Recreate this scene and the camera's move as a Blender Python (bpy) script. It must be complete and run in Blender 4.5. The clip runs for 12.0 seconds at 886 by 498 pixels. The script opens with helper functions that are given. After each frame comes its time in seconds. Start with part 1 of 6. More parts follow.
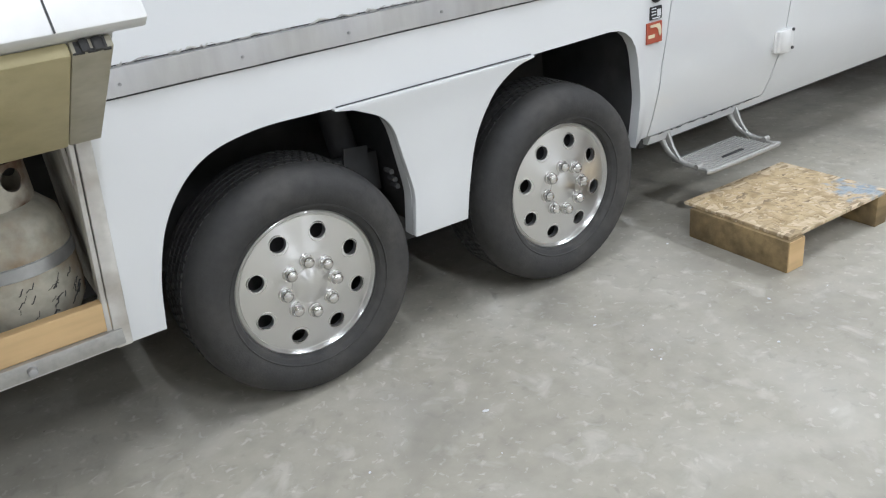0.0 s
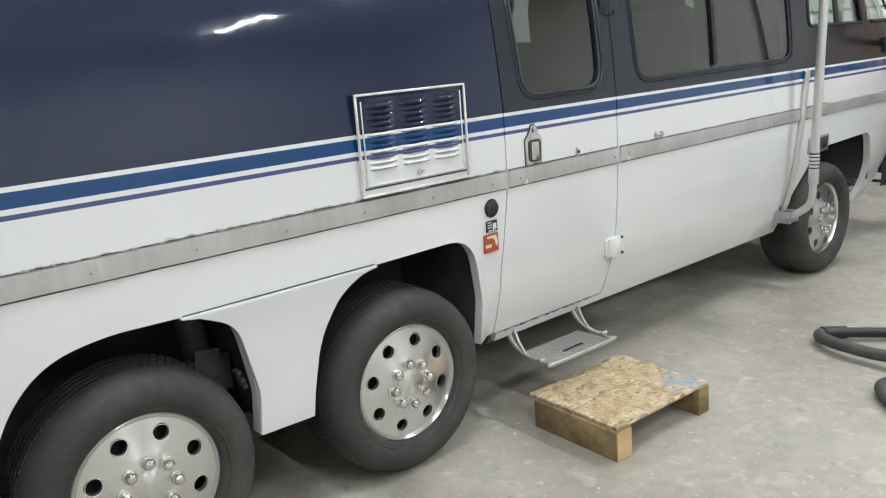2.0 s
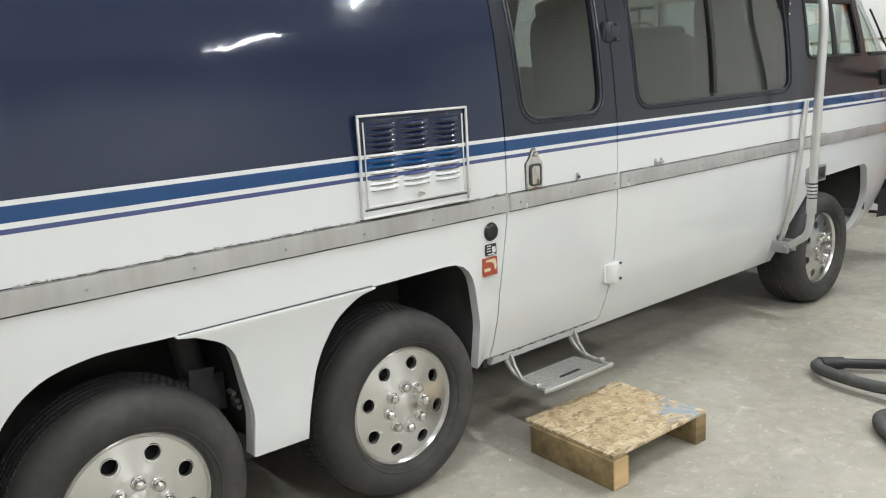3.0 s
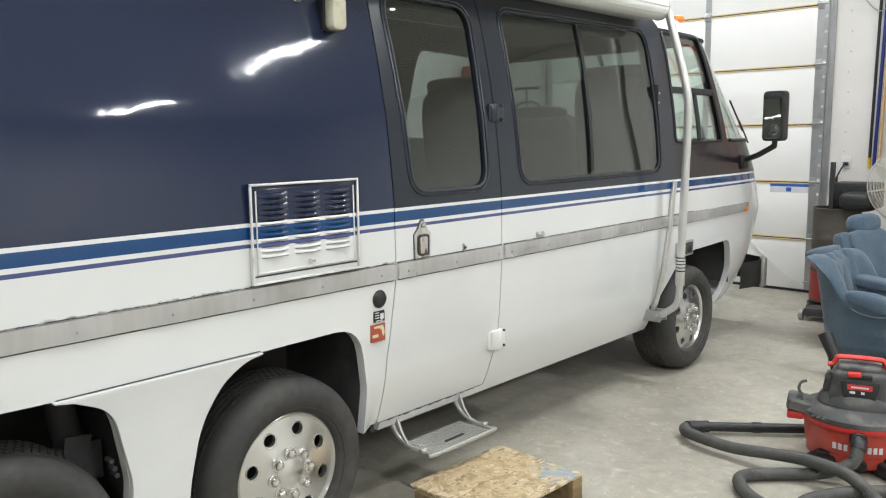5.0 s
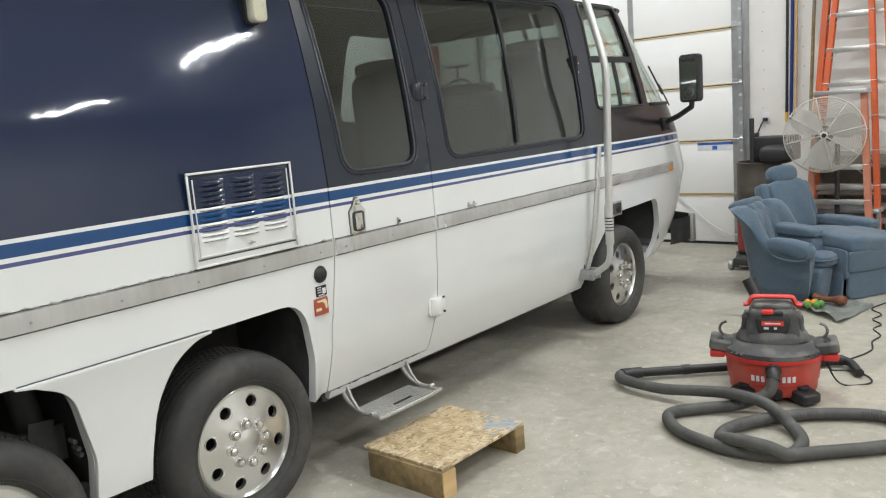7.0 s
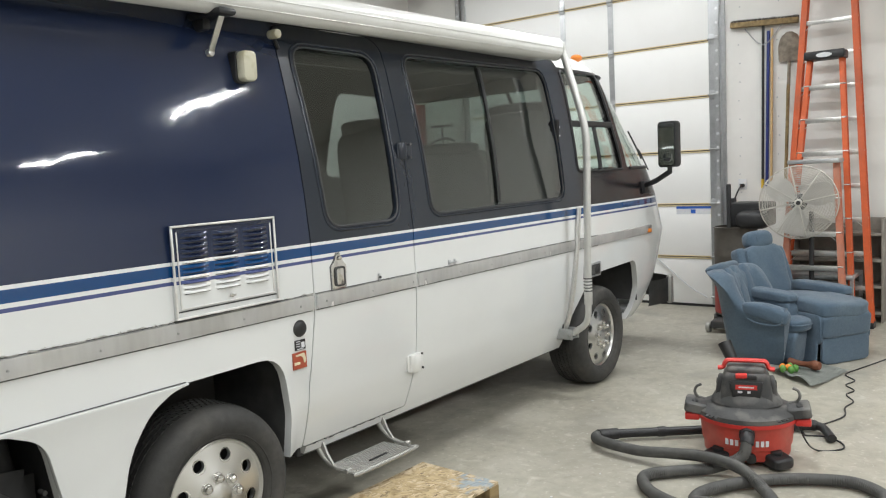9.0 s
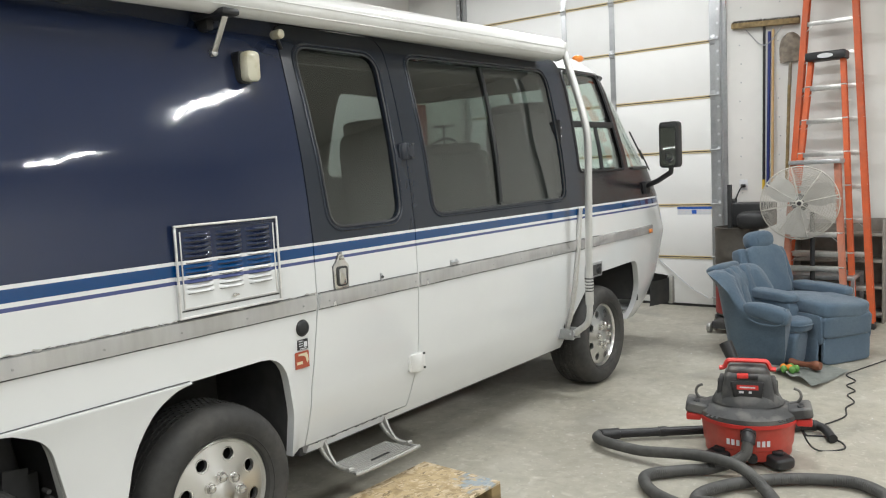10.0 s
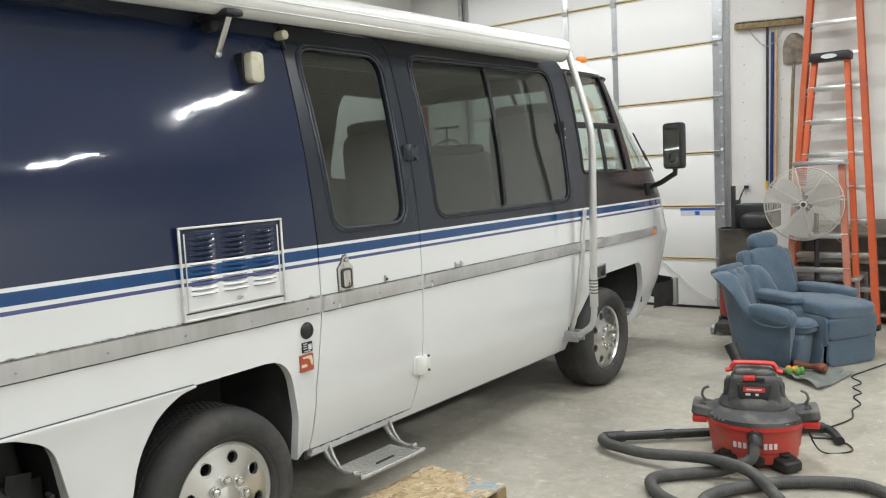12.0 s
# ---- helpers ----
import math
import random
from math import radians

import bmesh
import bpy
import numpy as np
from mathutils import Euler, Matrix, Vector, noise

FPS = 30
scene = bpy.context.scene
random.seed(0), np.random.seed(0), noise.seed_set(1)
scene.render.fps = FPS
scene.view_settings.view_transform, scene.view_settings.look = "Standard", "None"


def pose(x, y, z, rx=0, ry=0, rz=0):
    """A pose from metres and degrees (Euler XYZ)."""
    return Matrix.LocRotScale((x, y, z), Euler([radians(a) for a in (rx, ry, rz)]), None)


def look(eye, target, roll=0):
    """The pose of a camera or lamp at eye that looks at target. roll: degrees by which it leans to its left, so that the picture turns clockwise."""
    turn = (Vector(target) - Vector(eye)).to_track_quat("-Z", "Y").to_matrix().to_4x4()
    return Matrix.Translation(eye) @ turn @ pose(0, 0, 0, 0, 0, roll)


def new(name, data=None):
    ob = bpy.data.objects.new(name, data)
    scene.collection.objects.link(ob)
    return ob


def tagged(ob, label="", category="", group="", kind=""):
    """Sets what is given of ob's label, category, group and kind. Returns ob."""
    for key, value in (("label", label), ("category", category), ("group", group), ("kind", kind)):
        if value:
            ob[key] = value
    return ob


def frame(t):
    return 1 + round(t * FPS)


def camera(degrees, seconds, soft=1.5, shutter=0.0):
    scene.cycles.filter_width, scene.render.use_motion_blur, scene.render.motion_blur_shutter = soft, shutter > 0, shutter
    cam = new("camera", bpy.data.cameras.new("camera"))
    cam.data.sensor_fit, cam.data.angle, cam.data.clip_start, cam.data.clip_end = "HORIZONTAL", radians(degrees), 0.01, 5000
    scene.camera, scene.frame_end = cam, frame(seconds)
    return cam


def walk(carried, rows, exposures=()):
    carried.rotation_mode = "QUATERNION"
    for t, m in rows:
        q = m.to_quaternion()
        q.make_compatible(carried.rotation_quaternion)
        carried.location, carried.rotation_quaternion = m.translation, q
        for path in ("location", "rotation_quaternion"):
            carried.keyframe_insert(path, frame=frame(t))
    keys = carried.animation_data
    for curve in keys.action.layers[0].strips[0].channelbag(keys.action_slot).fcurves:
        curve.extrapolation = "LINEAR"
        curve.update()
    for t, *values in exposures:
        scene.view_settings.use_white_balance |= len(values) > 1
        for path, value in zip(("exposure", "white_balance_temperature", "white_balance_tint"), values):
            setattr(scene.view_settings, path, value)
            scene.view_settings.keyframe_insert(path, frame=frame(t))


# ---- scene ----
cam = camera(58.5, 12.0, 1.15)
PATH = [
    (0, (-0.803, -2.1, 1.496), (0.141, -0.56, 0.637), -7.0),
    (0.5, (-0.734, -2.259, 1.557), (0.298, -0.748, 0.75), -5.5),
    (1, (-0.647, -2.419, 1.577), (0.455, -0.911, 0.86), -4.6),
    (1.5, (-0.672, -2.453, 1.621), (0.508, -0.956, 1.016), -5.5),
    (2, (-0.694, -2.407, 1.652), (0.532, -0.901, 1.174), -4.5),
    (2.5, (-0.7, -2.38, 1.654), (0.54, -0.873, 1.218), -3.6),
    (2.7, (-0.692, -2.383, 1.651), (0.551, -0.878, 1.216), -3.3),
    (4.3, (-0.765, -2.352, 1.708), (0.594, -0.911, 1.429), -1.5),
    (4.5, (-0.77, -2.371, 1.704), (0.664, -1.001, 1.443), -1.2),
    (5, (-0.752, -2.476, 1.696), (0.71, -1.14, 1.416), -0.7),
    (5.5, (-0.642, -2.637, 1.657), (0.808, -1.3, 1.33), -2.5),
    (6, (-0.718, -2.7, 1.681), (0.801, -1.442, 1.35), -4.4),
    (6.5, (-0.823, -2.698, 1.681), (0.704, -1.448, 1.355), -4.5),
    (7, (-0.862, -2.704, 1.674), (0.666, -1.456, 1.345), -4.5),
    (7.5, (-0.887, -2.715, 1.695), (0.662, -1.483, 1.409), -4.0),
    (9.5, (-0.899, -2.755, 1.696), (0.674, -1.534, 1.504), -2.8),
    (10, (-0.908, -2.749, 1.696), (0.665, -1.53, 1.501), -2.8),
    (10.5, (-0.914, -2.741, 1.685), (0.658, -1.52, 1.492), -2.8),
    (11, (-0.911, -2.728, 1.683), (0.659, -1.505, 1.49), -2.9),
    (11.5, (-0.908, -2.721, 1.691), (0.664, -1.499, 1.496), -2.9),
    (12, (-0.902, -2.718, 1.694), (0.671, -1.497, 1.504), -2.9),
]
walk(cam, [(t, look(eye, target, roll)) for t, eye, target, roll in PATH],
     [(0, 0.17, 5750, 12), (0.5, 0.05, 5820, 12), (1.5, 0.12, 5950, 11), (2.7, 0.14, 6150, 9), (4.5, 0.25, 6200, 9), (6.5, 0.16, 6250, 9), (9.5, 0.11, 6250, 9), (12, 0.13, 6250, 9)])

# ---------- world, exposure, lamps ----------
world = bpy.data.worlds.new("world")
scene.world = world
world.use_nodes = True
world.node_tree.nodes["Background"].inputs[0].default_value = (0.6, 0.65, 0.7, 1)
world.node_tree.nodes["Background"].inputs[1].default_value = 0.02

LAMP_POWER = 74.0
CEILING = 4.3


# ---------- materials ----------
def material(name, color, rough=0.5, metal=0.0, grain=0.0, scale=20.0, bump=0.0, bump_scale=80.0, stain=0.0, stain_scale=2.0, stain_color=None, coat=0.0, trans=0.0, emit=0.0, stretch=(1, 1, 1), per_object=0.0):
    """A Principled surface with two scales of variation and fine relief."""
    m = bpy.data.materials.new(name)
    m.use_nodes = True
    nt = m.node_tree
    p = nt.nodes["Principled BSDF"]
    p.inputs["Roughness"].default_value, p.inputs["Metallic"].default_value = rough, metal
    p.inputs["Coat Weight"].default_value, p.inputs["Coat Roughness"].default_value = coat, 0.04
    p.inputs["Transmission Weight"].default_value = trans
    base = (*color, 1)
    p.inputs["Base Color"].default_value = base
    tex = nt.nodes.new("ShaderNodeTexCoord")
    mp = nt.nodes.new("ShaderNodeMapping")
    mp.inputs["Scale"].default_value = stretch
    nt.links.new(tex.outputs["Object"], mp.inputs[0])

    def noise_node(s, detail=5):
        n = nt.nodes.new("ShaderNodeTexNoise")
        n.inputs["Scale"].default_value, n.inputs["Detail"].default_value = s, detail
        nt.links.new(mp.outputs[0], n.inputs["Vector"])
        return n

    last = None

    def mix(fac_socket, lo, hi, color2, amount):
        nonlocal last
        r = nt.nodes.new("ShaderNodeMapRange")
        r.inputs[1].default_value, r.inputs[2].default_value = lo, hi
        r.inputs[3].default_value, r.inputs[4].default_value = 0, amount
        nt.links.new(fac_socket, r.inputs[0])
        mx = nt.nodes.new("ShaderNodeMix")
        mx.data_type = "RGBA"
        nt.links.new(r.outputs[0], mx.inputs[0])
        if last is None:
            mx.inputs[6].default_value = base
        else:
            nt.links.new(last, mx.inputs[6])
        mx.inputs[7].default_value = (*color2, 1)
        last = mx.outputs[2]

    if per_object:
        oi = nt.nodes.new("ShaderNodeObjectInfo")
        mix(oi.outputs["Random"], 0, 1, [c * 0.55 for c in color], per_object)
    if stain:
        n = noise_node(stain_scale, 6)
        mix(n.outputs[0], 0.45, 0.7, stain_color or [c * 0.5 for c in color], stain)
    if grain:
        n = noise_node(scale, 8)
        mix(n.outputs[0], 0.4, 0.75, [min(1, c * 0.45) for c in color], grain)
        rr = nt.nodes.new("ShaderNodeMapRange")
        rr.inputs[3].default_value, rr.inputs[4].default_value = max(0.02, rough - 0.12 * grain), min(1, rough + 0.2 * grain)
        nt.links.new(n.outputs[0], rr.inputs[0])
        nt.links.new(rr.outputs[0], p.inputs["Roughness"])
    if last is not None:
        nt.links.new(last, p.inputs["Base Color"])
    if bump:
        n = noise_node(bump_scale, 4)
        b = nt.nodes.new("ShaderNodeBump")
        b.inputs["Strength"].default_value, b.inputs["Distance"].default_value = bump, 0.01
        nt.links.new(n.outputs[0], b.inputs["Height"])
        nt.links.new(b.outputs[0], p.inputs["Normal"])
    if emit:
        p.inputs["Emission Color"].default_value, p.inputs["Emission Strength"].default_value = base, emit
    return m


def body_paint():
    """White lower body, navy upper body, blue pinstripes at fixed heights, white front cap."""
    m = bpy.data.materials.new("coach_paint")
    m.use_nodes = True
    nt = m.node_tree
    p = nt.nodes["Principled BSDF"]
    p.inputs["Roughness"].default_value = 0.065
    p.inputs["Coat Weight"].default_value, p.inputs["Coat Roughness"].default_value = 0.5, 0.02
    geo = nt.nodes.new("ShaderNodeNewGeometry")
    sep = nt.nodes.new("ShaderNodeSeparateXYZ")
    nt.links.new(geo.outputs["Position"], sep.inputs[0])
    rg = nt.nodes.new("ShaderNodeMapRange")
    rg.inputs[1].default_value, rg.inputs[2].default_value = 1.25, 1.45
    nt.links.new(sep.outputs[2], rg.inputs[0])
    ramp = nt.nodes.new("ShaderNodeValToRGB")
    ramp.color_ramp.interpolation = "CONSTANT"
    white, navy, blue, violet = (0.70, 0.71, 0.705, 1), (0.0125, 0.0205, 0.052, 1), (0.002, 0.048, 0.165, 1), (0.06, 0.078, 0.20, 1)
    stops = [(0.0, white), (1.299, violet), (1.314, white), (1.330, blue), (1.376, white), (1.391, navy)]
    e = ramp.color_ramp.elements
    e[0].position, e[0].color = 0, white
    e[1].position, e[1].color = (1.299 - 1.25) / 0.2, violet
    for z, c in stops[2:]:
        k = e.new((z - 1.25) / 0.2)
        k.color = c
    nt.links.new(rg.outputs[0], ramp.inputs[0])

    def above(socket, v):
        n = nt.nodes.new("ShaderNodeMath")
        n.operation = "GREATER_THAN"
        n.inputs[1].default_value = v
        nt.links.new(socket, n.inputs[0])
        return n.outputs[0]

    def combine(a, b, op="MULTIPLY"):
        n = nt.nodes.new("ShaderNodeMath")
        n.operation = op
        nt.links.new(a, n.inputs[0])
        nt.links.new(b, n.inputs[1])
        return n.outputs[0]

    def blend(fac, a, color):
        n = nt.nodes.new("ShaderNodeMix")
        n.data_type = "RGBA"
        nt.links.new(fac, n.inputs[0])
        nt.links.new(a, n.inputs[6])
        n.inputs[7].default_value = color
        return n.outputs[2]

    high = above(sep.outputs[2], 1.391)
    out = ramp.outputs[0]
    band = combine(high, above(sep.outputs[0], 1.645))
    for socket, lo, hi in (("Roughness", 0.065, 0.24), ("Coat Weight", 0.5, 0.12)):
        k = nt.nodes.new("ShaderNodeMapRange")
        k.inputs[3].default_value, k.inputs[4].default_value = lo, hi
        nt.links.new(band, k.inputs[0])
        nt.links.new(k.outputs[0], p.inputs[socket])
    out = blend(band, out, (0.0165, 0.0215, 0.032, 1))
    out = blend(combine(high, above(sep.outputs[0], 4.34)), out, (0.011, 0.010, 0.012, 1))
    cap = combine(above(sep.outputs[2], 2.425), above(sep.outputs[0], 4.40))
    cap = combine(cap, above(sep.outputs[2], 2.56), "MAXIMUM")
    out = blend(cap, out, (0.8, 0.8, 0.78, 1))
    n = nt.nodes.new("ShaderNodeTexNoise")
    n.inputs["Scale"].default_value, n.inputs["Detail"].default_value = 1.6, 8
    nt.links.new(geo.outputs["Position"], n.inputs["Vector"])
    r2 = nt.nodes.new("ShaderNodeMapRange")
    r2.inputs[1].default_value, r2.inputs[2].default_value, r2.inputs[3].default_value, r2.inputs[4].default_value = 0.45, 0.75, 0, 0.10
    nt.links.new(n.outputs[0], r2.inputs[0])
    low = nt.nodes.new("ShaderNodeMath")
    low.operation = "LESS_THAN"
    low.inputs[1].default_value = 1.29
    nt.links.new(sep.outputs[2], low.inputs[0])
    out = blend(combine(r2.outputs[0], low.outputs[0]), out, (0.45, 0.44, 0.41, 1))
    nt.links.new(out, p.inputs["Base Color"])
    # faint orange peel and waviness of old panels
    w = nt.nodes.new("ShaderNodeTexNoise")
    w.inputs["Scale"].default_value, w.inputs["Detail"].default_value = 5.0, 3
    nt.links.new(geo.outputs["Position"], w.inputs["Vector"])
    b = nt.nodes.new("ShaderNodeBump")
    b.inputs["Strength"].default_value, b.inputs["Distance"].default_value = 0.13, 0.012
    nt.links.new(w.outputs[0], b.inputs["Height"])
    nt.links.new(b.outputs[0], p.inputs["Normal"])
    nt.links.new(b.outputs[0], p.inputs["Coat Normal"])
    return m


def concrete():
    m = material("concrete_floor", (0.415, 0.392, 0.322), 0.42, stain=0.55, stain_scale=0.9, stain_color=(0.31, 0.29, 0.24), grain=0.30, scale=14, bump=0.12, bump_scale=45)
    nt = m.node_tree
    p = nt.nodes["Principled BSDF"]
    src = p.inputs["Base Color"].links[0].from_socket
    tex = nt.nodes.new("ShaderNodeTexCoord")
    for sc, lo, hi, col, amt in ((2.3, 0.50, 0.78, (0.54, 0.52, 0.46), 0.55), (8.0, 0.58, 0.76, (0.60, 0.58, 0.52), 0.65), (33.0, 0.60, 0.72, (0.62, 0.60, 0.55), 0.6), (1.7, 0.54, 0.80, (0.20, 0.19, 0.165), 0.65), (17.0, 0.60, 0.76, (0.25, 0.235, 0.20), 0.6), (23.0, 0.73, 0.78, (0.12, 0.11, 0.10), 0.7)):
        n = nt.nodes.new("ShaderNodeTexNoise")
        n.inputs["Scale"].default_value, n.inputs["Detail"].default_value, n.inputs["Distortion"].default_value = sc, 9, 0.6
        nt.links.new(tex.outputs["Object"], n.inputs["Vector"])
        r = nt.nodes.new("ShaderNodeMapRange")
        r.inputs[1].default_value, r.inputs[2].default_value, r.inputs[4].default_value = lo, hi, amt
        nt.links.new(n.outputs[0], r.inputs[0])
        mx = nt.nodes.new("ShaderNodeMix")
        mx.data_type = "RGBA"
        nt.links.new(r.outputs[0], mx.inputs[0])
        nt.links.new(src, mx.inputs[6])
        mx.inputs[7].default_value = (*col, 1)
        src = mx.outputs[2]
    nt.links.new(src, p.inputs["Base Color"])
    return m


def strand_board():
    """Pressed strands: stretched cells in random directions and tones."""
    m = material("strand_board", (0.52, 0.36, 0.17), 0.6, bump=0.25, bump_scale=60)
    nt = m.node_tree
    p = nt.nodes["Principled BSDF"]
    tex = nt.nodes.new("ShaderNodeTexCoord")
    src = None
    for k, (sx, sy, ang) in enumerate(((14, 55, 0.4), (50, 13, 0.2), (16, 60, -0.7))):
        mp = nt.nodes.new("ShaderNodeMapping")
        mp.inputs["Scale"].default_value, mp.inputs["Rotation"].default_value = (sx, sy, 1), (0, 0, ang)
        nt.links.new(tex.outputs["Object"], mp.inputs[0])
        v = nt.nodes.new("ShaderNodeTexVoronoi")
        v.inputs["Scale"].default_value = 1.0
        nt.links.new(mp.outputs[0], v.inputs["Vector"])
        ramp = nt.nodes.new("ShaderNodeValToRGB")
        e = ramp.color_ramp.elements
        e[0].color, e[1].color = (0.22, 0.16, 0.09, 1), (0.66, 0.55, 0.38, 1)
        e[0].position, e[1].position = 0.05, 0.8
        q = e.new(0.4)
        q.color = (0.47, 0.36, 0.21, 1)
        nt.links.new(v.outputs["Color"], ramp.inputs[0])
        if src is None:
            src = ramp.outputs[0]
        else:
            mx = nt.nodes.new("ShaderNodeMix")
            mx.data_type = "RGBA"
            nz = nt.nodes.new("ShaderNodeTexNoise")
            nz.inputs["Scale"].default_value = 9 + 5 * k
            nt.links.new(tex.outputs["Object"], nz.inputs["Vector"])
            r = nt.nodes.new("ShaderNodeMapRange")
            r.inputs[1].default_value, r.inputs[2].default_value = 0.47, 0.53
            nt.links.new(nz.outputs[0], r.inputs[0])
            nt.links.new(r.outputs[0], mx.inputs[0])
            nt.links.new(src, mx.inputs[6])
            nt.links.new(ramp.outputs[0], mx.inputs[7])
            src = mx.outputs[2]
    nt.links.new(src, p.inputs["Base Color"])
    return m


def smear(m, x, y, r, color):
    """Rubs a ragged patch of old paint into a board's own colour."""
    nt = m.node_tree
    p = nt.nodes["Principled BSDF"]
    tex = nt.nodes.new("ShaderNodeTexCoord")
    dist = nt.nodes.new("ShaderNodeVectorMath")
    dist.operation = "DISTANCE"
    flat = nt.nodes.new("ShaderNodeMapping")
    flat.inputs["Scale"].default_value = (1, 1, 0)
    nt.links.new(tex.outputs["Object"], flat.inputs[0])
    nt.links.new(flat.outputs[0], dist.inputs[0])
    dist.inputs[1].default_value = (x, y, 0)
    n = nt.nodes.new("ShaderNodeTexNoise")
    n.inputs["Scale"].default_value, n.inputs["Detail"].default_value = 24, 7
    nt.links.new(tex.outputs["Object"], n.inputs["Vector"])
    s = nt.nodes.new("ShaderNodeMath")
    s.operation = "MULTIPLY_ADD"
    s.inputs[1].default_value = -0.5
    nt.links.new(n.outputs[0], s.inputs[0])
    nt.links.new(dist.outputs["Value"], s.inputs[2])
    k = nt.nodes.new("ShaderNodeMapRange")
    k.inputs[1].default_value, k.inputs[2].default_value, k.inputs[3].default_value, k.inputs[4].default_value = r - 0.27, r - 0.19, 0.75, 0
    nt.links.new(s.outputs[0], k.inputs[0])
    mx = nt.nodes.new("ShaderNodeMix")
    mx.data_type = "RGBA"
    nt.links.new(k.outputs[0], mx.inputs[0])
    nt.links.new(p.inputs["Base Color"].links[0].from_socket, mx.inputs[6])
    mx.inputs[7].default_value = (*color, 1)
    nt.links.new(mx.outputs[2], p.inputs["Base Color"])


PAINT = body_paint()
CONCRETE = concrete()
OSB = strand_board()
smear(OSB, 2.195, -0.50, 0.055, (0.26, 0.36, 0.46))
WHITE = material("white_enamel", (0.74, 0.74, 0.72), 0.35, stain=0.25, stain_scale=4, stain_color=(0.5, 0.48, 0.43), grain=0.08, scale=30, coat=0.2)
WALL = material("painted_wall", (0.76, 0.75, 0.72), 0.75, stain=0.25, stain_scale=0.8, stain_color=(0.62, 0.59, 0.54), grain=0.06, scale=8, bump=0.08, bump_scale=120)
CEIL = material("ceiling_paint", (0.72, 0.71, 0.68), 0.8, stain=0.2, stain_scale=0.5)
DOOR_WHITE = material("garage_door_steel", (0.85, 0.85, 0.835), 0.42, stain=0.18, stain_scale=1.2, stain_color=(0.66, 0.64, 0.6), bump=0.05, bump_scale=140)
SEAL = material("tan_section_seal", (0.66, 0.55, 0.34), 0.6, stain=0.3, stain_scale=5)
GALV = material("galvanised_steel", (0.52, 0.53, 0.54), 0.38, 0.85, stain=0.5, stain_scale=9, stain_color=(0.38, 0.39, 0.4), grain=0.2, scale=50)
ALU = material("brushed_aluminium", (0.68, 0.67, 0.65), 0.33, 0.9, stain=0.35, stain_scale=5, stain_color=(0.5, 0.49, 0.46), grain=0.25, scale=60, stretch=(0.15, 1, 1))
# Stretched stain noise paints the reflected bright and dull bands along the belt.
TRIM = material("aluminium_belt", (0.88, 0.875, 0.865), 0.25, 0.58, stain=0.4, stain_scale=3.2, stain_color=(0.66, 0.65, 0.64), grain=0.25, scale=22, stretch=(1.0, 0.2, 0.2), bump=0.05, bump_scale=5)
POLISHED = material("polished_alloy", (0.78, 0.775, 0.76), 0.23, 0.95, stain=0.25, stain_scale=5, stain_color=(0.66, 0.65, 0.63))
FRAMEWHITE = material("worn_white_aluminium", (0.80, 0.79, 0.77), 0.3, 0.3, stain=0.6, stain_scale=9, stain_color=(0.42, 0.41, 0.39), grain=0.2, scale=60)
DARKALU = material("dull_screw", (0.25, 0.25, 0.25), 0.45, 0.6, stain=0.4, stain_scale=20)
TURNED = material("turned_alloy", (0.74, 0.735, 0.72), 0.28, 0.98, stain=0.25, stain_scale=5, stain_color=(0.68, 0.67, 0.65))
tan = TURNED.node_tree.nodes.new("ShaderNodeTangent")
tan.direction_type, tan.axis = "RADIAL", "Y"
TURNED.node_tree.nodes["Principled BSDF"].inputs["Anisotropic"].default_value = 0.85
TURNED.node_tree.nodes["Principled BSDF"].inputs["Anisotropic Rotation"].default_value = 0.25
TURNED.node_tree.links.new(tan.outputs[0], TURNED.node_tree.nodes["Principled BSDF"].inputs["Tangent"])
CHROME = material("chrome", (0.74, 0.73, 0.71), 0.12, 1.0, grain=0.2, scale=60)
CASTALU = material("cast_alloy_step", (0.46, 0.455, 0.43), 0.45, 0.6, stain=0.5, stain_scale=12, stain_color=(0.42, 0.4, 0.37), grain=0.3, scale=60, bump=0.1)
RUBBER = material("tyre_rubber", (0.040, 0.039, 0.037), 0.75, stain=0.8, stain_scale=4, stain_color=(0.078, 0.073, 0.065), grain=0.35, scale=35, bump=0.12, bump_scale=120)
BLACK = material("black_plastic", (0.018, 0.018, 0.019), 0.45, grain=0.3, scale=40)
DARKMETAL = material("dark_underbody", (0.058, 0.058, 0.058), 0.8, stain=0.6, stain_scale=4, stain_color=(0.095, 0.088, 0.078), grain=0.4, scale=12, bump=0.2, bump_scale=20)
SEALANT = material("dirty_sealant", (0.42, 0.41, 0.38), 0.7, stain=0.7, stain_scale=14, stain_color=(0.08, 0.08, 0.07), bump=0.4, bump_scale=60)
# Near-black for gaskets, grime and screws, and for shade painted into gaps and slots.
SEAM = material("seam_shadow_gasket", (0.05, 0.05, 0.05), 0.7, grain=0.3)
GASKET = material("window_gasket", (0.045, 0.047, 0.050), 0.42, stain=0.5, stain_scale=12, stain_color=(0.09, 0.09, 0.085))
GREYPIPE = material("awning_aluminium", (0.66, 0.66, 0.64), 0.4, 0.55, stain=0.4, stain_scale=4, stain_color=(0.5, 0.5, 0.48), grain=0.2, scale=50, stretch=(1, 1, 0.2))
PINE = material("pine_wood", (0.66, 0.46, 0.23), 0.6, stain=0.6, stain_scale=3, stain_color=(0.46, 0.28, 0.11), grain=0.35, scale=30, bump=0.1, stretch=(0.12, 1, 1))
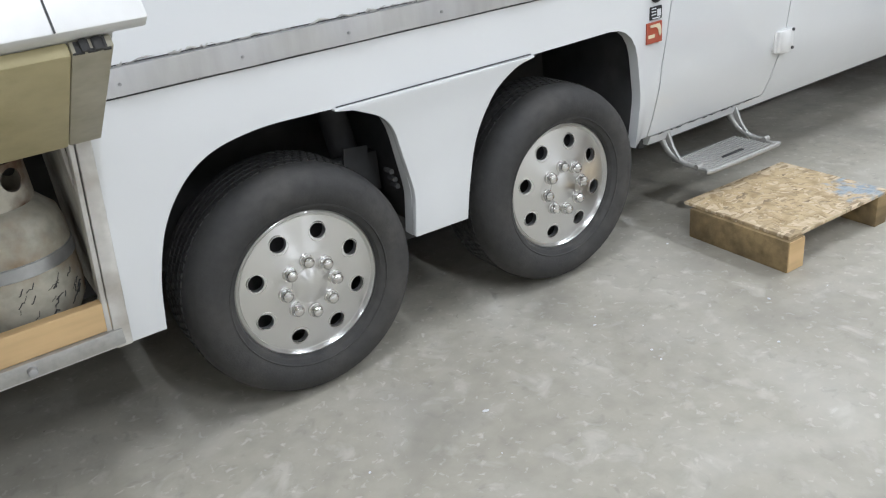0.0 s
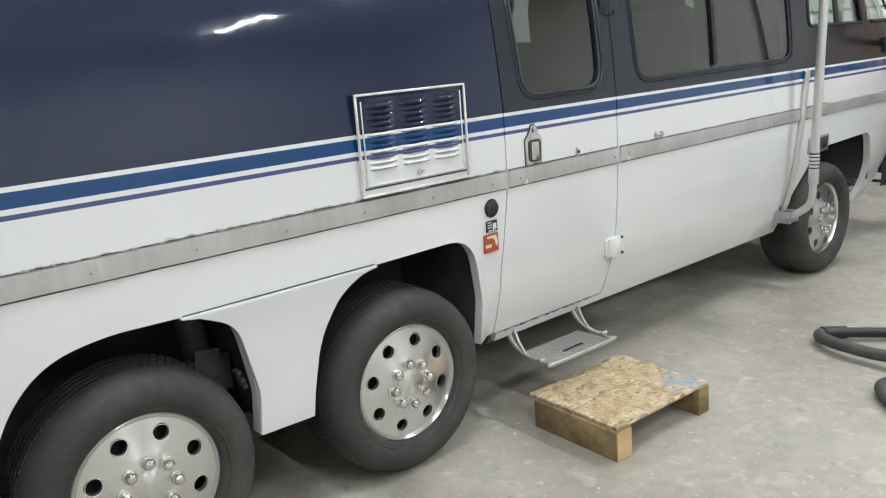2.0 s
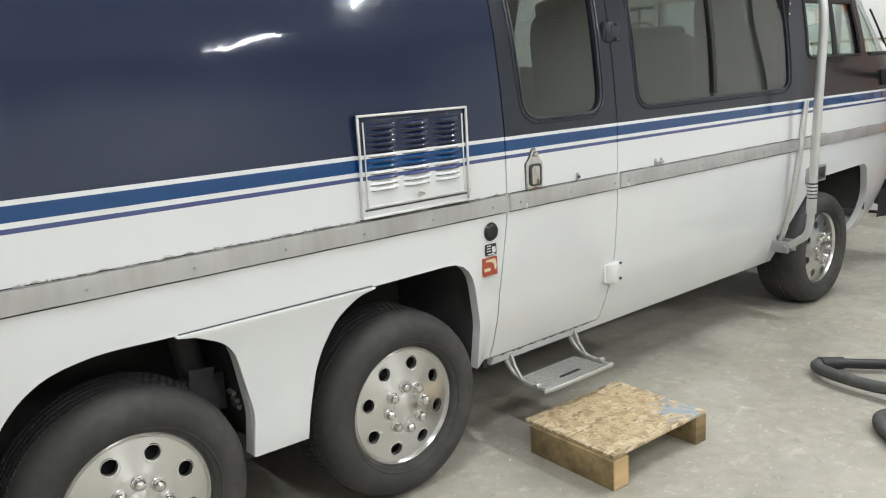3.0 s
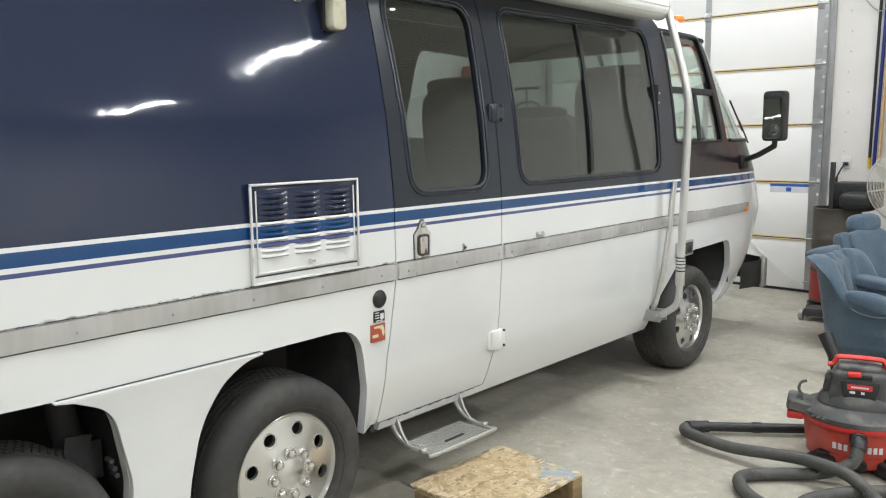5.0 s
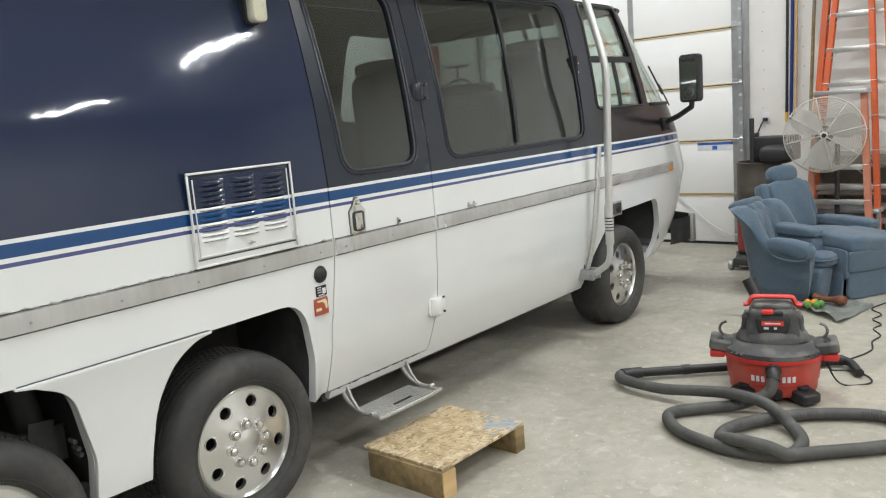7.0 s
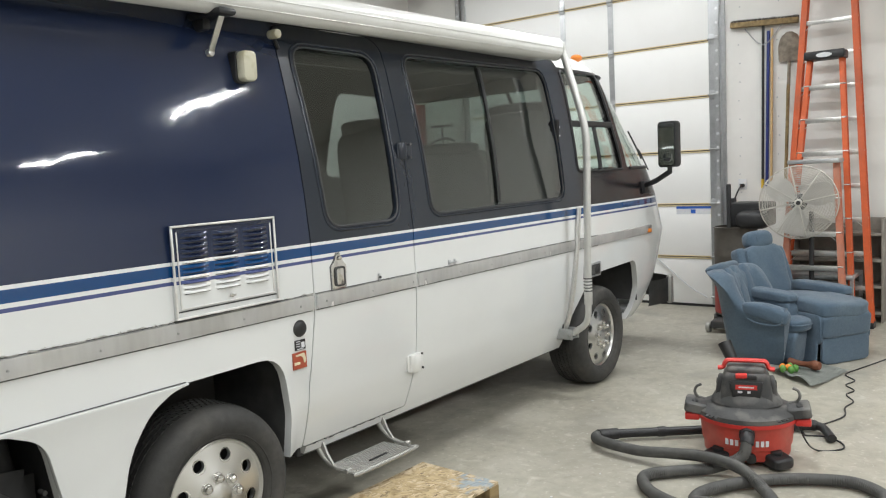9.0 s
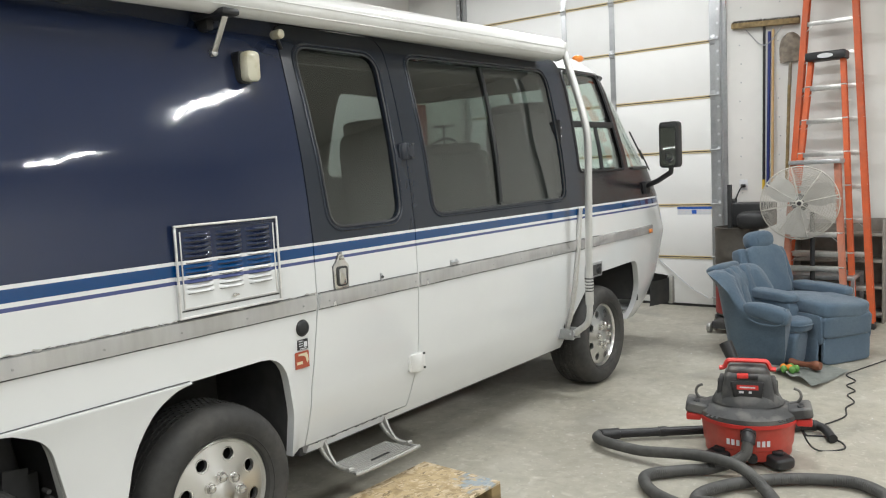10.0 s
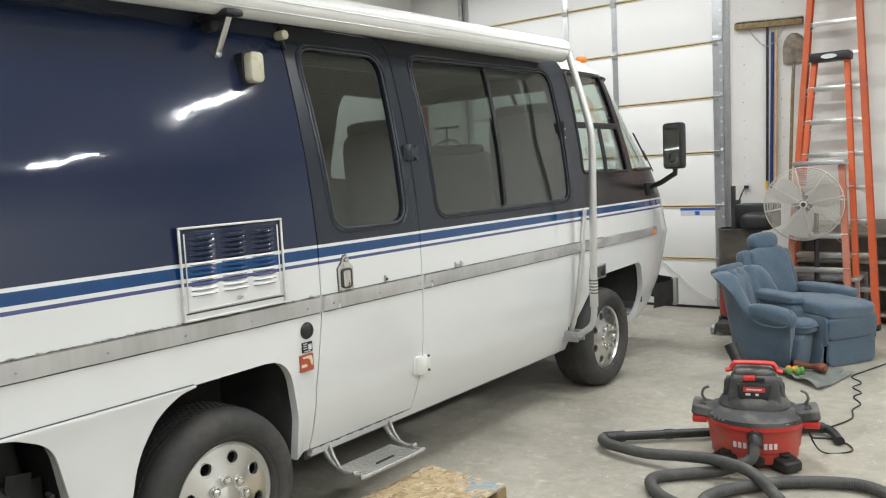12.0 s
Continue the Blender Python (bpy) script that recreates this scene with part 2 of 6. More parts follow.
OLDWOOD = material("weathered_lumber", (0.30, 0.215, 0.10), 0.75, stain=1.0, stain_scale=7, stain_color=(0.12, 0.085, 0.045), grain=0.8, scale=30, bump=0.2, stretch=(0.15, 1, 1))
FABRIC = material("blue_velour", (0.072, 0.112, 0.158), 0.9, stain=0.6, stain_scale=3.5, stain_color=(0.105, 0.15, 0.19), grain=0.35, scale=60, bump=0.35, bump_scale=160)
for key, val in (("Sheen Weight", 0.25), ("Sheen Roughness", 0.5)):
    FABRIC.node_tree.nodes["Principled BSDF"].inputs[key].default_value = val
RED = material("red_plastic", (0.50, 0.060, 0.040), 0.42, stain=0.6, stain_scale=6, stain_color=(0.40, 0.12, 0.09), grain=0.2, scale=40, bump=0.08)
REDBRIGHT = material("bright_red_plastic", (0.62, 0.035, 0.028), 0.42, stain=0.3, stain_scale=7, stain_color=(0.45, 0.08, 0.06))
DUSTY = material("dusty_black_plastic", (0.055, 0.055, 0.055), 0.62, stain=0.85, stain_scale=7, stain_color=(0.30, 0.285, 0.26), grain=0.5, scale=14, bump=0.12)
HOSE = material("grey_hose", (0.075, 0.074, 0.070), 0.6, stain=0.6, stain_scale=5, stain_color=(0.15, 0.145, 0.135), grain=0.3, scale=30)
ORANGE = material("orange_fibreglass", (0.62, 0.115, 0.03), 0.5, stain=0.5, stain_scale=6, stain_color=(0.45, 0.13, 0.07), grain=0.2, scale=25)
FADED = material("faded_orange_fibreglass", (0.55, 0.2, 0.12), 0.6, stain=0.6, stain_scale=8, stain_color=(0.42, 0.26, 0.2), grain=0.25, scale=25)
GREYPLASTIC = material("fan_wire", (0.54, 0.52, 0.47), 0.45, stain=0.4, stain_scale=10, stain_color=(0.48, 0.45, 0.38))
BLADE = material("fan_blade", (0.70, 0.69, 0.66), 0.5, stain=0.4, stain_scale=5)
CREAM = material("cream_panel", (0.50, 0.44, 0.25), 0.65, stain=0.6, stain_scale=4, stain_color=(0.40, 0.34, 0.18), grain=0.2, bump=0.1)
DIRTYCREAM = material("dirty_cream_flange", (0.50, 0.47, 0.37), 0.65, stain=0.6, stain_scale=6, stain_color=(0.34, 0.31, 0.22), grain=0.25, scale=25)
DIRTYWHITE = material("dirty_white_frame", (0.62, 0.60, 0.55), 0.6, stain=0.7, stain_scale=8, stain_color=(0.30, 0.26, 0.20), grain=0.3, scale=25)
TANK = material("propane_tank_paint", (0.46, 0.44, 0.36), 0.55, stain=0.9, stain_scale=7, stain_color=(0.24, 0.15, 0.075), grain=0.5, scale=30, bump=0.1)
RUSTED = material("rust_bitten_paint", (0.58, 0.55, 0.46), 0.6, stain=1.0, stain_scale=10, stain_color=(0.12, 0.05, 0.02), grain=0.3, scale=30, bump=0.15)
RUST = material("rust", (0.16, 0.06, 0.025), 0.85, stain=0.7, stain_scale=9, stain_color=(0.06, 0.03, 0.018), bump=0.3)
LENS = material("yellowed_lens", (0.56, 0.54, 0.42), 0.2, stain=0.7, stain_scale=16, stain_color=(0.36, 0.32, 0.20), coat=0.5)
AMBER = material("amber_lens", (0.75, 0.22, 0.02), 0.3, coat=0.4, grain=0.2)
SPADE = material("rusty_spade", (0.27, 0.23, 0.18), 0.6, 0.2, stain=0.7, stain_scale=10, stain_color=(0.09, 0.07, 0.05), grain=0.4)
BRISTLE = material("dark_bristles", (0.045, 0.035, 0.03), 0.9, grain=0.5, scale=90)
BLUEPOLE = material("blue_pole", (0.02, 0.035, 0.19), 0.35, grain=0.2)
YELLOW = material("yellow_tip", (0.7, 0.45, 0.03), 0.45, grain=0.2)
GREENRAG = material("grey_green_mat", (0.42, 0.44, 0.41), 0.95, stain=0.6, stain_scale=6, stain_color=(0.25, 0.27, 0.24), grain=0.3, bump=0.4, bump_scale=200)
SKIN_SEAT = material("grey_upholstery", (0.26, 0.245, 0.22), 0.9, stain=0.4, stain_scale=5, grain=0.2, bump=0.2)
INTERIOR = material("interior_lining", (0.18, 0.18, 0.165), 0.85, stain=0.4, stain_scale=2, grain=0.2)
BARREL = material("brown_barrel_paint", (0.085, 0.075, 0.062), 0.55, stain=0.7, stain_scale=6, stain_color=(0.045, 0.035, 0.028), grain=0.3, scale=25)
SHELF = material("brown_grey_steel", (0.30, 0.275, 0.24), 0.55, 0.1, stain=0.6, stain_scale=5, stain_color=(0.17, 0.15, 0.13), grain=0.3, scale=30)
REDSTEEL = material("red_cabinet", (0.30, 0.035, 0.03), 0.5, stain=0.4, stain_scale=4, grain=0.2)
DECALRED = material("decal_red", (0.38, 0.075, 0.035), 0.45, stain=0.4, stain_scale=20, stain_color=(0.28, 0.07, 0.04))
DECALCREAM = material("decal_cream", (0.66, 0.58, 0.40), 0.5, grain=0.15)
BLUESTICK = material("sticker_blue", (0.03, 0.12, 0.5), 0.5, grain=0.1)
PALESTICK = material("sticker_white", (0.68, 0.69, 0.70), 0.5, stain=0.3, stain_scale=30, stain_color=(0.45, 0.5, 0.6))
TUBE = material("lamp_tube", (1.0, 0.99, 0.96), 0.4, emit=13.0)
TOYGREEN = material("toy_green", (0.10, 0.26, 0.05), 0.5, grain=0.2)
TOYORANGE = material("toy_orange", (0.8, 0.25, 0.02), 0.5, grain=0.2)
LEATHER = material("brown_leather", (0.20, 0.07, 0.035), 0.6, stain=0.5, stain_scale=10, grain=0.3)


def glass(name, color, tint):
    m = bpy.data.materials.new(name)
    m.use_nodes = True
    nt = m.node_tree
    nt.nodes.remove(nt.nodes["Principled BSDF"])
    tr, gl, mx = nt.nodes.new("ShaderNodeBsdfTransparent"), nt.nodes.new("ShaderNodeBsdfGlossy"), nt.nodes.new("ShaderNodeMixShader")
    lw, pw, fr = nt.nodes.new("ShaderNodeLayerWeight"), nt.nodes.new("ShaderNodeMath"), nt.nodes.new("ShaderNodeMapRange")
    lw.inputs[0].default_value = 0.5
    pw.operation, pw.inputs[1].default_value = "POWER", 3.5
    nt.links.new(lw.outputs["Facing"], pw.inputs[0])
    nt.links.new(pw.outputs[0], fr.inputs[0])
    fr.inputs[3].default_value, fr.inputs[4].default_value = tint, 0.9
    tr.inputs[0].default_value = (*color, 1)
    gl.inputs[0].default_value, gl.inputs["Roughness"].default_value = (1, 1, 1, 1), 0.02
    nt.links.new(fr.outputs[0], mx.inputs[0])
    nt.links.new(tr.outputs[0], mx.inputs[1])
    nt.links.new(gl.outputs[0], mx.inputs[2])
    nt.links.new(mx.outputs[0], nt.nodes["Material Output"].inputs[0])
    return m


TINT = glass("tinted_glass", (0.48, 0.53, 0.51), 0.075)
CLEAR = glass("green_glass", (0.90, 0.95, 0.925), 0.045)
MIRROR = material("mirror_glass", (0.75, 0.78, 0.78), 0.03, 1.0)


# ---------- mesh helpers ----------
def part(name, bm, mat, parent=None, label="", smooth=40, bevel=0.0):
    """One mesh object from a bmesh, under a thing or a part."""
    me = bpy.data.meshes.new(name)
    bmesh.ops.recalc_face_normals(bm, faces=bm.faces[:])
    if bevel:
        edges = [e for e in bm.edges if len(e.link_faces) == 2 and e.calc_face_angle(0) > 0.6]
        bmesh.ops.bevel(bm, geom=edges, offset=bevel, segments=2, affect="EDGES", profile=0.5, clamp_overlap=True)
    bm.to_mesh(me)
    bm.free()
    if smooth:
        me.polygons.foreach_set("use_smooth", [True] * len(me.polygons))
        me.set_sharp_from_angle(angle=radians(smooth))
    if mat:
        me.materials.append(mat)
    ob = new(name, me)
    if parent:
        ob.parent = parent
        ob.matrix_parent_inverse = parent.matrix_world.inverted()
    if label:
        ob["label"] = label
    return ob


def thing(name, label, category, at=(0, 0, 0), group="", rz=0):
    ob = new(name)
    ob.empty_display_size = 0.05
    ob.matrix_world = pose(*at, 0, 0, rz)
    return tagged(ob, label, category, group)


def box(bm, x0, y0, z0, x1, y1, z1, m=None):
    mat = Matrix.Translation(((x0 + x1) / 2, (y0 + y1) / 2, (z0 + z1) / 2)) @ Matrix.Diagonal((abs(x1 - x0), abs(y1 - y0), abs(z1 - z0), 1))
    return bmesh.ops.create_cube(bm, size=1, matrix=(m or Matrix()) @ mat)["verts"]


def boxed(*a, m=None):
    bm = bmesh.new()
    box(bm, *a, m=m)
    return bm


def cyl(bm, p, q, r, r2=None, seg=20):
    p, q = Vector(p), Vector(q)
    d = q - p
    m = Matrix.Translation((p + q) / 2) @ d.to_track_quat("Z", "Y").to_matrix().to_4x4()
    return bmesh.ops.create_cone(bm, cap_ends=True, segments=seg, radius1=r, radius2=r if r2 is None else r2, depth=d.length, matrix=m)["verts"]


def cylinder(p, q, r, r2=None, seg=20):
    bm = bmesh.new()
    cyl(bm, p, q, r, r2, seg)
    return bm


def ball(c, sx, sy, sz, m=None, seg=20):
    bm = bmesh.new()
    bmesh.ops.create_uvsphere(bm, u_segments=seg, v_segments=seg // 2, radius=1, matrix=(m or Matrix()) @ Matrix.Translation(c) @ Matrix.Diagonal((sx, sy, sz, 1)))
    return bm


def lathe(profile, seg=48, m=None, closed=False):
    """Turn (radius, height) points round the z axis."""
    bm = bmesh.new()
    rings = [[bm.verts.new((r * math.cos(2 * math.pi * k / seg), r * math.sin(2 * math.pi * k / seg), h)) for k in range(seg)] for r, h in profile]
    pairs = list(zip(rings, rings[1:])) + ([(rings[-1], rings[0])] if closed else [])
    for a, b in pairs:
        for k in range(seg):
            bm.faces.new((a[k], a[(k + 1) % seg], b[(k + 1) % seg], b[k]))
    bmesh.ops.remove_doubles(bm, verts=bm.verts[:], dist=1e-6)
    if m:
        bmesh.ops.transform(bm, matrix=m, verts=bm.verts[:])
    return bm


def smooth_path(points, n=10):
    """Catmull-Rom through the points."""
    pts = [Vector(p) for p in points]
    pts = [2 * pts[0] - pts[1]] + pts + [2 * pts[-1] - pts[-2]]
    out = []
    for a, b, c, d in zip(pts, pts[1:], pts[2:], pts[3:]):
        for k in range(n):
            t = k / n
            out.append(0.5 * (2 * b + (c - a) * t + (2 * a - 5 * b + 4 * c - d) * t * t + (3 * b - a - 3 * c + d) * t ** 3))
    return out + [pts[-2]]


def sweep(path, r, seg=12, ribs=0.0, bm=None):
    """A round tube along a path; ribs: depth of corrugation on every second ring."""
    bm = bm or bmesh.new()
    path = [Vector(p) for p in path]
    prev, rings = None, []
    up = Vector((0.13, 0.27, 1)).normalized()
    for i, p in enumerate(path):
        d = (path[min(i + 1, len(path) - 1)] - path[max(i - 1, 0)]).normalized()
        side = (up - d * up.dot(d)).normalized() if prev is None else (prev - d * prev.dot(d)).normalized()
        prev = side
        o = d.cross(side)
        rr = (r[i] if isinstance(r, (list, tuple)) else r) - (ribs if i % 2 else 0)
        rings.append([bm.verts.new(p + rr * (side * math.cos(2 * math.pi * k / seg) + o * math.sin(2 * math.pi * k / seg))) for k in range(seg)])
    for a, b in zip(rings, rings[1:]):
        for k in range(seg):
            bm.faces.new((a[k], a[(k + 1) % seg], b[(k + 1) % seg], b[k]))
    bm.faces.new(rings[0][::-1])
    bm.faces.new(rings[-1])
    return bm


def even(path, step):
    """Points at an even step along a polyline."""
    out, left = [path[0].copy()], step
    for a, b in zip(path, path[1:]):
        d, done = (b - a).length, 0.0
        while d - done >= left:
            done += left
            out.append(a.lerp(b, done / d))
            left = step
        left -= d - done
    return out


def rounded(points, r, n=5):
    """A closed outline with rounded corners (r: one radius or one per corner)."""
    pts = [Vector(p) for p in points]
    out = []
    for i, b in enumerate(pts):
        a, c = pts[i - 1], pts[(i + 1) % len(pts)]
        rad = r[i] if isinstance(r, (list, tuple)) else r
        if rad <= 0:
            out.append(b)
            continue
        u, w = (a - b).normalized(), (c - b).normalized()
        half = u.angle(w) / 2
        cut = min(rad / math.tan(half), (a - b).length * 0.49, (c - b).length * 0.49)
        p, q = b + u * cut, b + w * cut
        for k in range(n + 1):
            t = k / n
            out.append((1 - t) ** 2 * p + 2 * t * (1 - t) * b + t * t * q)
    return out


def prism(outline, y0, y1):
    """An (x, z) outline pushed along y."""
    bm = bmesh.new()
    a = [bm.verts.new((p[0], y0, p[1])) for p in outline]
    b = [bm.verts.new((p[0], y1, p[1])) for p in outline]
    bm.faces.new(a)
    bm.faces.new(b[::-1])
    for i in range(len(a)):
        j = (i + 1) % len(a)
        bm.faces.new((a[j], a[i], b[i], b[j]))
    bmesh.ops.recalc_face_normals(bm, faces=bm.faces[:])
    return bm


def carve(bm, cutters, op="DIFFERENCE"):
    """Boolean of a bmesh with other bmeshes; returns a new bmesh."""
    def temp(b):
        me = bpy.data.meshes.new("work")
        b.to_mesh(me)
        b.free()
        return new("work", me)
    ob = temp(bm)
    tools = [temp(c) for c in cutters]
    for t in tools:
        md = ob.modifiers.new("cut", "BOOLEAN")
        md.object, md.operation, md.solver = t, op, "EXACT"
    dg = bpy.context.evaluated_depsgraph_get()
    dg.update()
    me = bpy.data.meshes.new_from_object(ob.evaluated_get(dg))
    out = bmesh.new()
    out.from_mesh(me)
    for o in [ob, *tools]:
        d = o.data
        bpy.data.objects.remove(o)
        bpy.data.meshes.remove(d)
    bpy.data.meshes.remove(me)
    return out


# ---------- setting ----------
WALL_X, DOOR_L, DOOR_R, DOOR_TOP = 8.06, 3.62, 0.24, 4.15
BACK_X, LEFT_Y, RIGHT_Y = -7.5, 4.6, -9.0


def structure(name, bm, mat, label, category, bevel=0.0, smooth=0):
    return tagged(part(name, bm, mat, None, label, smooth=smooth, bevel=bevel), label, category, "", "structure")


structure("floor", boxed(BACK_X - 0.2, RIGHT_Y - 0.2, -0.2, WALL_X + 0.4, LEFT_Y + 0.2, 0), CONCRETE, "worn grey concrete workshop floor with pale stains", "floor")
structure("ceiling", boxed(BACK_X - 0.2, RIGHT_Y - 0.2, CEILING, WALL_X + 0.4, LEFT_Y + 0.2, CEILING + 0.15), CEIL, "plain white workshop ceiling", "ceiling")
structure("wall_west", boxed(BACK_X - 0.2, RIGHT_Y, 0, BACK_X, LEFT_Y, CEILING), WALL, "plain off-white workshop wall", "wall")
structure("wall_north", boxed(BACK_X, LEFT_Y, 0, WALL_X, LEFT_Y + 0.2, CEILING), WALL, "plain off-white workshop side wall", "wall")
structure("wall_south", boxed(BACK_X, RIGHT_Y - 0.2, 0, WALL_X, RIGHT_Y, CEILING), WALL, "plain off-white workshop side wall", "wall")
bm = boxed(WALL_X, RIGHT_Y, 0, WALL_X + 0.2, DOOR_R, CEILING)
box(bm, WALL_X, DOOR_L, 0, WALL_X + 0.2, LEFT_Y, CEILING)
box(bm, WALL_X, DOOR_R, DOOR_TOP, WALL_X + 0.2, DOOR_L, CEILING)
structure("wall_east", bm, WALL, "off-white workshop wall with nail heads beside a roller door", "wall")
structure("outside", boxed(WALL_X + 0.21, DOOR_R - 0.5, 0, WALL_X + 0.3, DOOR_L + 0.5, CEILING), DARKMETAL, "dark gap behind the sectional door", "backdrop")


def garage_door():
    d = thing("garage_door", "white sectional overhead door with tan section seals", "garage door", (WALL_X, DOOR_R, 0))
    d["kind"] = "structure"
    h = 0.603
    z = -0.03
    for k in range(7):
        bm = boxed(WALL_X - 0.045, DOOR_R + 0.01, max(0.02, z + 0.012), WALL_X + 0.0, DOOR_L - 0.01, z + h - 0.012)
        part("door_section", bm, DOOR_WHITE, d, bevel=0.006)
        z += h
        if k < 6:
            part("section_seal", boxed(WALL_X - 0.055, DOOR_R, z - 0.020, WALL_X - 0.03, DOOR_L, z - 0.006), SEAL, d, "tan rubber seal between sections", bevel=0.003)
            part("section_seal", boxed(WALL_X - 0.053, DOOR_R, z + 0.004, WALL_X - 0.03, DOOR_L, z + 0.016), SEAL, d, "tan rubber seal between sections", bevel=0.003)
    part("bottom_seal", boxed(WALL_X - 0.05, DOOR_R, 0.0, WALL_X - 0.01, DOOR_L, 0.03), BLACK, d, "black rubber bottom seal")
    for y in (1.46, 2.10):
        bm = boxed(WALL_X - 0.052, y - 0.033, 0.05, WALL_X - 0.046, y + 0.033, 4.1)
        for zz in np.arange(0.1, 4.1, 0.12):
            cyl(bm, (WALL_X - 0.053, y, zz), (WALL_X - 0.0545, y, zz), 0.009, seg=10)
        part("stile", bm, GALV, d, "galvanised stile strip with round holes")
        for j in range(1, 7):
            bm = boxed(WALL_X - 0.068, y - 0.035, j * h - 0.075, WALL_X - 0.052, y + 0.035, j * h + 0.015)
            cyl(bm, (WALL_X - 0.07, y - 0.035, j * h - 0.03), (WALL_X - 0.07, y + 0.035, j * h - 0.03), 0.012, seg=10)
            part("hinge", bm, GALV, d, bevel=0.002)
    for y, s in ((DOOR_R, -1), (DOOR_L, 1)):
        t = part("track", boxed(WALL_X - 0.10, y + s * 0.02, 0.02, WALL_X - 0.092, y + s * 0.075, 4.2), GALV, d, "galvanised vertical door track")
        bm = boxed(WALL_X - 0.10, y + s * 0.070, 0.02, WALL_X - 0.02, y + s * 0.078, 4.2)
        box(bm, WALL_X - 0.028, y + s * 0.07, 0.02, WALL_X - 0.002, y + s * 0.115, 4.2)
        part("track_angle", bm, GALV, d)
        part("end_stile", boxed(WALL_X - 0.06, y - s * 0.055, 0.03, WALL_X - 0.046, y + s * 0.012, 4.15), GALV, d)
        for zz in np.arange(0.16, 4.1, 0.15):
            part("hole", cylinder((WALL_X - 0.101, y + s * 0.047, zz), (WALL_X - 0.103, y + s * 0.047, zz), 0.015, seg=10), SEAM if int(zz * 20) % 3 else PALESTICK, t)
        for j in range(0, 7):
            zz = max(0.12, j * h - 0.02)
            bm = boxed(WALL_X - 0.075, y - s * 0.05, zz - 0.05, WALL_X - 0.058, y + s * 0.03, zz + 0.05)
            cyl(bm, (WALL_X - 0.085, y - s * 0.06, zz), (WALL_X - 0.085, y + s * 0.05, zz), 0.010, seg=10)
            cyl(bm, (WALL_X - 0.085, y + s * 0.03, zz), (WALL_X - 0.085, y + s * 0.062, zz), 0.024, seg=14)
            part("roller_bracket", bm, GALV, d, bevel=0.002)
    return d


garage_door()


def tube_lamp(x, y, half=1.22):
    """A hanging strip fixture with two bare tubes running across the room."""
    d = thing("strip_light", "white fluorescent strip light with bare tubes on the ceiling, out of view", "ceiling light", (x, y, CEILING - 0.1), "ceiling strip lights")
    part("housing", boxed(x - 0.07, y - half, CEILING - 0.07, x + 0.07, y + half, CEILING), WHITE, d, bevel=0.008)
    for s in (-0.03, 0.03):
        part("tube", cylinder((x + s, y - half + 0.02, CEILING - 0.1), (x + s, y + half - 0.02, CEILING - 0.1), 0.014, seg=12), TUBE, d, "glowing white tube")
        for e in (0.02 - half, half - 0.02):
            part("holder", boxed(x + s - 0.02, y + e - 0.015, CEILING - 0.125, x + s + 0.02, y + e + 0.015, CEILING - 0.06), WHITE, d)
    li = bpy.data.lights.new("strip_glow", "AREA")
    li.shape, li.size, li.size_y, li.energy, li.color = "RECTANGLE", 0.05, 2 * half, LAMP_POWER * half / 0.9 * (0.64 if x > 6 else 1.2 if x > 3.8 else 0.95 if x > -1 else 0.40), (0.985, 0.985, 0.97)
    lo = new("strip_glow", li)
    lo.matrix_world = pose(x, y, CEILING - 0.14)


# Those near x=4 beyond y=-3 are known from reflections; the others are added.
for lx in (-4.2, 0.1, 4.35):
    for ly, half in ((-6.4, 0.9), (-3.75, 0.66), (-1.1, 0.66)):
        if lx > 4 or ly < 1:
            tube_lamp(3.97 if lx > 4 and ly < -6 else lx, ly, half)
# Two more unseen lamps, added to brighten the sectional door and far wall.
for ly in (0.9, 3.1):
    tube_lamp(6.3, ly, 0.66)


# ---------- motorhome ----------
PZ = [0.36, 0.42, 0.50, 0.62, 0.81, 1.03, 1.10, 1.40, 1.60, 1.80, 2.05, 2.26, 2.37, 2.45, 2.53, 2.60, 2.65, 2.68, 2.70]
PY = [0.115, 0.088, 0.062, 0.032, 0.012, 0.0, 0.0, 0.0, 0.018, 0.042, 0.088, 0.135, 0.170, 0.215, 0.29, 0.42, 0.62, 0.88, 1.22]
NOSE_Z = [0.30, 0.38, 0.45, 0.71, 1.08, 1.42, 1.62, 2.00, 2.40, 2.50, 2.60, 2.66, 2.70]
NOSE_X = [5.72, 5.83, 5.91, 6.11, 6.285, 6.10, 5.955, 5.60, 5.32, 5.18, 4.88, 4.58, 4.30]
MID = 1.22


def inset(z, x=3.0):
    f = 1.0 if x > 1.56 else max(0.18, 1 - (1.56 - x) / 0.15)
    v = float(np.interp(z, PZ, PY))
    return v * f if z < 1.03 else v


def skin(s, z, x=None, off=0.0):
    """A point of the near side: x behind the cab, or s (0 to 1) round the nose."""
    if x is not None:
        return Vector((x, inset(z, x) + off, z))
    xn = float(np.interp(z, NOSE_Z, NOSE_X)) - off
    g = (1 - s ** 8) ** (1 / 8)
    return Vector((4.2 + (xn - 4.2) * s, MID - (MID - inset(z) - off) * g, z))


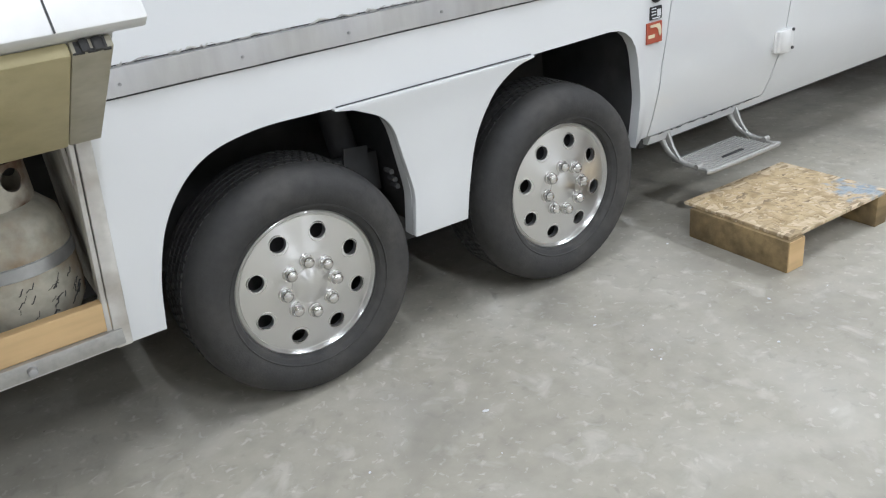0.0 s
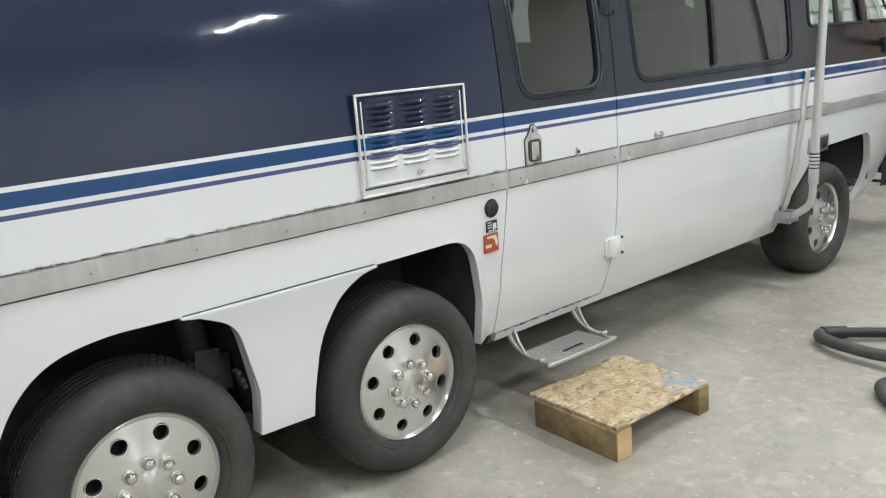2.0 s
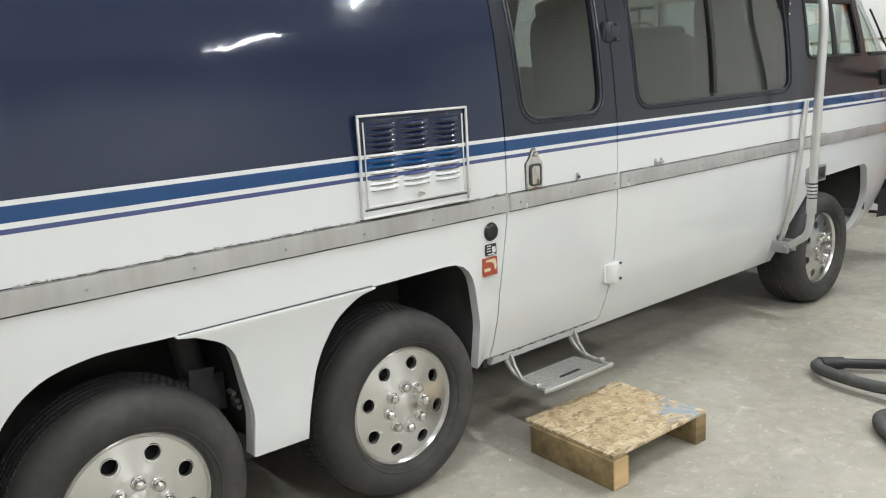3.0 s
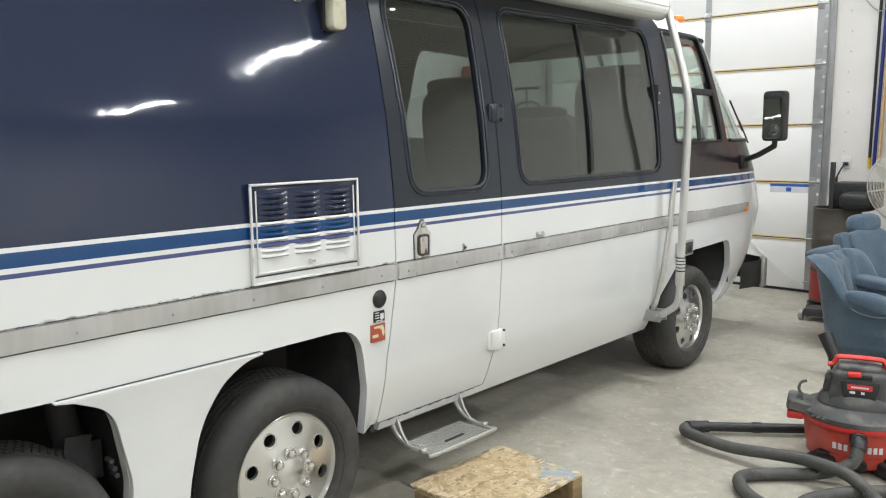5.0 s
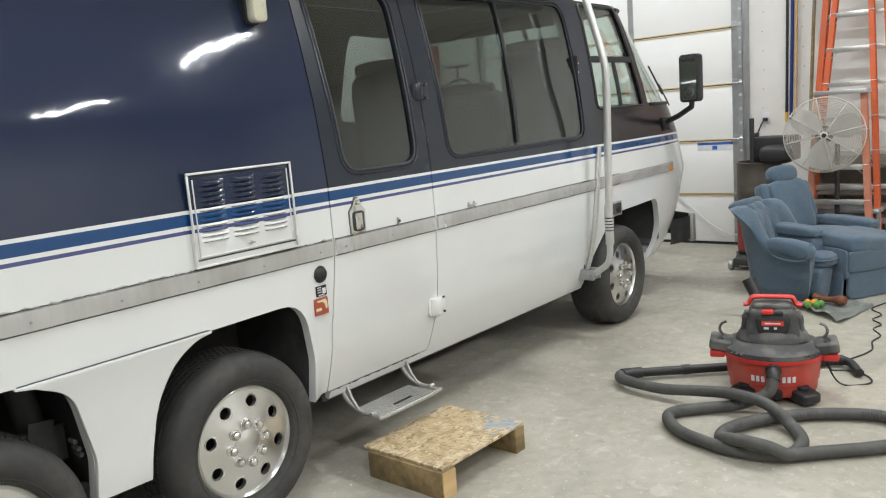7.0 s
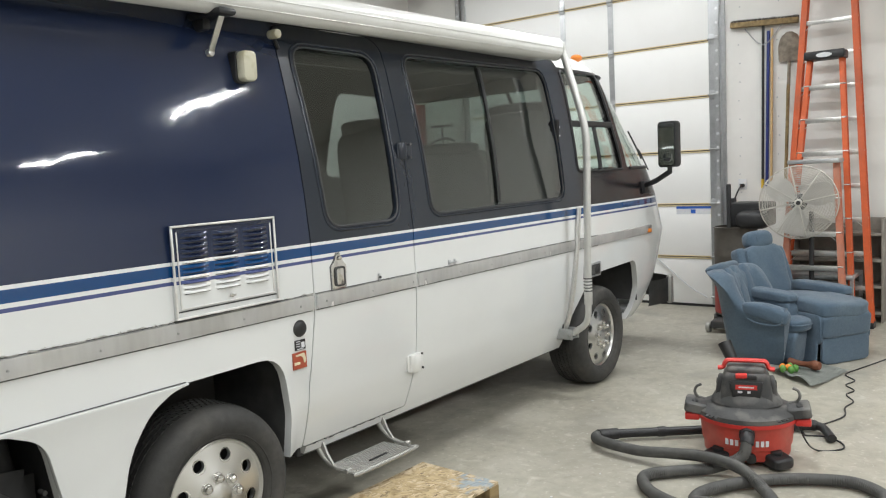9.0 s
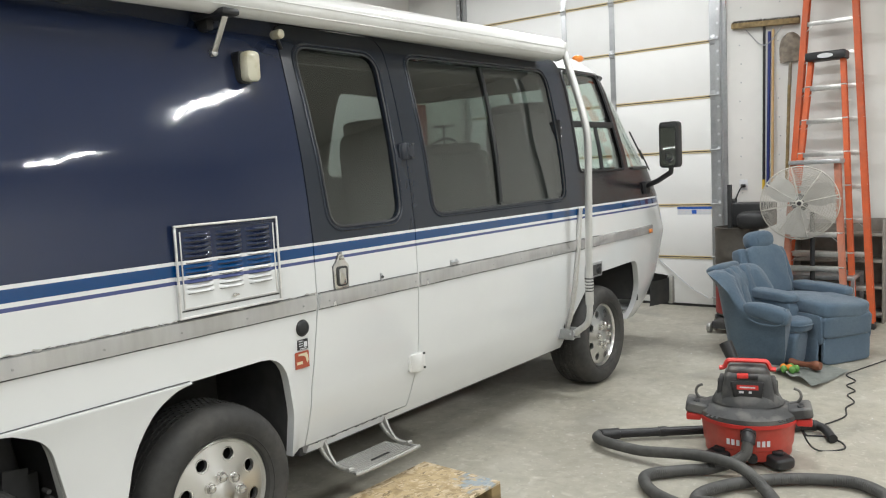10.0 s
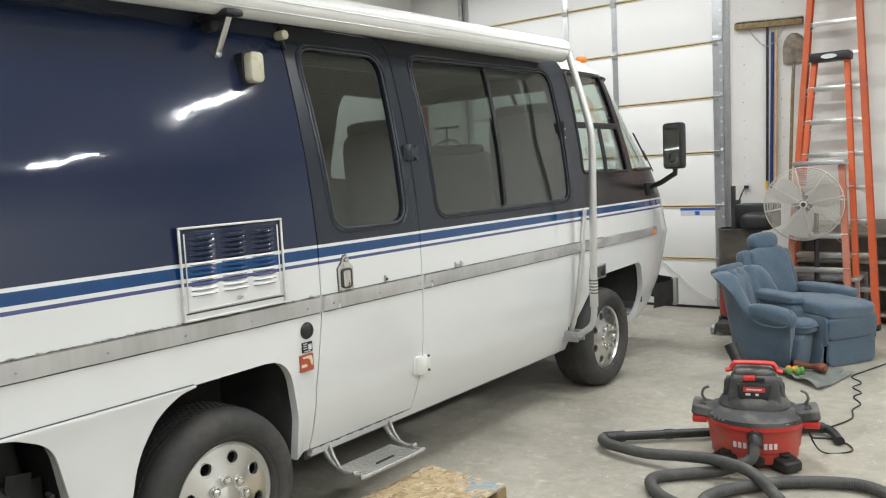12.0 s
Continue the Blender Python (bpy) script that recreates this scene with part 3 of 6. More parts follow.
def hull(off):
    """The closed form of the coach, shrunk by off."""
    bm = bmesh.new()
    zs = sorted(set([0.36 + 0.04 * k for k in range(51)] + PZ[13:]))
    zs = [0.36 + off + (z - 0.36) * (2.70 - 2 * off - 0.36) / 2.34 for z in zs]
    stations = [(None, x) for x in (-2.4, -2.0, -1.6, -1.2, -0.8, -0.5, -0.2, 0.1, 0.4, 0.7, 1.0, 1.3, 1.41, 1.44, 1.48, 1.52, 1.56, 1.6, 1.9, 2.2, 2.5, 2.8, 3.1, 3.4, 3.7, 4.0)]
    stations += [(s, None) for s in (0.0, 0.1, 0.2, 0.3, 0.4, 0.5, 0.6, 0.68, 0.75, 0.81, 0.86, 0.90, 0.935, 0.96, 0.98, 0.992)]
    rings = []
    for s, x in stations:
        near = [skin(s, z, x, off) for z in zs]
        far = [Vector((p.x, 2 * MID - p.y, p.z)) for p in near[::-1] if p.y < MID - 1e-4]
        rings.append([bm.verts.new(p) for p in near + far])
    for a, b in zip(rings, rings[1:]):
        n = len(a)
        for k in range(n):
            bm.faces.new((a[k], a[(k + 1) % n], b[(k + 1) % n], b[k]))
    # close both ends in strips from side to side
    for ring in (rings[0], rings[-1]):
        n = len(ring)
        half = (n - 1) // 2
        for k in range(half):
            q = [ring[k], ring[k + 1], ring[n - 2 - k], ring[n - 1 - k]]
            q = list(dict.fromkeys(q))
            if len(q) > 2:
                bm.faces.new(q)
    bmesh.ops.recalc_face_normals(bm, faces=bm.faces[:])
    return bm


REAR_ARCH = rounded([(-0.47, 0.30), (-0.437, 0.56), (-0.38, 0.735), (-0.255, 0.868), (-0.08, 0.907), (0.34, 0.896), (0.395, 0.56), (0.375, 0.30)], [0, 0.8, 0.8, 0.8, 0.8, 0.18, 0.25, 0], 8)
MID_ARCH = rounded([(0.595, 0.30), (0.63, 0.60), (0.76, 0.895), (1.425, 0.905), (1.475, 0.60), (1.455, 0.30)], [0, 0.3, 0.22, 0.15, 0.3, 0])
FRONT_ARCH = rounded([(4.13, 0.30), (4.20, 0.58), (4.50, 0.86), (5.29, 0.880), (5.375, 0.66), (5.38, 0.48), (5.28, 0.30)], [0, 0.3, 0.25, 0.10, 0.25, 0.2, 0])
BAY = rounded([(-1.45, 0.43), (-0.575, 0.43), (-0.535, 1.02), (-1.45, 1.02)], 0.02)
DOOR = rounded([(1.590, 0.400), (2.36, 0.400), (2.40, 0.70), (2.405, 1.2), (2.405, 2.44), (1.640, 2.44), (1.645, 1.10), (1.598, 0.72)], [0.02, 0.015, 0.1, 0, 0.1, 0.1, 0.5, 0.3])
DOOR_GLASS = rounded([(1.782, 1.460), (2.287, 1.460), (2.302, 2.322), (1.738, 2.322)], 0.09)
MAIN_GLASS = rounded([(2.592, 1.468), (4.092, 1.474), (4.118, 2.365), (2.575, 2.340)], 0.08)
FAR_CAB_GLASS = rounded([(4.06, 1.70), (5.115, 1.645), (4.965, 2.395), (4.11, 2.42)], 0.07)
CAB_GLASS = rounded([(4.355, 1.645), (5.115, 1.645), (4.965, 2.395), (4.40, 2.395)], [0.05, 0.015, 0.03, 0.05])
SCREEN = [(5.215, 1.655), (6.6, 1.655), (6.6, 2.392), (5.055, 2.392)]
VENT = [(0.905, 1.175), (1.41, 1.175), (1.41, 1.525), (0.905, 1.525)]


def shrink(outline, d):
    c = sum((Vector(p) for p in outline), Vector((0, 0))) / len(outline)
    out = []
    n = len(outline)
    pts = [Vector(p) for p in outline]
    for i, p in enumerate(pts):
        t = pts[(i + 1) % n] - pts[i - 1]
        nrm = Vector((-t.y, t.x)).normalized()
        if nrm.dot(c - p) < 0:
            nrm = -nrm
        out.append(p + nrm * d)
    return out


coach = thing("motorhome", "vintage navy and white motorhome with blue pinstripes, parked on concrete", "motorhome", (0, 0, 0))


def make_shell():
    outer, inner = hull(0.0), hull(0.045)
    shell = carve(outer, [inner])
    cutters = [prism(o, -0.5, 0.62) for o in (REAR_ARCH, MID_ARCH, FRONT_ARCH, BAY)]
    cutters += [prism(o, 1.9, 3.0) for o in (REAR_ARCH, MID_ARCH, FRONT_ARCH)]
    cutters += [prism(DOOR, -0.5, 0.6), boxed(-3.0, -0.5, 0.2, 1.62, 3.0, 0.408), boxed(1.5, 0.2, 0.2, 5.5, 2.24, 0.42)]
    cutters += [prism(MAIN_GLASS, -0.5, 0.6), prism(CAB_GLASS, -0.5, 0.6), prism(FAR_CAB_GLASS, 1.9, 3.0), prism(SCREEN, -0.5, 3.0)]
    return carve(shell, cutters)


part("body_shell", make_shell(), PAINT, coach, "navy over white painted coach body", smooth=35)
lining = carve(hull(0.047), [hull(0.055)])
lining = carve(lining, [prism(DOOR, -0.5, 0.6), prism(SCREEN, -0.5, 3.0), boxed(-3, -0.5, 0.2, 6.6, 3, 1.06), boxed(-3, -0.5, 0, 1.5, 3, 3)] + [prism(MAIN_GLASS, -0.5, 0.6), prism(CAB_GLASS, -0.5, 0.6), prism(FAR_CAB_GLASS, 1.9, 3.0)])
part("cabin_lining", lining, INTERIOR, coach, "pale grey cabin lining")
bm = carve(hull(0.0), [hull(0.03)])
bm = carve(bm, [prism(shrink(DOOR, 0.0065), -0.5, 0.55)], "INTERSECT")
bm = carve(bm, [prism(DOOR_GLASS, -0.5, 0.6)])
entry = part("entry_door", bm, PAINT, coach, "closed entry door with tall tinted window", smooth=35)


def follow(outline, y_off, depth, r, mat, name, parent, label=""):
    """A bead along a closed outline on the coach's side."""
    pts = [Vector((p[0], inset(p[1], p[0]) + y_off, p[1])) for p in outline]
    dense = []
    for a, b in zip(pts, pts[1:] + pts[:1]):
        n = max(1, int((b - a).length / 0.06))
        for k in range(n):
            q = a.lerp(b, k / n)
            q.y = inset(q.z, q.x) + y_off
            dense.append(q)
    dense += dense[:2]
    return part(name, sweep(dense, r, 8), mat, parent, label)


def pane(outline, y_off, mat, name, parent, label=""):
    """A glass pane that follows the side's slope."""
    bm = prism(outline, -0.3, -0.296)
    zs = [v.co.z for v in bm.verts]
    for z in np.arange(min(zs) + 0.08, max(zs), 0.1):
        bmesh.ops.bisect_plane(bm, geom=bm.verts[:] + bm.edges[:] + bm.faces[:], plane_co=(0, 0, z), plane_no=(0, 0, 1))
    for v in bm.verts:
        v.co.y = inset(v.co.z) + y_off + (v.co.y + 0.3)
    ob = part(name, bm, mat, parent, label)
    ob.visible_shadow = False
    return ob


# windows
w = follow(shrink(DOOR_GLASS, -0.006), -0.002, 0, 0.0045, GASKET, "window_gasket", entry)
follow(shrink(DOOR_GLASS, -0.026), 0.001, 0, 0.008, PAINT, "window_flange", entry, "raised painted window flange")
pane(DOOR_GLASS, 0.012, TINT, "window_pane", entry, "dark tinted glass")
follow(shrink(MAIN_GLASS, -0.006), -0.002, 0, 0.0045, GASKET, "window_gasket", coach)
follow(shrink(MAIN_GLASS, -0.026), 0.001, 0, 0.008, PAINT, "window_flange", coach, "raised painted window flange")
pane(rounded([(2.592, 1.468), (3.30, 1.471), (3.335, 2.352), (2.575, 2.340)], [0.08, 0, 0, 0.08]), 0.016, TINT, "sliding_window_pane", coach, "dark tinted sliding glass")
pane(rounded([(3.26, 1.471), (4.092, 1.474), (4.118, 2.365), (3.31, 2.352)], [0, 0.08, 0.08, 0]), 0.006, TINT, "fixed_window_pane", coach, "dark tinted glass")
part("window_divider", sweep([Vector((3.278 + 0.055 * (z - 1.48), inset(z) + 0.008, z)) for z in np.arange(1.485, 2.36, 0.05)], 0.014, 8), BLACK, coach, "black upright window divider")
catch = part("window_catch", boxed(4.120, 0.045, 1.86, 4.138, 0.072, 2.02), BLACK, coach, "black sliding window catch", bevel=0.004)
for z in (1.905, 1.965):
    part("catch_screw", cylinder((4.129, 0.047, z), (4.129, 0.038, z), 0.007, seg=10), CHROME, catch)
follow(shrink(CAB_GLASS, -0.003), -0.001, 0, 0.009, BLACK, "cab_window_gasket", coach)
pane(CAB_GLASS, 0.012, CLEAR, "cab_window_pane", coach, "greenish cab side glass")
part("cab_window_rail", boxed(4.37, 0.073, 1.978, 5.045, 0.103, 2.022), BLACK, coach, "black rail across the cab window", bevel=0.004)
part("cab_window_post", sweep([Vector((4.755, inset(z) + 0.012, z)) for z in np.linspace(1.65, 1.977, 6)], 0.016, 8), BLACK, coach, "black upright cab window post")


def windscreen():
    bm = bmesh.new()
    zs = list(np.linspace(1.64, 2.40, 10))
    ss = [0.50, 0.56, 0.62, 0.68, 0.75, 0.81, 0.86, 0.90, 0.935, 0.96, 0.98, 0.992]
    grid = []
    for z in zs:
        row = [skin(s, z, None, 0.015) for s in ss]
        row = [p for p in row]
        row += [Vector((p.x, 2 * MID - p.y, p.z)) for p in row[::-1]]
        grid.append([bm.verts.new(p) for p in row])
    for a, b in zip(grid, grid[1:]):
        for k in range(len(a) - 1):
            bm.faces.new((a[k], a[k + 1], b[k + 1], b[k]))
    bmesh.ops.bisect_plane(bm, geom=bm.verts[:] + bm.edges[:] + bm.faces[:], plane_co=(5.050, 0, 2.392), plane_no=(0.737, 0, 0.16), clear_inner=True)
    bmesh.ops.solidify(bm, geom=bm.faces[:], thickness=0.006)
    part("windscreen", bm, CLEAR, coach, "large wrapped greenish windscreen").visible_shadow = False
    for z in (1.645, 2.395):
        pts = [skin(s, z, None, 0.0) for s in ss]
        pts = [p for p in pts if p.x > 5.04 + 0.215 * (2.4 - z)]
        pts += [Vector((p.x, 2 * MID - p.y, p.z)) for p in pts[::-1]]
        part("windscreen_gasket", sweep(pts, 0.014, 8), BLACK, coach)
    part("centre_post", sweep([Vector((skin(0.992, z).x - 0.02, MID, z)) for z in np.linspace(1.64, 2.4, 8)], 0.02, 8), BLACK, coach, "black windscreen centre post")
    arm = part("wiper_arm", sweep([Vector((skin(0.90, z).x + 0.012, skin(0.90, z).y - 0.012, z)) for z in np.linspace(1.62, 1.80, 8)], 0.006, 6), BLACK, coach)
    part("wiper_blade", sweep([Vector((skin(0.80, z).x + 0.012, skin(0.80, z).y - 0.016, z)) for z in np.linspace(1.72, 1.95, 6)], 0.007, 6), BLACK, arm)


windscreen()

# aluminium belt in three lengths, with screws and old sealant
for x0, x1 in ((-0.46, 1.635), (1.655, 2.398), (2.414, 5.62)):
    bm = bmesh.new()
    n = max(2, int((x1 - x0) / 0.02))
    rows = []
    for k in range(n + 1):
        x = x0 + (x1 - x0) * k / n
        s = (x - 4.2) / (6.275 - 4.2)
        y = inset(1.1, x) if s <= 0.3 else skin(s, 1.1).y
        y -= 0.0011 * math.sin(2 * math.pi * (x - x0 - 0.06) / 0.325) + 0.0012 * noise.noise(Vector((x * 4.1, 3.7, 0)))
        tip = 0.0022 * math.cos(2 * math.pi * (x - x0 - 0.06) / 0.325)
        rows.append([bm.verts.new((x, y + d, z)) for d, z in ((0.001, 1.074), (-0.011 - tip, 1.078), (-0.0125, 1.112), (-0.011 + tip, 1.146), (0.001, 1.150))])
    for a, b in zip(rows, rows[1:]):
        for k in range(4):
            bm.faces.new((a[k], a[k + 1], b[k + 1], b[k]))
    bmesh.ops.solidify(bm, geom=bm.faces[:], thickness=0.003)
    belt = part("belt_trim", bm, TRIM, coach, "scuffed flat aluminium belt trim with reflected bands in its colour")
    for z in (1.0715, 1.1505):
        part("trim_gap", boxed(x0, -0.0025, z, min(x1, 4.6), 0.002, z + 0.0028), SEAM, belt, "dark gap along the trim")
    x = x0 + 0.06
    while x < x1:
        if x < 4.3:
            part("screw", cylinder((x, -0.0125, 1.107), (x, -0.0165, 1.107), 0.0045, seg=8), DARKALU, belt)
        x += 0.325
rng = random.Random(4)
bm = bmesh.new()
x = -0.44
while x < 1.62:
    L = rng.uniform(0.01, 0.09)
    r = rng.choice((0.0015, 0.002, 0.003, 0.004))
    sweep([Vector((x + L * k / 4, -0.003, 1.152 + rng.uniform(-0.002, 0.007))) for k in range(5)], [r * 0.3, r, r * rng.uniform(0.6, 1.3), r, r * 0.3], 6, bm=bm)
    x += L * rng.uniform(0.8, 1.6)
x = 2.6
while x < 4.3:
    L = rng.uniform(0.02, 0.12)
    sweep([Vector((x + L * k / 4, -0.002, 1.151 + rng.uniform(-0.001, 0.003))) for k in range(5)], 0.002, 5, bm=bm)
    x += L * rng.uniform(1.5, 3.5)
part("sealant_bead", bm, SEALANT, coach, "cracked lumpy sealant along the belt")["kind"] = "stuff"

# skirt panel over the tandem wheels, lapped over the body
sk = rounded([(0.165, 0.894), (0.225, 0.884), (0.345, 0.83), (0.398, 0.56), (0.378, 0.412), (0.592, 0.407), (0.608, 0.50), (0.655, 0.69), (0.755, 0.825), (0.86, 0.882), (0.93, 0.892), (0.93, 0.899), (0.165, 0.901)], [0, 0.05, 0.16, 0.25, 0.004, 0.004, 0.8, 0.8, 0.8, 0.8, 0, 0, 0], 8)
part("wheel_skirt", prism(sk, -0.015, 0.012), PAINT, coach, "white skirt panel between the tandem wheels", bevel=0.002)
# Dark strip painted in for the shadow line along the skirt's lap.
part("skirt_seam", boxed(0.175, -0.0035, 0.9018, 0.925, 0.004, 0.9042), SEAM, coach, "thin dark strip painting the lap's shade line above the skirt")
rng = random.Random(9)
bm = bmesh.new()
x = 1.66
while x < 2.35:
    L = rng.uniform(0.015, 0.06)
    sweep([Vector((x + L * k / 3, inset(0.41, x) - 0.001, 0.403 + rng.uniform(-0.003, 0.004))) for k in range(4)], [0.0012, rng.uniform(0.002, 0.0035), 0.002, 0.001], 5, bm=bm)
    x += L * rng.uniform(1.0, 2.2)
part("door_edge_grime", bm, SEAM, entry, "black grime along the door's lower edge")["kind"] = "stuff"

# wheel wells and underbody
for x0, x1 in ((-0.49, 0.44), (0.55, 1.485), (4.10, 5.395)):
    bm = boxed(x0, 0.05, 0.52 if x0 > 4 else 0.42, x1, 0.60, 1.05)
    faces = [f for f in bm.faces if f.normal.z < -0.9 or f.normal.y < -0.9]
    bmesh.ops.delete(bm, geom=faces, context="FACES")
    bmesh.ops.solidify(bm, geom=bm.faces[:], thickness=0.01)
    part("wheel_well", bm, DARKMETAL, coach, "dark dirty wheel well")
bm = boxed(-2.2, 0.65, 0.30, 5.2, 1.79, 0.42)
box(bm, 0.40, 0.2, 0.30, 0.56, 2.2, 0.42)
box(bm, 4.5, 0.2, 0.30, 4.7, 2.2, 0.42)
box(bm, 1.6, 0.14, 0.34, 4.1, 0.2, 0.42)
part("chassis", bm, DARKMETAL, coach, "dark chassis rails", bevel=0.01)
bm = boxed(0.18, 0.22, 0.52, 0.40, 0.26, 0.66)
cyl(bm, (0.35, 0.3, 0.45), (0.28, 0.3, 0.9), 0.05)
for bx, bz in ((0.372, 0.60), (0.362, 0.63), (0.378, 0.575)):
    cyl(bm, (bx, 0.06, bz), (bx, 0.10, bz), 0.009, seg=8)
part("suspension", bm, DARKMETAL, coach)
part("mud_flap", boxed(0.17, 0.20, 0.63, 0.26, 0.21, 0.735, m=pose(0, 0, 0, 0, 8, 0)), DARKMETAL, coach, "grey metal bracket in the wheel well")


# wheels
def wheel(x, y, name="wheel"):
    """Tyre, eight-hole alloy rim, hub and eight domed nuts; the wheel's face points to -y."""
    h = thing("work_wheel", "", "", (0, 0, 0))
    m = pose(0, 0, 0, 90, 0, 0)
    prof = [(0.236, -0.03), (0.239, 0.022), (0.249, 0.046), (0.276, 0.064), (0.31, 0.070), (0.342, 0.060), (0.362, 0.040), (0.374, 0.010), (0.379, -0.025)]
    grooves = []
    for k in range(5):
        z = -0.055 - k * 0.032
        grooves += [(0.379, z + 0.012), (0.379, z - 0.008), (0.370, z - 0.010), (0.370, z - 0.017)]
    prof += grooves + [(0.372, -0.212), (0.35, -0.235), (0.29, -0.242), (0.239, -0.225), (0.236, -0.19), (0.236, -0.03)]
    t = part("tyre", lathe(prof, 72, m), RUBBER, h, "worn black radial tyre", smooth=30)
    bm = bmesh.new()
    for k in range(88):
        for j, rr in enumerate((-0.045, -0.078, -0.11, -0.142, -0.174)):
            a = 2 * math.pi * (k + 0.5 * (j % 2)) / 88
            mm = m @ Matrix.Rotation(a, 4, "Z")
            box(bm, 0.3785, -0.0095, rr - 0.0105, 0.3825, 0.0095, rr + 0.0115, m=mm @ Matrix.Rotation(0.0, 4, "X"))
    part("tread_pattern", bm, RUBBER, t)
    for rad, zz in ((0.266, 0.057),):
        part("sidewall_rib", lathe([(rad - 0.004, zz - 0.003), (rad - 0.002, zz + 0.0035), (rad + 0.002, zz + 0.0035), (rad + 0.004, zz - 0.003)], 72, m), RUBBER, t)
    # rim face with eight hand holes
    tyre_m, m = m, m @ Matrix.Translation((0, 0, -0.014)) @ Matrix.Diagonal((1.04, 1.04, 1, 1))
    disc = lathe([(0.0, 0.052), (0.100, 0.052), (0.112, 0.050), (0.122, 0.047), (0.160, 0.041), (0.200, 0.034), (0.2145, 0.032), (0.2165, 0.028), (0.2195, 0.029), (0.2225, 0.038), (0.2275, 0.043), (0.233, 0.040), (0.233, -0.02), (0.222, -0.03), (0.205, 0.012), (0.160, 0.020), (0.10, 0.030), (0.0, 0.030)], 72, m)
    holes = []
    for k in range(8):
        a = 2 * math.pi * (k + 0.2) / 8
        c = Vector((0.165 * math.cos(a), 0.165 * math.sin(a), 0))
        n = Vector((math.cos(a) * 0.16, math.sin(a) * 0.16, 1)).normalized()
        holes.append(cylinder(m @ (c - n * 0.05), m @ (c + n * 0.08), 0.0275, seg=20))
    allh = holes[0]
    for b in holes[1:]:
        me = bpy.data.meshes.new("work")
        b.to_mesh(me)
        b.free()
        allh.from_mesh(me)
        bpy.data.meshes.remove(me)
    r = part("rim", carve(disc, [allh]), TURNED, h, "polished eight-hole alloy rim", smooth=30)
    for k in range(8):
        a = 2 * math.pi * (k + 0.2) / 8
        c = Vector((0.165 * math.cos(a), 0.165 * math.sin(a), 0.0402))
        n = Vector((math.cos(a) * 0.16, math.sin(a) * 0.16, 1)).normalized()
        q = n.to_track_quat("Z", "Y").to_matrix().to_4x4()
        part("hole_lip", lathe([(0.0273, -0.004), (0.0273, 0.0012), (0.0292, 0.0012), (0.0308, -0.003)], 20, m @ Matrix.Translation(c - n * 0.0005) @ q), POLISHED, r)
    part("brake_drum", cylinder(m @ Vector((0, 0, -0.05)), m @ Vector((0, 0, -0.16)), 0.21, seg=32), DARKMETAL, h)
    part("hub_plate", lathe([(0.0, 0.058), (0.05, 0.058), (0.054, 0.055), (0.060, 0.055), (0.062, 0.048)], 40, m), TURNED, r)
    for k in range(8):
        a = 2 * math.pi * (k + 0.65) / 8
        c = Vector((0.0825 * math.cos(a), 0.0825 * math.sin(a), 0))
        part("wheel_nut", lathe([(0.0, 0.088), (0.008, 0.0865), (0.0140, 0.083), (0.0178, 0.077), (0.0196, 0.070), (0.0200, 0.062), (0.0228, 0.061), (0.0232, 0.050)], 16, m @ Matrix.Translation(c)), CHROME, r, "domed chrome wheel nut")
    return h


W0 = wheel(0, 0)


def place_wheel(x, y, turn, steer=0):
    """The tyre carries the rim, nuts and drum of its wheel."""
    src = {o: [o] + list(o.children) for o in W0.children}
    tyre = next(o for o in W0.children if o.name.startswith("tyre"))
    w = new("wheel", tyre.data)
    w.parent, w.matrix_parent_inverse = coach, Matrix()
    w.matrix_basis = pose(x, y, 0.378, 0, 0, steer) @ Matrix.Rotation(turn, 4, "Y")
    w["label"] = "worn black tyre on polished eight-hole alloy wheel"
    for group in src.values():
        for q in group:
            if q is not tyre:
                d = q.copy()
                scene.collection.objects.link(d)
                d.parent, d.matrix_parent_inverse, d.matrix_basis = w, Matrix(), Matrix()


for wx, wy, turn in ((-0.012, 0.042, 0.53), (1.045, 0.042, 0.45), (4.60, 0.035, 0.6)):
    place_wheel(wx, wy, turn, 0)
for o in [*W0.children_recursive, W0]:
    bpy.data.objects.remove(o)
for wx in (0.0, 1.07, 4.60):
    part("far_tyre", cylinder((wx, 2.15, 0.37), (wx, 2.39, 0.37), 0.37, seg=40), RUBBER, coach, bevel=0.03)


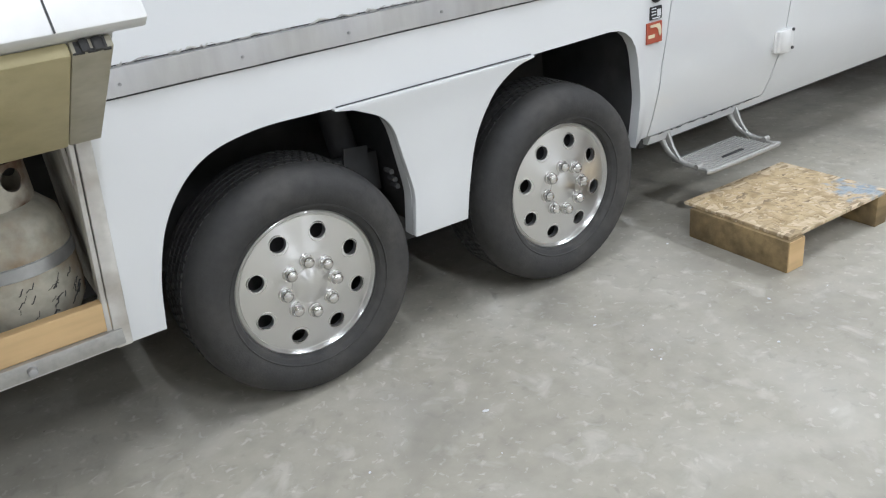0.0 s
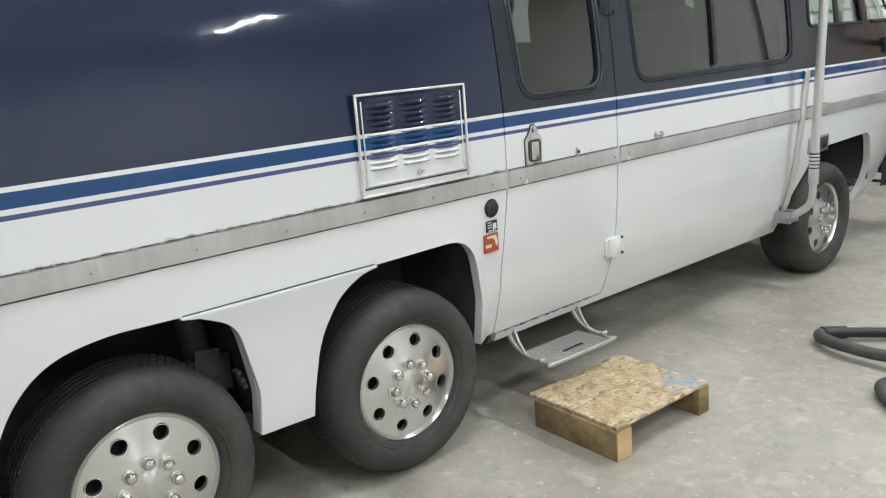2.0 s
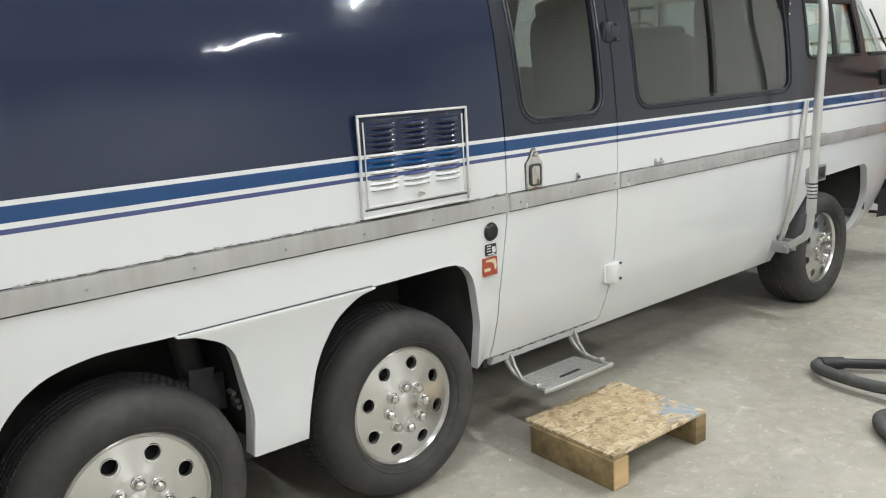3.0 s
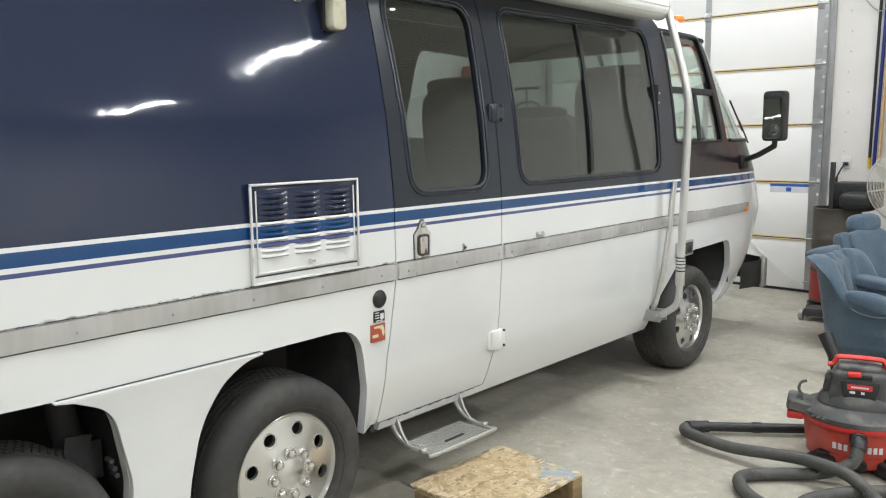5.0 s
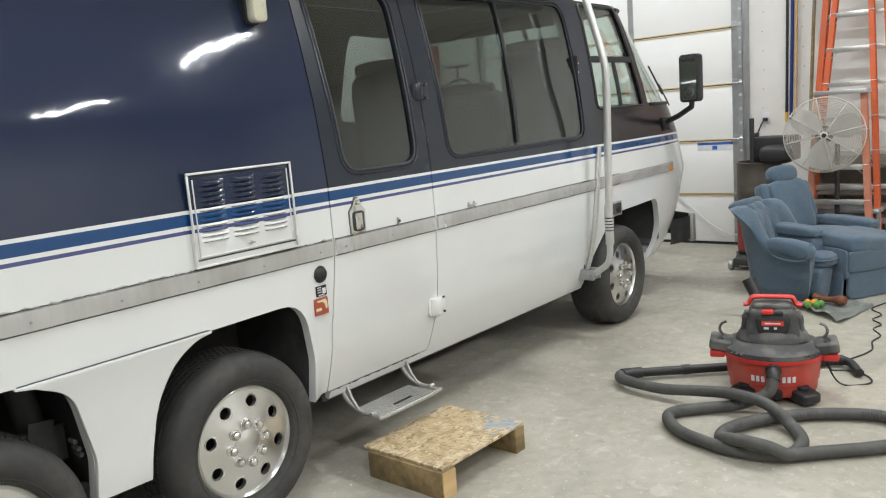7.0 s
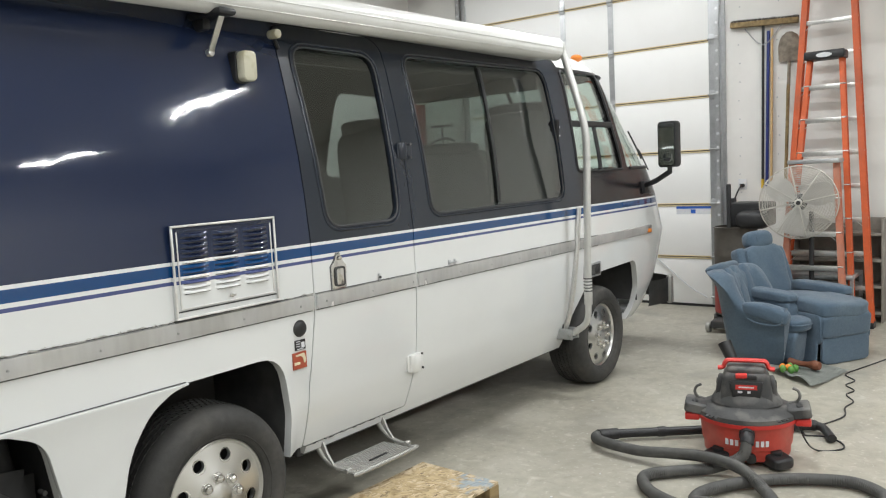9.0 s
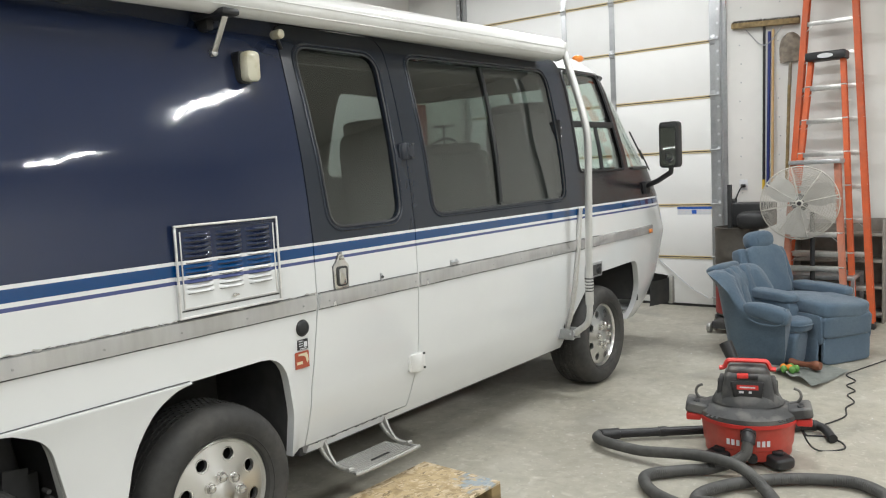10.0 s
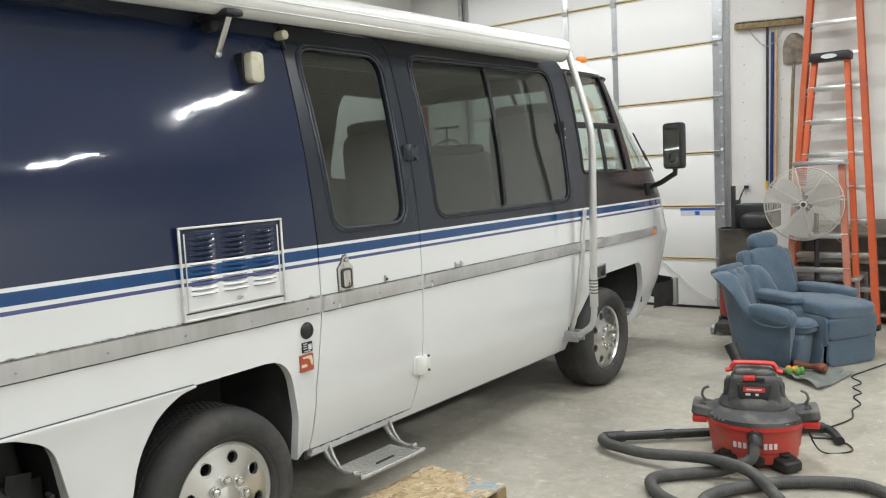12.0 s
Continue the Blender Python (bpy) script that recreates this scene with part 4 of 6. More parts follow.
# ---------- coach fittings ----------
def louvre_vent():
    """Framed fridge vent with pressed louvres, painted like the side behind it."""
    x0, x1, z0, z1 = 0.897, 1.424, 1.158, 1.535
    v = part("fridge_vent", boxed(x0, -0.012, z0, x1, -0.001, z1), PAINT, coach, "louvred fridge vent painted through with the stripes", bevel=0.002)
    w = 0.0095
    for a, b, c, d in ((x0, z1 - w, x1, z1), (x0, z0, x1, z0 + w), (x0, z0 + w, x0 + w, z1 - w), (x1 - w, z0 + w, x1, z1 - w)):
        part("frame_bar", boxed(a, -0.022, b, c, -0.0125, d), FRAMEWHITE, v, "worn white aluminium frame", bevel=0.003)
    i0, i1, j0, j1 = 0.921, 1.400, 1.197, 1.514
    part("panel", boxed(i0, -0.0158, j0, i1, -0.0122, j1), PAINT, v, "louvred panel")
    w = 0.006
    for a, b, c, d in ((i0, j1 - w, i1, j1), (i0, j0, i1, j0 + w), (i0, j0 + w, i0 + w, j1 - w), (i1 - w, j0 + w, i1, j1 - w)):
        part("inner_bar", boxed(a, -0.019, b, c, -0.0159, d), FRAMEWHITE if b < 1.25 or d - b > 0.1 else PAINT, v, bevel=0.0015)
    # Solid dark strips put the shade of these two gaps into colour.
    part("gap", boxed(x0 + 0.012, -0.0135, z0 + 0.028, x1 - 0.012, -0.0122, z0 + 0.034), SEAM, v, "dark strip painted as shade in the gap under the panel")
    part("gap", boxed(x0 - 0.004, -0.006, z0 - 0.006, x1 + 0.002, -0.001, z0 - 0.001), SEAM, v, "dark strip painted as shade in the gap under the frame")
    for c in range(3):
        xc = 1.003 + c * 0.154
        for r in range(12):
            z = 1.491 - r * 0.0206
            bm = bmesh.new()
            n = 8
            rows = []
            for k in range(n + 1):
                x = xc - 0.066 + 0.132 * k / n
                bulge = 0.014 * min(1, 4 * min(k, n - k) / n)
                rows.append([bm.verts.new((x, -0.0158 - d * bulge, z + dz)) for d, dz in ((0.02, 0.008), (0.6, 0.004), (1.0, -0.003), (0.9, -0.006), (0.02, -0.0065))])
            for a, b in zip(rows, rows[1:]):
                for k in range(4):
                    bm.faces.new((a[k], a[k + 1], b[k + 1], b[k]))
            part("louvre", bm, PAINT, v)
            # Dark strip painted below each louvre as shade; the slot isn't cut.
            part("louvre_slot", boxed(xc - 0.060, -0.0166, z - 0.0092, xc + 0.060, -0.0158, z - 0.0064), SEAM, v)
    bm = cylinder((1.165, -0.016, 1.222), (1.165, -0.026, 1.222), 0.008, seg=12)
    box(bm, 1.150, -0.030, 1.218, 1.182, -0.025, 1.226)
    part("turn_latch", bm, CHROME, v, bevel=0.001)


louvre_vent()

def pillow_half(x, z):
    """A half-round scoop that stands proud of the side."""
    return ball((x, 0.002, z), 0.045, 0.020, 0.036)


# door handle, small latch, hinges, filler cap and plates
h = part("door_handle", prism(rounded([(1.765, 1.150), (1.86, 1.150), (1.865, 1.265), (1.845, 1.285), (1.825, 1.325), (1.805, 1.325), (1.783, 1.285), (1.762, 1.265)], 0.015), -0.010, 0.0), CHROME, entry, "chrome paddle door handle", bevel=0.004)
follow([(1.763, 1.148), (1.862, 1.148), (1.866, 1.264), (1.846, 1.286), (1.826, 1.327), (1.804, 1.327), (1.782, 1.286), (1.761, 1.264)], -0.001, 0, 0.0022, SEAM, "handle_gasket", h)
part("recess", prism(rounded([(1.778, 1.165), (1.848, 1.165), (1.850, 1.262), (1.778, 1.262)], 0.02), -0.0165, -0.012), SEAM, h)
part("paddle", prism(rounded([(1.786, 1.172), (1.832, 1.172), (1.832, 1.254), (1.786, 1.254)], 0.012), -0.024, -0.014), CHROME, h, bevel=0.004)
part("lock", cylinder((1.815, -0.012, 1.303), (1.815, -0.022, 1.303), 0.011, seg=14), CHROME, h, bevel=0.002)
bm = boxed(2.096, -0.010, 1.150, 2.108, 0.0, 1.188)
part("latch_stub", bm, GALV, entry, "small worn latch stub", bevel=0.002)
part("latch_pin", cylinder((2.102, -0.010, 1.170), (2.102, -0.017, 1.170), 0.007, seg=8), SEAM, entry)


def hinge(x, z, mat, w=0.055, hh=0.05):
    y = inset(z)
    hp = part("door_hinge", prism(rounded([(x - w - 0.012, z - hh * 0.92), (x + 0.07, z - hh * 0.92), (x + 0.07, z + hh * 0.92), (x - w - 0.012, z + hh * 0.92)], 0.012), y - 0.008, y + 0.004), mat, coach, "", bevel=0.002)
    part("knuckle", lathe([(0.0, -hh), (w * 0.62, -hh), (w * 0.70, -hh + 0.006), (w * 0.70, hh - 0.006), (w * 0.62, hh), (0.0, hh)], 28, pose(x - 0.006, y + 0.002, z) @ Matrix.Diagonal((1.25, 1, 1, 1))), mat, hp, smooth=40)
    for s in (-1, 1):
        part("bolt", cylinder((x + 0.05, inset(z) - 0.014, z + s * hh * 0.8), (x + 0.05, inset(z) - 0.021, z + s * hh * 0.8), 0.007, seg=8), SEAM, hp)


hinge(2.385, 0.655, WHITE)
hinge(2.40, 1.815, PAINT, 0.04, 0.045)
c = part("filler_cap", lathe([(0.0, 0.010), (0.026, 0.010), (0.034, 0.004), (0.035, 0.0)], 28, pose(1.545, -0.002, 1.005, 90, 0, 0)), BLACK, coach, "round black filler cap")
part("cap_rim", lathe([(0.032, 0.004), (0.036, 0.006), (0.040, 0.0)], 28, pose(1.545, -0.001, 1.005, 90, 0, 0)), BLACK, c)
pl = part("data_plate", boxed(1.510, 0.0035 - 0.005, 0.905, 1.572, 0.006, 0.952), BLACK, coach, "black data plate with pale print", smooth=0)
for k in range(3):
    part("print_bar", boxed(1.516, -0.0022, 0.943 - k * 0.011, 1.540, -0.001, 0.947 - k * 0.011), PALESTICK, pl, smooth=0)
part("print_block", boxed(1.546, -0.0022, 0.915, 1.566, -0.001, 0.940), PALESTICK, pl, smooth=0)
part("print_line", boxed(1.520, -0.0022, 0.908, 1.560, -0.001, 0.912), PALESTICK, pl, smooth=0)
rf = part("registration_decal", boxed(1.492, -0.001, 0.818, 1.574, 0.008, 0.895), DECALRED, coach, "small red decal with a cream peninsula shape", smooth=0)
part("decal_bar", boxed(1.498, -0.0025, 0.838, 1.532, -0.0012, 0.851), DECALCREAM, rf, smooth=0)
part("decal_shape", prism([(1.508, 0.886), (1.560, 0.888), (1.567, 0.872), (1.569, 0.852), (1.562, 0.838), (1.556, 0.846), (1.552, 0.866), (1.540, 0.876), (1.510, 0.878)], -0.0025, -0.0012), DECALCREAM, rf, smooth=0)
bm = boxed(2.70, -0.008, 1.158, 2.715, 0.002, 1.186)
box(bm, 2.752, -0.008, 1.158, 2.765, 0.002, 1.186)
cyl(bm, (2.70, -0.012, 1.170), (2.765, -0.012, 1.170), 0.006, seg=8)
part("door_holdback", bm, GALV, coach, "small metal door holdback", bevel=0.002)
sv = part("fender_vent", prism(rounded([(4.355, 0.84), (4.625, 0.84), (4.63, 0.948), (4.36, 0.948)], 0.012), -0.004, 0.03), GALV, coach, "dark fender vent in a grey frame", bevel=0.003)
part("vent_mouth", prism(rounded([(4.375, 0.855), (4.607, 0.855), (4.612, 0.934), (4.38, 0.934)], 0.01), -0.006, 0.02), DARKMETAL, sv)
part("vent_scoop", pillow_half(4.56, 0.893), BLACK, sv, "black vent scoop")

# porch lamp, clearance lamps
pl = part("porch_lamp", prism(rounded([(1.355, 2.125), (1.435, 2.125), (1.435, 2.265), (1.355, 2.265)], 0.025), 0.085, 0.145), BLACK, coach, "yellowed porch lamp", bevel=0.004)
bm = prism(rounded([(1.358, 2.128), (1.432, 2.128), (1.432, 2.262), (1.358, 2.262)], 0.028), 0.028, 0.085)
part("lens", bm, LENS, pl, "yellowed plastic lens", bevel=0.012)
part("marker_lamp", boxed(5.53, skin(0.655, 1.1).y - 0.026, 1.085, 5.585, skin(0.655, 1.1).y, 1.118), AMBER, coach, "small amber side marker lamp", bevel=0.006)
part("roof_marker_lamp", ball((5.03, 0.36, 2.560), 0.06, 0.045, 0.030), AMBER, coach, "amber roof clearance lamp")


def bar(bm, p, q, w, d, side):
    """A rectangular bar from p to q; w across 'side', d the other way."""
    p, q = Vector(p), Vector(q)
    ax = (q - p).normalized()
    s = (Vector(side) - ax * Vector(side).dot(ax)).normalized()
    o = ax.cross(s)
    m = Matrix((s, o, ax)).transposed().to_4x4()
    m.translation = (p + q) / 2
    return box(bm, -w / 2, -d / 2, -(q - p).length / 2, w / 2, d / 2, (q - p).length / 2, m=m)


def awning():
    """A rolled awning in its aluminium cover, with a folded arm by the cab pillar."""
    a = thing("awning", "rolled awning with white cover and aluminium arm on the coach", "awning", (4.1, 0.0, 2.45))
    yc, zc = 0.045, 2.470

    def rise(x):
        return 0.012 * (x - 1.0)

    prof = [(0.075 * math.cos(t), 0.076 * math.sin(t)) for t in np.linspace(0, 2 * math.pi, 40, endpoint=False)]
    bm = bmesh.new()
    rings = [[bm.verts.new((x, yc + (p + (0.0015 if k % 4 == 0 else 0)), zc + rise(x) + q)) for k, (p, q) in enumerate(prof)] for x in np.linspace(-1.9, 4.10, 30)]
    for r1, r2 in zip(rings, rings[1:]):
        for k in range(40):
            bm.faces.new((r1[k], r1[(k + 1) % 40], r2[(k + 1) % 40], r2[k]))
    bm.faces.new(rings[0])
    bm.faces.new(rings[-1][::-1])
    part("cover", bm, WHITE, a, "white rolled awning cover", smooth=30)
    for z in (2.425, 2.47):
        part("cover_groove", sweep([Vector((x, yc - 0.0755 * math.sqrt(max(0.05, 1 - ((z - zc) / 0.08) ** 2)), z + rise(x))) for x in (-1.9, 4.1)], 0.0022, 6), GREYPIPE, a)
    part("end_cap", cylinder((4.10, yc, zc + rise(4.1)), (4.125, yc, zc + rise(4.1)), 0.079, seg=32), GREYPIPE, a, bevel=0.008)
    part("mount_rail", boxed(-1.9, 0.09, 2.445, 4.1, 0.24, 2.465), WHITE, a, bevel=0.004)
    path = smooth_path([(4.13, 0.0, 2.55), (4.13, -0.02, 2.45), (4.13, -0.10, 2.18), (4.13, -0.155, 1.97), (4.13, -0.168, 1.82), (4.13, -0.162, 1.50), (4.13, -0.152, 1.10), (4.13, -0.145, 0.74)], 8)
    arm = part("arm", sweep(path, 0.026, 14), GREYPIPE, a, "bent aluminium awning arm")
    part("sleeve", cylinder((4.13, -0.147, 0.88), (4.13, -0.145, 0.70), 0.030, seg=18), GREYPIPE, arm, bevel=0.002)
    for k in range(5):
        part("ring", lathe([(0.030, -0.004), (0.033, 0.0), (0.030, 0.004)], 18, pose(4.13, -0.147, 0.80 + 0.022 * k)), BLACK, arm)
    part("elbow", sweep(smooth_path([(4.13, -0.145, 0.72), (4.13, -0.14, 0.62), (4.13, -0.115, 0.555), (4.125, -0.06, 0.51), (4.12, -0.02, 0.48)], 6), 0.023, 12), GREYPIPE, a)
    br = boxed(4.06, -0.03, 0.445, 4.15, 0.10, 0.455)
    box(br, 4.055, -0.045, 0.445, 4.068, 0.09, 0.52)
    box(br, 4.15, -0.045, 0.445, 4.163, 0.09, 0.52)
    cyl(br, (4.04, -0.02, 0.485), (4.18, -0.02, 0.485), 0.012, seg=12)
    part("foot_bracket", br, GALV, a, bevel=0.003)
    part("rafter", sweep([Vector((4.125 + 0.15 * k / 8, inset(z) - 0.016, z)) for k, z in enumerate(np.linspace(0.47, 1.38, 9))], 0.019, 8), ALU, a, "thin aluminium rafter against the body")
    # hanger that holds the roll, with its strap
    hk = boxed(1.20, -0.035, 2.385, 1.29, 0.20, 2.415)
    box(hk, 1.215, 0.10, 2.34, 1.255, 0.20, 2.40)
    part("hanger", hk, BLACK, a, "black plastic awning hanger", bevel=0.012)
    bm = bmesh.new()
    bar(bm, (1.245, 0.01, 2.39), (1.255, 0.125, 2.235), 0.028, 0.006, (1, 0, 0))
    cyl(bm, (1.255, 0.108, 2.25), (1.255, 0.135, 2.25), 0.016, seg=10)
    part("hanger_strap", bm, ALU, a, "short metal strap", bevel=0.001)
    part("stop_knob", cylinder((1.60, 0.07, 2.36), (1.60, 0.13, 2.36), 0.022, seg=18), LENS, a, "round cream stop", bevel=0.006)
    part("stop_stem", cylinder((1.60, 0.11, 2.36), (1.66, 0.15, 2.31), 0.010, seg=10), BLACK, a)


awning()


def mirror():
    m = part("wing_mirror", prism(rounded([(-0.085, -0.185), (0.085, -0.185), (0.085, 0.185), (-0.085, 0.185)], 0.035), 0.0, 0.08), BLACK, coach, "tall black wing mirror", bevel=0.012)
    m.matrix_basis = pose(5.32, -0.272, 1.822, 0, 0, -99)
    g = part("mirror_glass", prism(rounded([(-0.068, -0.168), (0.068, -0.168), (0.068, 0.168), (-0.068, 0.168)], 0.03), -0.004, 0.001), MIRROR, m)
    g.matrix_parent_inverse = Matrix()
    sp = part("spot_mirror", cylinder((0.01, -0.007, -0.10), (0.01, -0.002, -0.10), 0.04, seg=24), MIRROR, m, "round spot mirror", bevel=0.003)
    sp.matrix_parent_inverse = Matrix()
    part("mirror_arm", sweep([(5.36, -0.28, 1.65), (5.37, -0.275, 1.60), (5.44, -0.13, 1.53), (5.52, 0.05, 1.47)], 0.022, 12), BLACK, coach, "black mirror arm")
    part("mirror_foot", boxed(5.47, -0.015, 1.42, 5.56, 0.05, 1.53), BLACK, coach, bevel=0.01)


mirror()


def prism_x(outline, x0, x1):
    """A plate with an outline in y and z."""
    bm = bmesh.new()
    a = [bm.verts.new((x0, y, z)) for y, z in outline]
    b = [bm.verts.new((x1, y, z)) for y, z in outline]
    bm.faces.new(a)
    bm.faces.new(b[::-1])
    for k in range(len(a)):
        j = (k + 1) % len(a)
        bm.faces.new((a[k], a[j], b[j], b[k]))
    return bm


def entry_step():
    s = part("entry_step", prism([(1.755, 0.262), (2.175, 0.256), (2.175, 0.244), (1.755, 0.250)], -0.115, 0.10), CASTALU, coach, "ribbed cast aluminium entry step", bevel=0.004)
    for k in range(11):
        y = -0.098 + 0.0175 * k
        part("tread_rib", boxed(1.775, y - 0.004, 0.254, 2.155, y + 0.004, 0.2655), CASTALU, s, bevel=0.0015)
    part("name_bar", boxed(1.90, -0.064, 0.2600, 2.03, -0.046, 0.2672), BLACK, s, "dark worn lettering bar")
    part("front_lip", sweep(smooth_path([(1.74, 0.02, 0.262), (1.742, -0.09, 0.262), (1.765, -0.118, 0.260), (2.165, -0.118, 0.256), (2.188, -0.09, 0.256), (2.19, 0.02, 0.256)], 5), 0.010, 8), CASTALU, s)
    for x in (1.742, 2.19):
        p = smooth_path([(x, -0.06, 0.262), (x, 0.02, 0.268), (x - 0.005, 0.09, 0.30), (x - 0.012, 0.135, 0.36), (x - 0.012, 0.155, 0.42)], 6)
        part("step_arm", sweep(p, [0.011 + 0.014 * max(0, k / len(p) - 0.3) for k in range(len(p))], 10), CASTALU, s)
        part("gusset", prism_x([(0.02, 0.262), (0.10, 0.285), (0.165, 0.415), (0.115, 0.42), (0.075, 0.33)], x - 0.010, x + 0.004), CASTALU, s, "cast side gusset", bevel=0.003)
        part("pivot_bolt", cylinder((x - 0.016, -0.055, 0.268), (x + 0.016, -0.055, 0.268), 0.012, seg=12), CASTALU, s)


entry_step()


def front_bumper():
    near = [(5.72, 0.08, 0.52), (5.9, 0.03, 0.52), (6.10, 0.04, 0.52), (6.22, 0.16, 0.52), (6.36, 0.5, 0.52), (6.42, MID, 0.52)]
    path = smooth_path(near + [(x, 2 * MID - y, z) for x, y, z in near[-2::-1]], 6)
    bm = bmesh.new()
    rows = []
    for p in path:
        rows.append([bm.verts.new((p.x - (0.02 if abs(dz) > 0.08 else 0), p.y, p.z + dz)) for dz in (-0.11, -0.07, 0.0, 0.07, 0.11)])
    for a, b in zip(rows, rows[1:]):
        for k in range(4):
            bm.faces.new((a[k], a[k + 1], b[k + 1], b[k]))
    bmesh.ops.solidify(bm, geom=bm.faces[:], thickness=0.012)
    f = part("front_bumper", bm, DARKMETAL, coach, "dark wrap-around front bumper")
    part("bumper_cap", boxed(6.03, -0.005, 0.385, 6.10, 0.05, 0.645, m=Matrix()), CASTALU, f, "scuffed grey bumper end cap", bevel=0.02)


front_bumper()
part("body_floor", boxed(-2.3, 0.62, 0.42, 5.3, 1.82, 0.46), DARKMETAL, coach, "dark underfloor")
part("cabin_floor", boxed(1.5, 0.62, 0.56, 5.3, 1.82, 0.60), INTERIOR, coach, "brown cabin floor")
part("bay_wall", boxed(-0.57, 0.05, 0.43, -0.56, 1.0, 1.05), DIRTYWHITE, coach)
part("bay_back", boxed(-1.5, 0.55, 0.43, -0.56, 0.57, 1.05), DARKMETAL, coach)
part("bay_roof", boxed(-1.5, 0.05, 1.04, -0.56, 0.56, 1.05), DARKMETAL, coach)
part("bulkhead", boxed(1.50, 0.24, 1.06, 1.54, 2.20, 2.45), INTERIOR, coach, "grey cabin bulkhead")
part("dashboard", boxed(5.02, 0.2, 1.12, 5.60, 2.24, 1.58), BLACK, coach, "black dashboard", bevel=0.05)
sw = part("steering_wheel", lathe([(0.20 + 0.014 * math.cos(t), 0.014 * math.sin(t)) for t in np.linspace(0, 2 * math.pi, 9)], 36, pose(5.12, 1.90, 1.84, 0, -58, 0)), BLACK, coach, "black steering wheel")
part("steering_column", cylinder((5.12, 1.90, 1.84), (5.36, 1.90, 1.50), 0.03), BLACK, sw)
stand = part("dash_stand", cylinder((5.30, 1.98, 1.56), (5.30, 1.98, 2.13), 0.012), BLACK, coach, "thin dark stand on the dashboard")
part("stand_bar", boxed(5.29, 1.84, 2.12, 5.31, 2.11, 2.145), BLACK, stand)

# open gas locker: frame, plank, tank and raised hatch
part("locker_frame", prism([(-0.600, 0.415), (-0.555, 0.415), (-0.498, 1.03), (-0.535, 1.03)], -0.006, 0.035), DIRTYWHITE, coach, "dirty white locker edge frame", bevel=0.004)
part("locker_seal", prism([(-0.612, 0.44), (-0.598, 0.44), (-0.540, 1.02), (-0.553, 1.02)], 0.0, 0.05), DIRTYWHITE, coach, bevel=0.003)
bm = boxed(-1.6, -0.012, 0.425, -0.572, 0.05, 0.472)
part("locker_sill", bm, CASTALU, coach, "dull grey metal locker sill", bevel=0.004)
part("sill_bolt", cylinder((-0.81, -0.01, 0.447), (-0.81, -0.03, 0.447), 0.014, seg=6), GALV, coach, bevel=0.003)
tagged(part("wood_plank", boxed(-1.6, 0.002, 0.473, -0.585, 0.040, 0.556), PINE, None, smooth=0, bevel=0.003), "pale pine plank standing in the open gas locker", "plank")


def gas_tank():
    m = pose(-0.755, 0.225, 0.476)
    t = thing("propane_tank", "scratched off-white propane tank with rusty collar in a locker", "gas tank", (-0.755, 0.225, 0.476))
    part("body", lathe([(0.0, 0.0), (0.11, 0.0), (0.13, 0.02), (0.152, 0.06), (0.158, 0.11), (0.158, 0.19), (0.158, 0.27), (0.150, 0.315), (0.115, 0.352), (0.06, 0.372), (0.0, 0.376)], 48, m), TANK, t, "chipped off-white steel body")
    part("weld_band", lathe([(0.1575, 0.185), (0.1615, 0.188), (0.1615, 0.222), (0.1575, 0.225)], 48, m), GALV, t, "grey hold-down strap")
    rk = random.Random(17)
    scratch = bmesh.new()
    for k in range(26):
        a0, z0, la = -1.35 + rk.uniform(-0.45, 0.75), rk.uniform(0.06, 0.15), rk.uniform(0.03, 0.16)
        sweep([m @ Vector((0.1585 * math.cos(a0 + la * q / 3), 0.1585 * math.sin(a0 + la * q / 3), z0 + 0.012 * q * rk.uniform(0.2, 0.6))) for q in range(4)], rk.choice((0.0008, 0.0015, 0.0022)), 5, bm=scratch)
    part("scratch_marks", scratch, DARKMETAL, t, "dark scratches through the paint")["kind"] = "stuff"
    part("strap_buckle", boxed(-0.875, 0.053, 0.665, -0.815, 0.085, 0.70), RUST, t, bevel=0.003)
    ring = lathe([(0.105, 0.355), (0.108, 0.365), (0.108, 0.47), (0.112, 0.475), (0.104, 0.475), (0.103, 0.36)], 48, m)
    cuts = [cylinder((-0.755 + 0.2 * math.cos(a), 0.225 + 0.2 * math.sin(a), 0.905), (-0.755, 0.225, 0.905), 0.032, seg=16) for a in (-0.95, -2.0, 0.9)]
    part("collar", carve(ring, cuts), RUSTED, t, "collar ring with round hand holes")
    part("valve", lathe([(0.0, 0.46), (0.03, 0.46), (0.035, 0.44), (0.02, 0.43), (0.02, 0.38), (0.0, 0.38)], 16, m), RUST, t, "rusty valve")


gas_tank()


